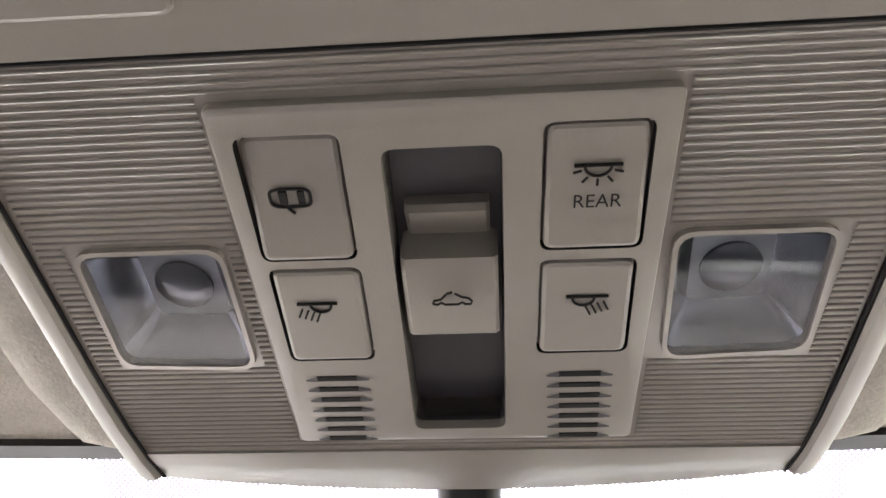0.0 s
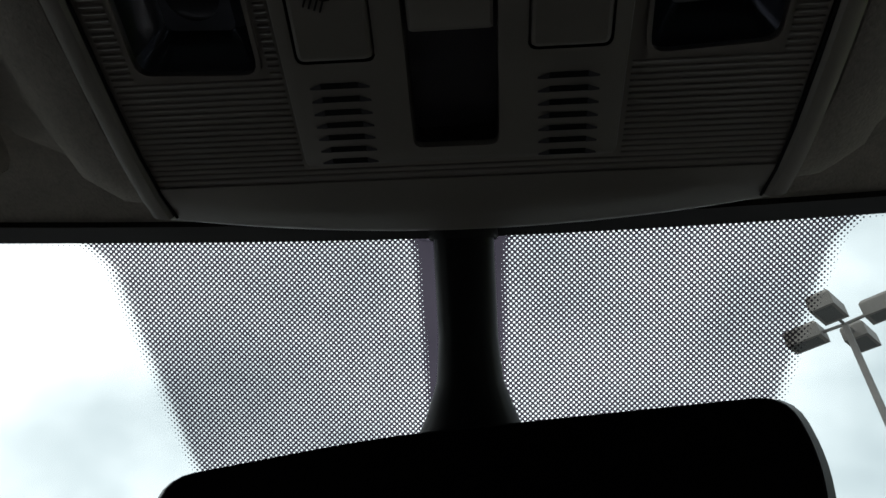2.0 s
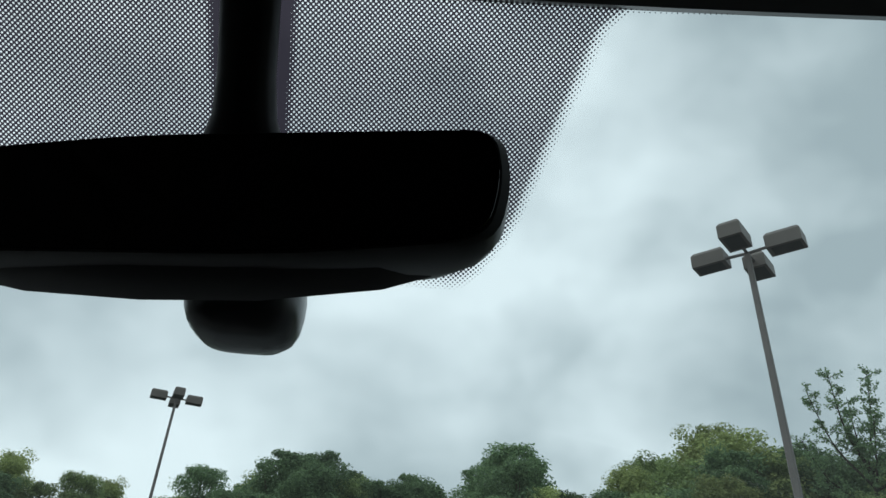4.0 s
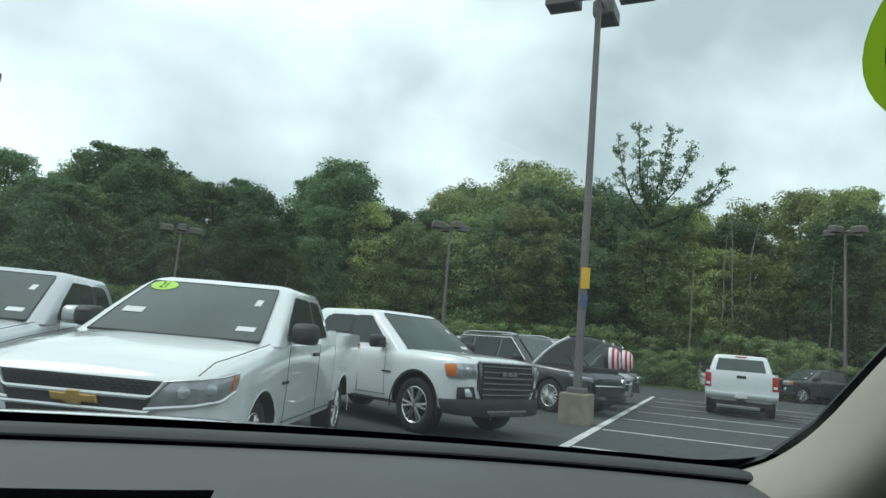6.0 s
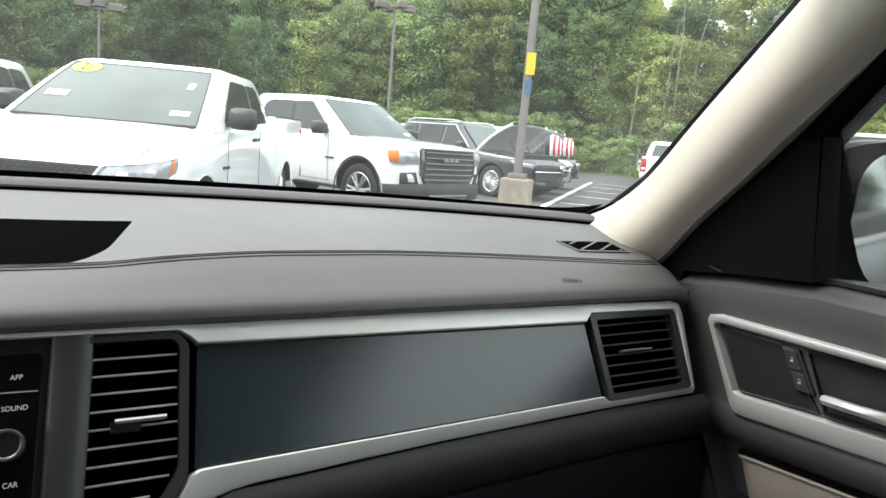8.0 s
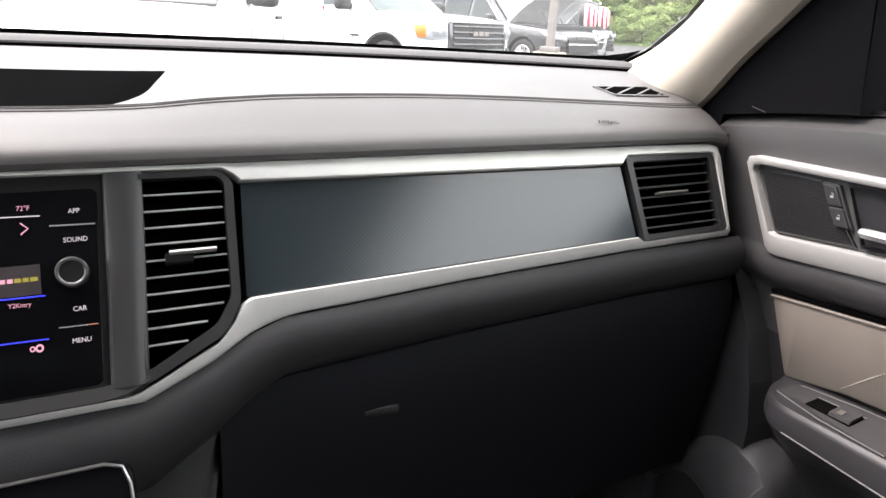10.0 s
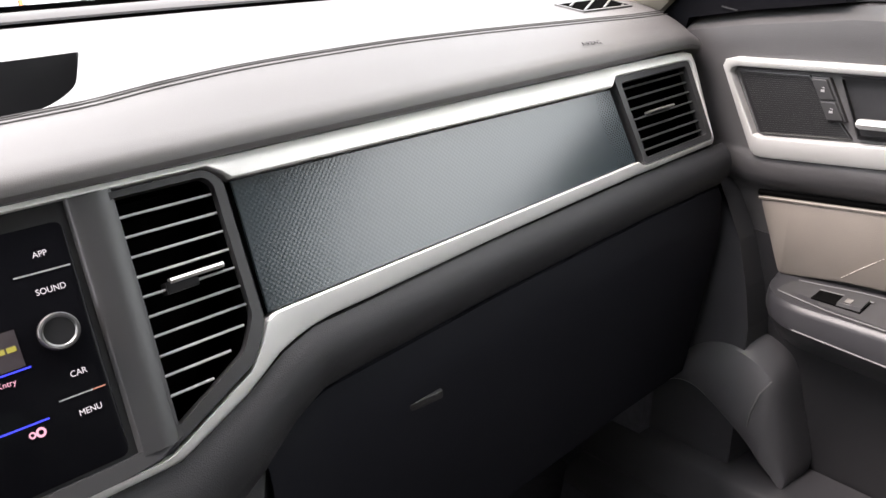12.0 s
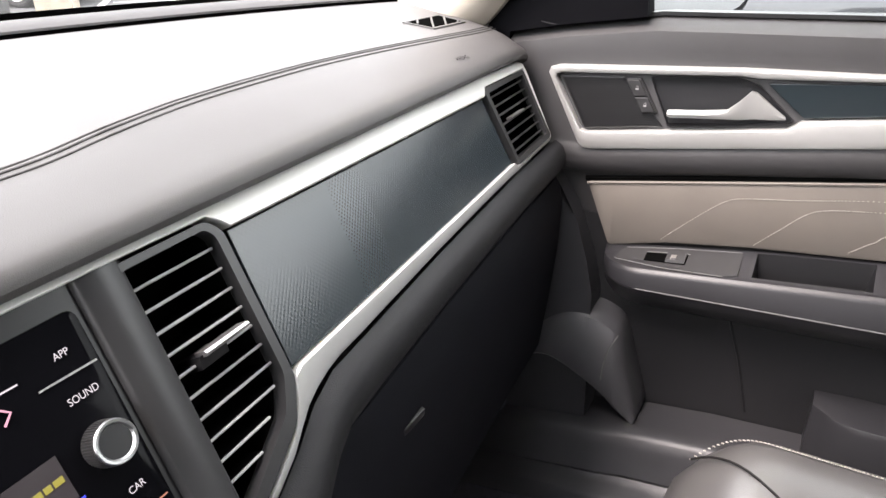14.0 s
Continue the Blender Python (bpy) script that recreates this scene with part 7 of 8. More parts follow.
t1, t1_ws, t1_glass = pickup("pickup_truck", M_PAINT, "white extended-cab pickup truck parked nose-on with green windscreen sticker", "pickup trucks", False, "bar", heading(-0.545, 4.67, -0.373, -0.928))
M_LIMEB = mat("bright_lime_sticker", (0.42, 0.72, 0.04), 0.5, 0, 0.1, 30)
# year sticker and dealer paper on its windscreen
part("year_sticker", loft([[t1_ws(0.47 + r * 0.14 * math.cos(6.28319 * k / 24), 1.595 + r * 0.050 * math.sin(6.28319 * k / 24), 0.0145) for k in range(24)] for r in (1.0, 0.5, 0.05)], close_u=True, caps=True), M_LIMEB, t1_glass, "lime green oval sticker", False)
part("numeral", text_bm("21", 0.095, lambda u, v, d: t1_ws(0.47 - u, 1.595 + v, 0.018)), M_INK, t1_glass, "dark numerals", False)
part("paper", loft([[t1_ws(x, z, 0.015) for x in (0.42, 0.62)] for z in (1.31, 1.36)]), M_SILV, t1_glass, "white paper on the dash")

pickup("pickup_truck", M_SILV, "silver extended-cab pickup truck parked beside the white one", "pickup trucks", False, "silvermirror", heading(-2.515, 6.20, -0.208, -0.978))
pickup("pickup_truck", M_PAINT, "white crew-cab pickup truck with black grille and amber lights", "pickup trucks", True, "big", heading(4.36, 8.58, 0.45, -0.893))
T3D = Vector((0.67, 0.74))
pickup("pickup_truck", M_PAINT, "white pickup truck seen from behind, parked on the painted lot", "pickup trucks", True, "rear", heading(15.0 + T3D.x * 4.5, 15.4 + T3D.y * 4.5, 0.67, 0.74))
pickup("pickup_truck", M_GREYP, "dark grey pickup truck parked far off by the trees", "pickup trucks", True, "big", heading(27.5, 26.5, -0.95, 0.10))
pickup("pickup_truck", M_PAINT, "white pickup truck far off beyond the others", "pickup trucks", True, "bar", heading(27.6, 30.4, -0.5, -0.86))


def suv(paint, label, m, hood_open=False, rise=37):
    """A sport utility car, nose at its origin, driving along +y."""
    t = thing("suv", label, "car", "parked cars")
    L = -4.7
    hz = 1.0
    rings = [body_ring(-0.02, 0.70, 0.45, 0.78, 0.84), body_ring(-0.10, 0.83, 0.36, 0.88, 0.95), body_ring(-0.35, 0.91, 0.32, 0.95, 1.02), body_ring(-1.0, 0.94, 0.30, 1.0, 1.06), body_ring(-1.5, 0.94, 0.30, 1.03, 1.09),
             body_ring(-3.0, 0.945, 0.30, 1.05, 1.08), body_ring(-4.3, 0.93, 0.34, 1.08, 1.10), body_ring(-4.62, 0.88, 0.42, 1.06, 1.10), body_ring(L, 0.80, 0.50, 1.0, 1.04)]
    bod = part("body", loft(rings, close_u=True, caps=True), paint, t, "painted body")
    crow = []
    for s, z in ((0.0, 1.03), (0.35, 1.25), (0.7, 1.47), (0.9, 1.60), (0.98, 1.655), (1.0, 1.675), (1.03, 1.69)):
        w, f0, b0 = 0.90 - 0.20 * s - (0.25 if s > 1 else 0), -1.52 - 0.78 * s, L + 0.10 + 0.42 * s * s
        crow.append([Vector((x, y, z)) for x, y in rounded([(-w, b0), (w, b0), (w, f0 - 0.10), (w * 0.8, f0), (-w * 0.8, f0), (-w, f0 - 0.10)], 0.08, 3)])
    part("cabin", loft(crow, close_u=True, caps=True), paint, t, "painted roof and pillars")
    part("windscreen", loft([[Vector((x * (0.74 - 0.16 * s), -1.52 - 0.78 * s + 0.012, 1.03 + 0.63 * s + 0.012)) for x in (-1, 0, 1)] for s in (0.06, 0.5, 0.93)]), M_CARGL, t, "dark windscreen")
    for sg in (1, -1):
        for q in ([(-1.82, 0.10), (-2.65, 0.10), (-2.65, 0.84), (-2.25, 0.84)], [(-2.75, 0.10), (-3.62, 0.10), (-3.62, 0.84), (-2.75, 0.84)], [(-3.72, 0.12), (-4.35, 0.16), (-4.15, 0.78), (-3.72, 0.84)]):
            part("side_window", plate(rounded(q, 0.05, 3), lambda y, s, d: Vector((sg * (0.90 - 0.20 * s + d), y, 1.04 + 0.63 * s)), -0.01, 0.012), M_SIDEGL, t, "dark side window", False)
        part("window_line", tube([(sg * 0.90, -1.72, 1.10), (sg * 0.735, -2.36, 1.61), (sg * 0.735, -4.2, 1.60)], 0.014, 5), M_CHROME, t)
        part("roof_rail", tube([(sg * 0.62, -2.3, 1.70), (sg * 0.60, -2.6, 1.735), (sg * 0.60, -4.0, 1.73), (sg * 0.62, -4.25, 1.68)], 0.018, 6), M_RIM, t)
        part("wing_mirror", box(sg * 1.0 - 0.10, sg * 1.0 + 0.10, -1.98, -1.86, 1.08, 1.22, 0.04), paint, t, "painted wing mirror")
        part("headlight", wrap(sides([(0.58, 0.84), (1.12, 0.90)], sg), sides([(0.52, 0.74), (1.02, 0.80)], sg), -0.05, 0.012, 10), M_HEAD, t, "clear headlight")
        for y in (-0.92, -3.78):
            carve(bod, cyl((sg * 0.56, y, 0.36), (sg, 0, 0), 0.43, 0.6, 24), M_TRIMB)
            wheel_at(t, sg * 0.80, y, 0.365, sg, M_RIM, 9)
    part("grille", plate([(-0.45, 0.50), (0.45, 0.50), (0.50, 0.78), (-0.50, 0.78)], nose, -0.02, 0.03), M_TRIMB, t, "dark grille", False)
    part("grille_bar", tube([nose(u, 0.68, 0.035) for u in (-0.5, -0.25, 0, 0.25, 0.5)], 0.015, 6), M_CHROME, t)
    part("bumper", plate([(-0.95, 0.34), (0.95, 0.34), (0.98, 0.48), (-0.98, 0.48)], nose, -0.02, 0.05, 0.02), M_TRIMB, t, "dark bumper", False)
    part("underbody", box(-0.7, 0.7, L + 0.2, -0.3, 0.26, 0.40), M_TRIMB, t)
    if hood_open:
        ca, sa = math.cos(radians(rise)), math.sin(radians(rise))
        for nm, off, w, pm, lb in (("open_bonnet", 0.0, 0.82, paint, "raised open bonnet"), ("inner_panel", -0.045, 0.79, M_PALE, "bonnet underside coloured pale as if lit")):
            hd = loft([[Vector((x * w * (1 - 0.18 * k * k), -1.60 + 1.18 * ca * k - off * sa, 1.07 + 1.18 * sa * k + 0.07 * math.sin(k * 3.1) - 0.05 * x * x + off * ca)) for x in (-1, -0.5, 0, 0.5, 1)] for k in (0, 0.17, 0.33, 0.5, 0.67, 0.83, 1.0)])
            bmesh.ops.solidify(hd, geom=hd.faces[:], thickness=0.03)
            part(nm, hd, pm, t, lb)
        # added tubes: the sky-lit edge of the bonnet, put in as pale colour
        for sx in (1, -1):
            part("bonnet_rim", tube([(sx * 0.80 * (1 - 0.18 * k * k), -1.60 + 1.18 * ca * k + 0.03 * sa, 1.07 + 1.18 * sa * k + 0.07 * math.sin(k * 3.1) - 0.075) for k in (0, 0.2, 0.4, 0.6, 0.8, 1.0)], 0.035, 7), M_PALE, t, "added pale tube for the bright bonnet edge")
        part("engine_bay", box(-0.72, 0.72, -1.42, -0.22, 0.95, 1.07, 0.03), M_TRIMB, t, "dark engine bay")
        part("prop", tube([(0.6, -0.45, 1.0), (0.6, -0.75, 1.36)], 0.012, 5), M_TRIMB, t)
    t.matrix_world = m
    return t


HN = Vector((0.36, -0.93)).normalized()
RW = Vector((0.655, 0.755))


def parked(k, dx=0.0):
    p = Vector((8.85, 12.85)) + RW * (3.0 * k)
    return heading(p.x + HN.x * dx, p.y + HN.y * dx, HN.x, HN.y)


suv(M_GREYP, "dark grey car with its bonnet raised, parked by the lamp post", parked(0), True)
suv(M_SILV, "silver car with its bonnet raised, parked in the row", parked(0.80, -0.1), True)
suv(M_GREYP, "black car with its bonnet raised, at the end of the row", parked(1.75, -0.2), True)
for x, y, z in ((10.33, 14.90, 1.28), (12.20, 17.04, 1.28)):
    dm = thing("striped_cover", "red and white striped round cover standing at the open bonnet", "cover", "striped covers")
    ax = Vector((0.78, -0.62, 0.05)).normalized()
    side_ = ax.cross(Vector((0, 0, 1))).normalized()
    up_ = side_.cross(ax)
    dome = [(-0.22, 0.31), (-0.10, 0.33), (-0.02, 0.328), (0.05, 0.31), (0.11, 0.28), (0.16, 0.235), (0.195, 0.18), (0.215, 0.10), (0.222, 0.01)]
    for (h0, r0), (h1, r1), mm in zip(dome, dome[1:], (M_TRIMB, M_WHITEC, M_STRIPE, M_WHITEC, M_STRIPE, M_WHITEC, M_STRIPE, M_STRIPE)):
        part("band", loft([[Vector((x, y, z)) + ax * h + (side_ * math.cos(6.28319 * k / 24) + up_ * math.sin(6.28319 * k / 24)) * r for k in range(24)] for h, r in ((h0, r0), (h1, r1))], close_u=True), mm, dm)
for k in range(4):
    p = Vector((5.6, 17.5)) + Vector((2.6, 2.6)) * k
    suv(M_SILV if k % 2 else M_PAINT, "pale car in the row behind the others", heading(p.x, p.y, HN.x, HN.y))

# a grey car beside our own, seen through the side window
suv(M_GREYP, "dark grey car parked alongside, beyond the side window", heading(3.9, 2.2, 0.05, 1.0))


# ---- lamp posts ----
def lamp_post(x, y, h, turn, base, label):
    t = thing("lamp_post", label, "lamp post", "lamp posts")
    if base:
        part("concrete_base", loft([[Vector((sx * w, sy * w, z)) for sx, sy in ((-1, -1), (1, -1), (1, 1), (-1, 1))] for w, z in ((0.285, 0.0), (0.28, 0.54), (0.27, 0.57), (0.25, 0.58))], close_u=True, caps=True), M_CONC, t,
             "stained square concrete base", False)
        part("base_plate", box(-0.17, 0.17, -0.17, 0.17, 0.58, 0.68, 0.02), M_STEEL, t)
        part("sign", box(-0.03, 0.15, -0.10, -0.085, 2.62, 3.04, 0.004), M_YEL, t, "yellow sign on the post", False)
        part("sign", box(-0.01, 0.12, -0.10, -0.085, 2.25, 2.52, 0.004), M_BLUES, t, "blue sign on the post", False)
    part("pole", loft([[Vector((sx * w, sy * w, z)) for sx, sy in ((-1, -0.7), (-0.7, -1), (0.7, -1), (1, -0.7), (1, 0.7), (0.7, 1), (-0.7, 1), (-1, 0.7))] for w, z in ((0.076, 0.55 if base else 0.0), (0.066, h * 0.5), (0.055, h))],
         close_u=True, caps=True), M_STEEL, t, "tapered square steel pole")
    for k in range(4):
        R = Matrix.Rotation(radians(90 * k), 4, "Z")
        hd = part("lamp_head", loft([[R @ Vector((x_, y_, z_)) for x_, y_ in ((0.42 + e, -0.23 + e), (1.12 - e, -0.23 + e), (1.12 - e, 0.23 - e), (0.42 + e, 0.23 - e))] for e, z_ in ((0.0, h - 0.10), (0.0, h + 0.18), (0.05, h + 0.26))],
                                    close_u=True, caps=True), M_LAMPB, t, "brown-grey shoebox lamp head", False)
        part("lamp_glass", loft([[R @ Vector((x_, y_, h - 0.104)) for x_ in (0.50, 1.06)] for y_ in (-0.17, 0.17)]), M_TRIMB, hd, "dark lamp glass", False)
        part("arm", tube([R @ Vector((0.0, 0, h + 0.02)), R @ Vector((0.45, 0, h + 0.04))], 0.035, 6), M_STEEL, t)
    t.matrix_world = Matrix.Translation((x, y, 0)) @ Matrix.Rotation(radians(turn), 4, "Z")
    return t


lamp_post(7.15, 11.29, 8.85, -44, True, "tall grey lamp post with four heads on a concrete base")
lamp_post(-10.1, 30.0, 10.4, 22, False, "tall grey lamp post with four heads, farther off")


# ---- woods round the lot ----
def leaf_mat(name, col, var):
    m = bpy.data.materials.new(name)
    m.use_nodes = True
    n, l = m.node_tree.nodes, m.node_tree.links
    p = n["Principled BSDF"]
    p.inputs["Roughness"].default_value = 0.6
    p.inputs["Specular IOR Level"].default_value = 0.12
    g, o = n.new("ShaderNodeNewGeometry"), n.new("ShaderNodeObjectInfo")
    r1 = n.new("ShaderNodeValToRGB")
    e = r1.color_ramp.elements
    e[0].color, e[1].color = (*[c * (1 - var) for c in col], 1), (col[0] * (1 + 1.3 * var), col[1] * (1 + var), col[2] * (1 + 0.4 * var), 1)
    l.new(g.outputs["Random Per Island"], r1.inputs[0])
    mr = n.new("ShaderNodeMapRange")
    mr.inputs["To Min"].default_value, mr.inputs["To Max"].default_value = 0.58, 1.28
    l.new(o.outputs["Random"], mr.inputs["Value"])
    s = n.new("ShaderNodeVectorMath")
    s.operation = "SCALE"
    l.new(r1.outputs[0], s.inputs[0])
    l.new(mr.outputs[0], s.inputs["Scale"])
    l.new(s.outputs[0], p.inputs["Base Color"])
    tl = n.new("ShaderNodeBsdfTranslucent")
    l.new(s.outputs[0], tl.inputs[0])
    mx = n.new("ShaderNodeMixShader")
    mx.inputs[0].default_value = 0.38
    l.new(p.outputs[0], mx.inputs[1])
    l.new(tl.outputs[0], mx.inputs[2])
    l.new(mx.outputs[0], n["Material Output"].inputs[0])
    return m


M_LEAF = leaf_mat("green_leaves", (0.262, 0.352, 0.165), 0.28)
M_LEAFD = leaf_mat("deep_green_leaves", (0.152, 0.240, 0.130), 0.28)
M_LEAFY = leaf_mat("yellow_green_leaves", (0.370, 0.450, 0.195), 0.26)


def crown_mesh(name, seed, lobes, leaves, size, shape, m, sparse=0.0):
    """A crown one unit high: small leaves round many uneven lobes."""
    rnd = random.Random(seed)
    vs, fs = [], []
    cs = []
    for _ in range(lobes):
        h = rnd.random() ** 0.8
        w = shape(h)
        a, r = rnd.random() * 6.28319, rnd.random() ** 0.6 * w
        cs.append((Vector((r * math.cos(a), r * math.sin(a), h)), (0.045 + 0.085 * rnd.random()) * (0.55 + 0.9 * w) * (1.12 - (0.40 if sparse == 0.0 else 0.1) * h) * (1 - sparse * 0.55)))
    for _ in range(leaves):
        c, rad = cs[int(rnd.random() * len(cs))]
        d = Vector((rnd.gauss(0, 1), rnd.gauss(0, 1), rnd.gauss(0, 1) + 0.25)).normalized()
        q = c + Vector((d.x, d.y, d.z * 0.8)) * rad * (0.50 + 0.75 * rnd.random())
        nrm = (d + Vector((rnd.gauss(0, 0.6), rnd.gauss(0, 0.6), rnd.gauss(0, 0.6) + 0.3))).normalized()
        t = nrm.orthogonal().normalized()
        t = (Matrix.Rotation(rnd.random() * 6.28, 3, nrm) @ t)
        b = nrm.cross(t)
        s = size * (0.6 + 0.8 * rnd.random())
        i = len(vs)
        vs += [q - t * s, q - b * s * 0.55 + nrm * s * 0.15, q + t * s, q + b * s * 0.55 + nrm * s * 0.15]
        fs.append((i, i + 1, i + 2, i + 3))
    me = bpy.data.meshes.new(name)
    me.from_pydata([tuple(v) for v in vs], [], fs)
    me.materials.append(m)
    return me, cs


def trunk_bm(cs, r, lo, rnd, limbs=9):
    bm = bmesh.new()
    tube([(0, 0, -0.02), (0.008, 0.004, lo * 0.5), (-0.006, 0.01, lo + 0.25), (0.01, 0, 0.72), (0.005, 0.005, 0.93)], [r * 1.25, r, r * 0.72, r * 0.40, r * 0.12], 7, bm)
    for c, rad in sorted(cs, key=lambda q: rnd.random())[:limbs]:
        z = max(lo * 0.7, c.z * 0.72 - 0.05)
        tube([(0, 0, z), (c.x * 0.5, c.y * 0.5, (z + c.z) / 2 + 0.02), (c.x, c.y, c.z)], [r * 0.42, r * 0.26, r * 0.10], 5, bm)
    return bm


def grow(seed, lobes, leaves, size, shape, m, lo, r, label, limbs=9, sparse=0.0):
    me, cs = crown_mesh("crown", seed, lobes, leaves, size, shape, m, sparse)
    t = thing("tree", label, "tree", "woodland trees")
    cr = new("crown", me)
    cr.parent = t
    part("trunk", trunk_bm(cs, r, lo, random.Random(seed + 50), limbs), M_BARK, t)
    return t


def oval(w, lo):
    return lambda h: w * (0.45 + 0.55 * math.sin(math.pi * min(1.0, max(0.0, (h - lo) / (1 - lo)) * 0.9 + 0.08))) if h > lo else w * 0.5


KINDS = [grow(1, 190, 36000, 0.0072, oval(0.23, 0.12), M_LEAF, 0.12, 0.014, "leafy green broadleaf tree at the edge of the lot"),
         grow(2, 200, 36000, 0.0070, oval(0.20, 0.05), M_LEAFD, 0.10, 0.014, "dense deep green tree in the wood"),
         grow(3, 190, 36000, 0.0074, oval(0.25, 0.10), M_LEAFD, 0.15, 0.015, "broad deep green tree in the wood"),
         grow(4, 160, 30000, 0.0072, oval(0.19, 0.18), M_LEAFY, 0.20, 0.012, "slender yellow-green tree in the wood"),
         grow(5, 190, 36000, 0.0070, oval(0.22, 0.02), M_LEAF, 0.05, 0.013, "bushy green tree with low branches")]
for k in KINDS:
    k.location = (0, 0, -60)
SHRUB = [grow(7, 80, 9000, 0.015, lambda h: 0.55, M_LEAF, 0.05, 0.015, "low green shrub at the wood's edge", 5), grow(8, 80, 9000, 0.015, lambda h: 0.50, M_LEAF, 0.05, 0.015, "low bushy green shrub at the wood's edge", 5)]
for k in SHRUB:
    k["category"], k["group"] = "shrub", "shrubs"

SKYLINE = [(-60, 10.0), (-19, 8.5), (-11.6, 10.6), (-8.4, 11.9), (-4, 11.6), (-0.6, 10.9), (2.9, 10.7), (6.1, 9.9), (9.9, 13.0), (13.4, 11.2), (16.7, 11.1), (20.7, 12.0), (25.2, 13.8), (28.7, 13.7), (32.2, 12.4), (36.5, 12.3),
           (42.5, 12.3), (45.7, 12.0), (50.1, 12.2), (53.7, 10.8), (60, 11.0), (200, 10.5)]


def sky_h(az):
    for (a, h), (b, g) in zip(SKYLINE, SKYLINE[1:]):
        if a <= az <= b:
            return h + (g - h) * (az - a) / (b - a)
    return 10.0


def plant(src, x, y, h, w, rnd):
    o = copy_thing(src, Matrix.Translation((x, y, -0.1)) @ Matrix.Rotation(rnd.random() * 6.28, 4, "Z"))
    o.scale = (h * w, h * w, h)
    return o


rnd = random.Random(11)
for row, (dist, step, k) in enumerate(((45.5, 2.9, 0.97), (50.5, 3.3, 1.06), (57.0, 6.0, 1.10))):
    az = -46.0
    while az < 66:
        a = az + rnd.uniform(-0.8, 0.8)
        d = dist + rnd.uniform(-1.4, 1.4) + (3.0 if az < -12 else 0)
        h = sky_h(a) * (d / 45.0) * k * 0.925 * rnd.uniform(0.84, 1.02) * (0.80 if row == 0 and rnd.random() < 0.45 else 1.0)
        kind = KINDS[int(rnd.random() * 5)]
        if a < 18 and rnd.random() < 0.5:
            kind = KINDS[(1, 2)[int(rnd.random() * 2)]]
        # yellower trees to the right; their paler leaves also carry the hazy glare
        if a > 25 and rnd.random() < 0.75:
            kind = KINDS[(3, 0, 3)[int(rnd.random() * 3)]]
        plant(kind, 0.2 + d * math.sin(radians(a)), -0.4 + d * math.cos(radians(a)), h, rnd.uniform(0.95, 1.35), rnd)
        az += step
for az, h in ((9.9, 13.0), (26.5, 13.4), (-7.0, 11.8), (50.5, 12.0)):
    plant(KINDS[2], 0.2 + 48 * math.sin(radians(az)), -0.4 + 48 * math.cos(radians(az)), h, 1.0, rnd)
az = -46.0
while az < 64:
    d = 42.6 + rnd.uniform(-0.8, 0.8)
    plant(SHRUB[int(rnd.random() * 2)], 0.2 + d * math.sin(radians(az)), -0.4 + d * math.cos(radians(az)), rnd.uniform(1.8, 3.6), rnd.uniform(1.0, 1.5), rnd)
    az += 1.9
az = 70.0
while az < 300:
    d = 62 + rnd.uniform(-3, 3)
    plant(KINDS[int(rnd.random() * 5)], d * math.sin(radians(az)), d * math.cos(radians(az)), rnd.uniform(9, 13), 1.5, rnd)
    az += 6.5
SHRUB[0].location, SHRUB[1].location = (-88, 62, 0), (-86, 64, 0)
SHRUB[0].scale, SHRUB[1].scale = (3, 3, 3), (3, 3, 3)
for i, k in enumerate(KINDS):
    k.location, k.scale = (-80 - 6 * i, 50 + 4 * i, -0.1), (12, 12, 12)


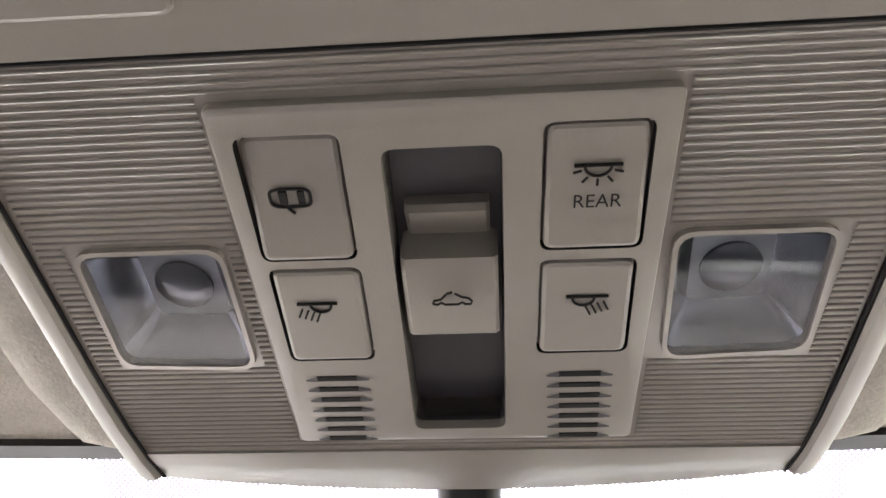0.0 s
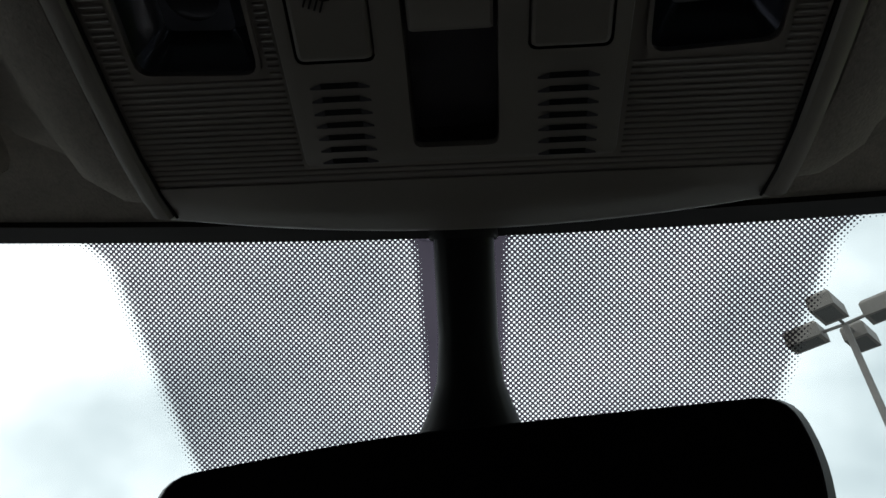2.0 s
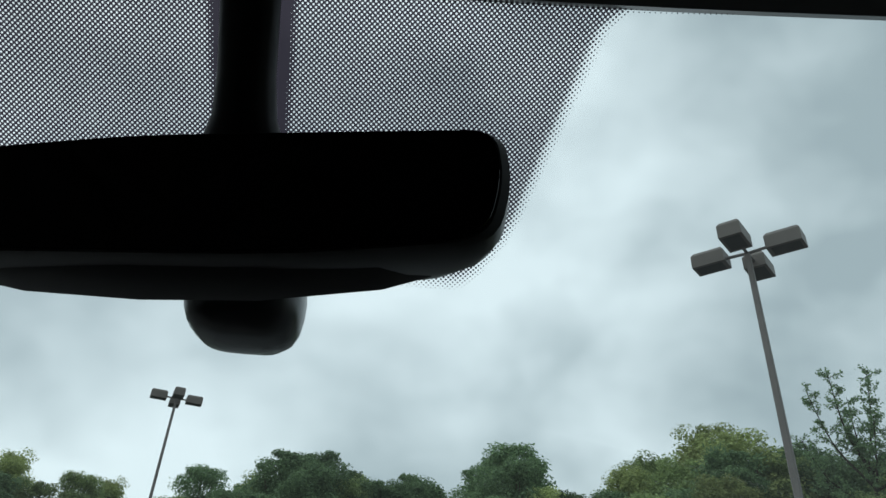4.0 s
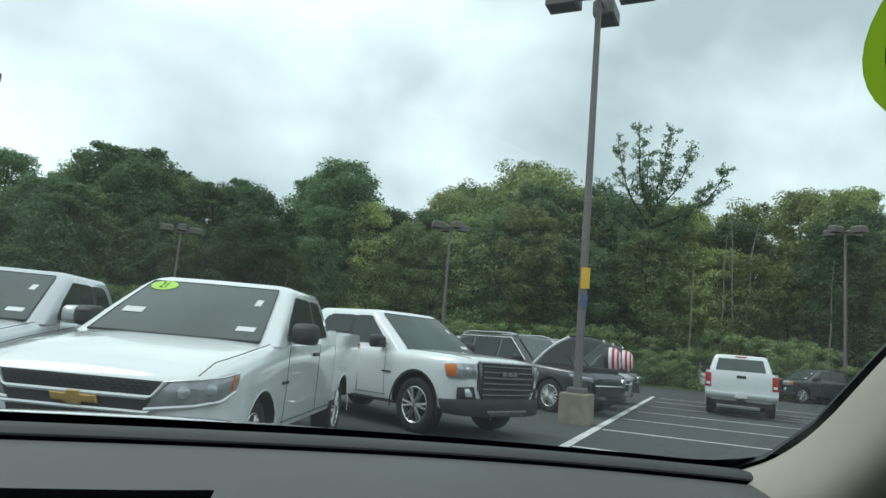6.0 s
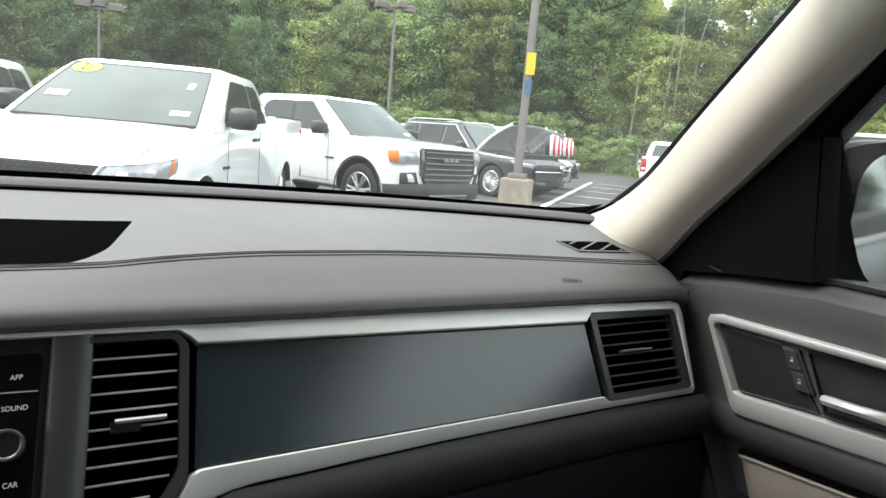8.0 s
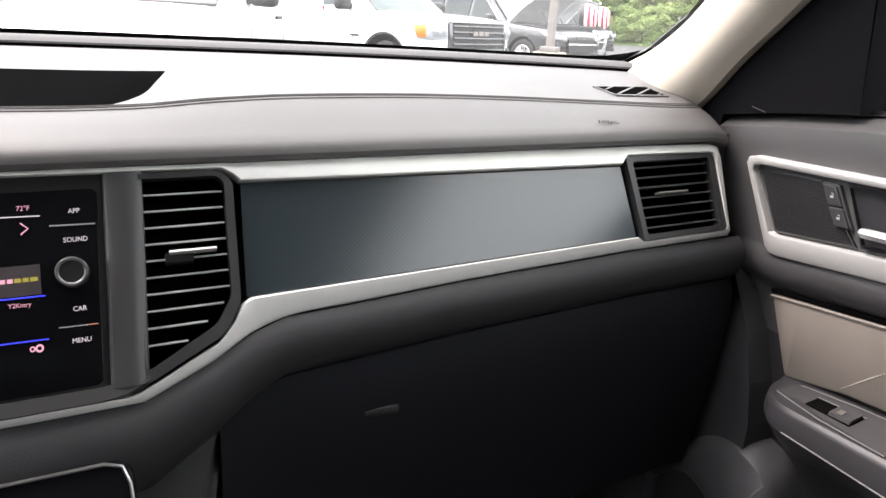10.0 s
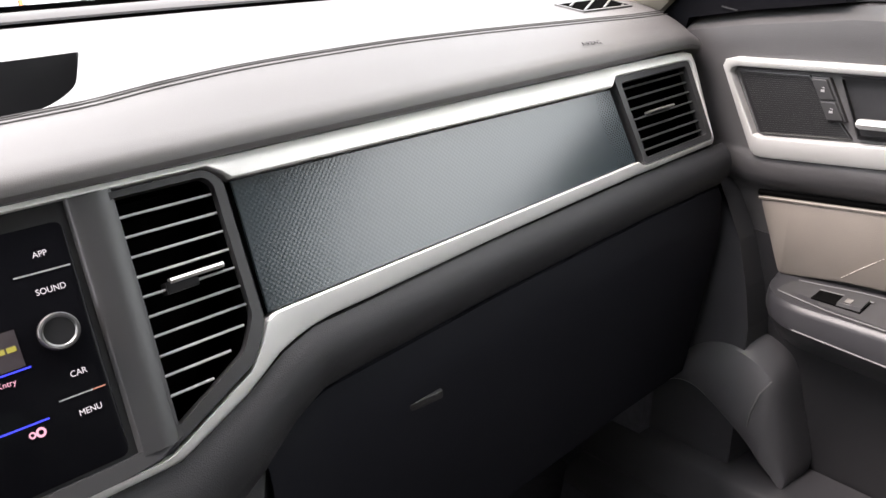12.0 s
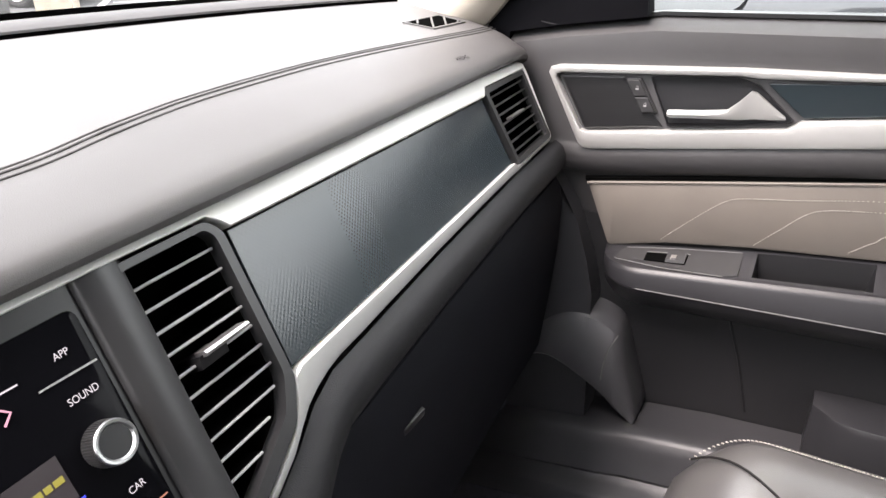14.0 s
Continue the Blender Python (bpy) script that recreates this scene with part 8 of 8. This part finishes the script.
def open_tree(m):
    """A tall, thinly leaved tree: a dark trunk that parts into rising leaders with leafy twigs."""
    r_ = random.Random(6)
    wood = bmesh.new()
    tube([(0.15, 0, -0.1), (0.05, 0.05, 4.0), (0.0, 0.0, 8.0), (0.05, 0.0, 10.6)], [0.18, 0.15, 0.12, 0.09], 8, wood)
    vs, fs = [], []

    def leaf(q):
        nrm = Vector((r_.gauss(0, 1), r_.gauss(0, 1), r_.gauss(0, 1) + 0.4)).normalized()
        u = Matrix.Rotation(r_.random() * 6.28, 3, nrm) @ nrm.orthogonal().normalized()
        v, k, i = nrm.cross(u), r_.uniform(0.05, 0.10), len(vs)
        vs.extend([q - u * k, q - v * k * 0.55, q + u * k, q + v * k * 0.55])
        fs.append((i, i + 1, i + 2, i + 3))

    for x0, z0, x1, y1, z1 in ((0, 9.4, -2.1, 0.4, 14.9), (0, 10.2, -0.8, -0.5, 15.5), (0, 10.6, 1.1, 0.3, 15.6), (0, 10.0, 2.3, -0.3, 14.2), (0, 9.2, 4.4, 0.2, 13.2), (0, 9.8, -0.2, 0.9, 14.4), (0, 8.6, 3.1, 0.3, 11.8),
                               (0, 8.2, -2.9, 0.0, 12.2), (0, 7.6, -2.3, 0.5, 10.6), (0, 7.4, 2.2, -0.6, 10.3), (0, 9.0, 0.8, -1.2, 12.8), (0, 6.4, -1.6, -0.8, 8.8), (0, 6.2, 1.8, 0.6, 8.6)):
        a, c = Vector((x0, 0, z0)), Vector((x1, y1, z1))
        mid = a.lerp(c, 0.5) + Vector((0.16 * (x1 - x0), 0, -0.10 * (z1 - z0))) + Vector((r_.gauss(0, 0.12), r_.gauss(0, 0.12), 0))
        line = along([a, mid, c], 6)
        tube(line, [0.075 - 0.065 * i / (len(line) - 1) for i in range(len(line))], 6, wood)
        for i in range(34):
            t = 0.18 + 0.82 * (i + r_.random()) / 34
            p = line[min(len(line) - 1, int(t * (len(line) - 1)))]
            d = Vector((r_.gauss(0, 0.75), r_.gauss(0, 0.75), r_.gauss(0.45, 0.5))).normalized() * r_.uniform(0.45, 1.35) * (1.15 - 0.6 * t)
            tube([p, p + d * 0.55 + Vector((0, 0, 0.04)), p + d], [0.018, 0.012, 0.005], 4, wood)
            for _ in range(int(24 + 26 * r_.random())):
                leaf(p + d * r_.uniform(0.35, 1.1) + Vector((r_.gauss(0, 0.085), r_.gauss(0, 0.085), r_.gauss(0, 0.085))))
    me = bpy.data.meshes.new("crown")
    me.from_pydata([tuple(v) for v in vs], [], fs)
    me.materials.append(M_LEAFD)
    t = thing("tree", "tall thinly leaved tree standing above the wood", "tree", "woodland trees")
    cr = new("crown", me)
    cr.parent = t
    part("trunk", wood, mat("dark_wet_bark", (0.045, 0.038, 0.030), 0.95, 0, 0.3, 8, 0.8, 40, 0.1), t, "dark trunk with rising branches")
    t.matrix_world = m


open_tree(Matrix.Translation((0.2 + 44.8 * math.sin(radians(35.9)), -0.4 + 44.8 * math.cos(radians(35.9)), 0.0)) @ Matrix.Rotation(radians(-35.9), 4, "Z") @ Matrix.Scale(1.085, 4))
# bare pale trunks in front of the leaves
for az, h, lean in ((41.6, 9.4, 0.3), (42.6, 10.8, -0.4), (43.2, 10.2, 0.9), (39.3, 7.5, 0.2), (49.0, 8.0, 0.4)):
    x, y = 0.2 + 42.9 * math.sin(radians(az)), -0.4 + 42.9 * math.cos(radians(az))
    bt = thing("bare_trunk", "slim pale bare trunk at the wood's edge", "tree trunk", "bare trunks")
    part("trunk", tube([(x, y, -0.1), (x + lean * 0.1, y, h * 0.28), (x + lean * 0.55, y, h * 0.55), (x + lean * 0.6, y, h * 0.8), (x + lean * 1.2, y, h)], [0.06, 0.05, 0.042, 0.032, 0.012], 6), M_PALEB, bt)
for x, y, h in ((-1.9, 39.5, 6.4), (12.6, 35.3, 8.0), (32.0, 26.2, 9.2)):
    lamp_post(x, y, h, 5, False, "grey lamp post against the trees")
# grass verge at the foot of the wood
vr = [[(0.2 + d * math.sin(radians(a)), -0.4 + d * math.cos(radians(a)), z) for d, z in ((40.8, 0.006), (41.4, 0.10), (60.0, 0.2))] for a in range(-50, 70, 2)]
solo("verge", loft(vr), M_GRASS, "rough grass verge below the trees", "grass", kind="structure")
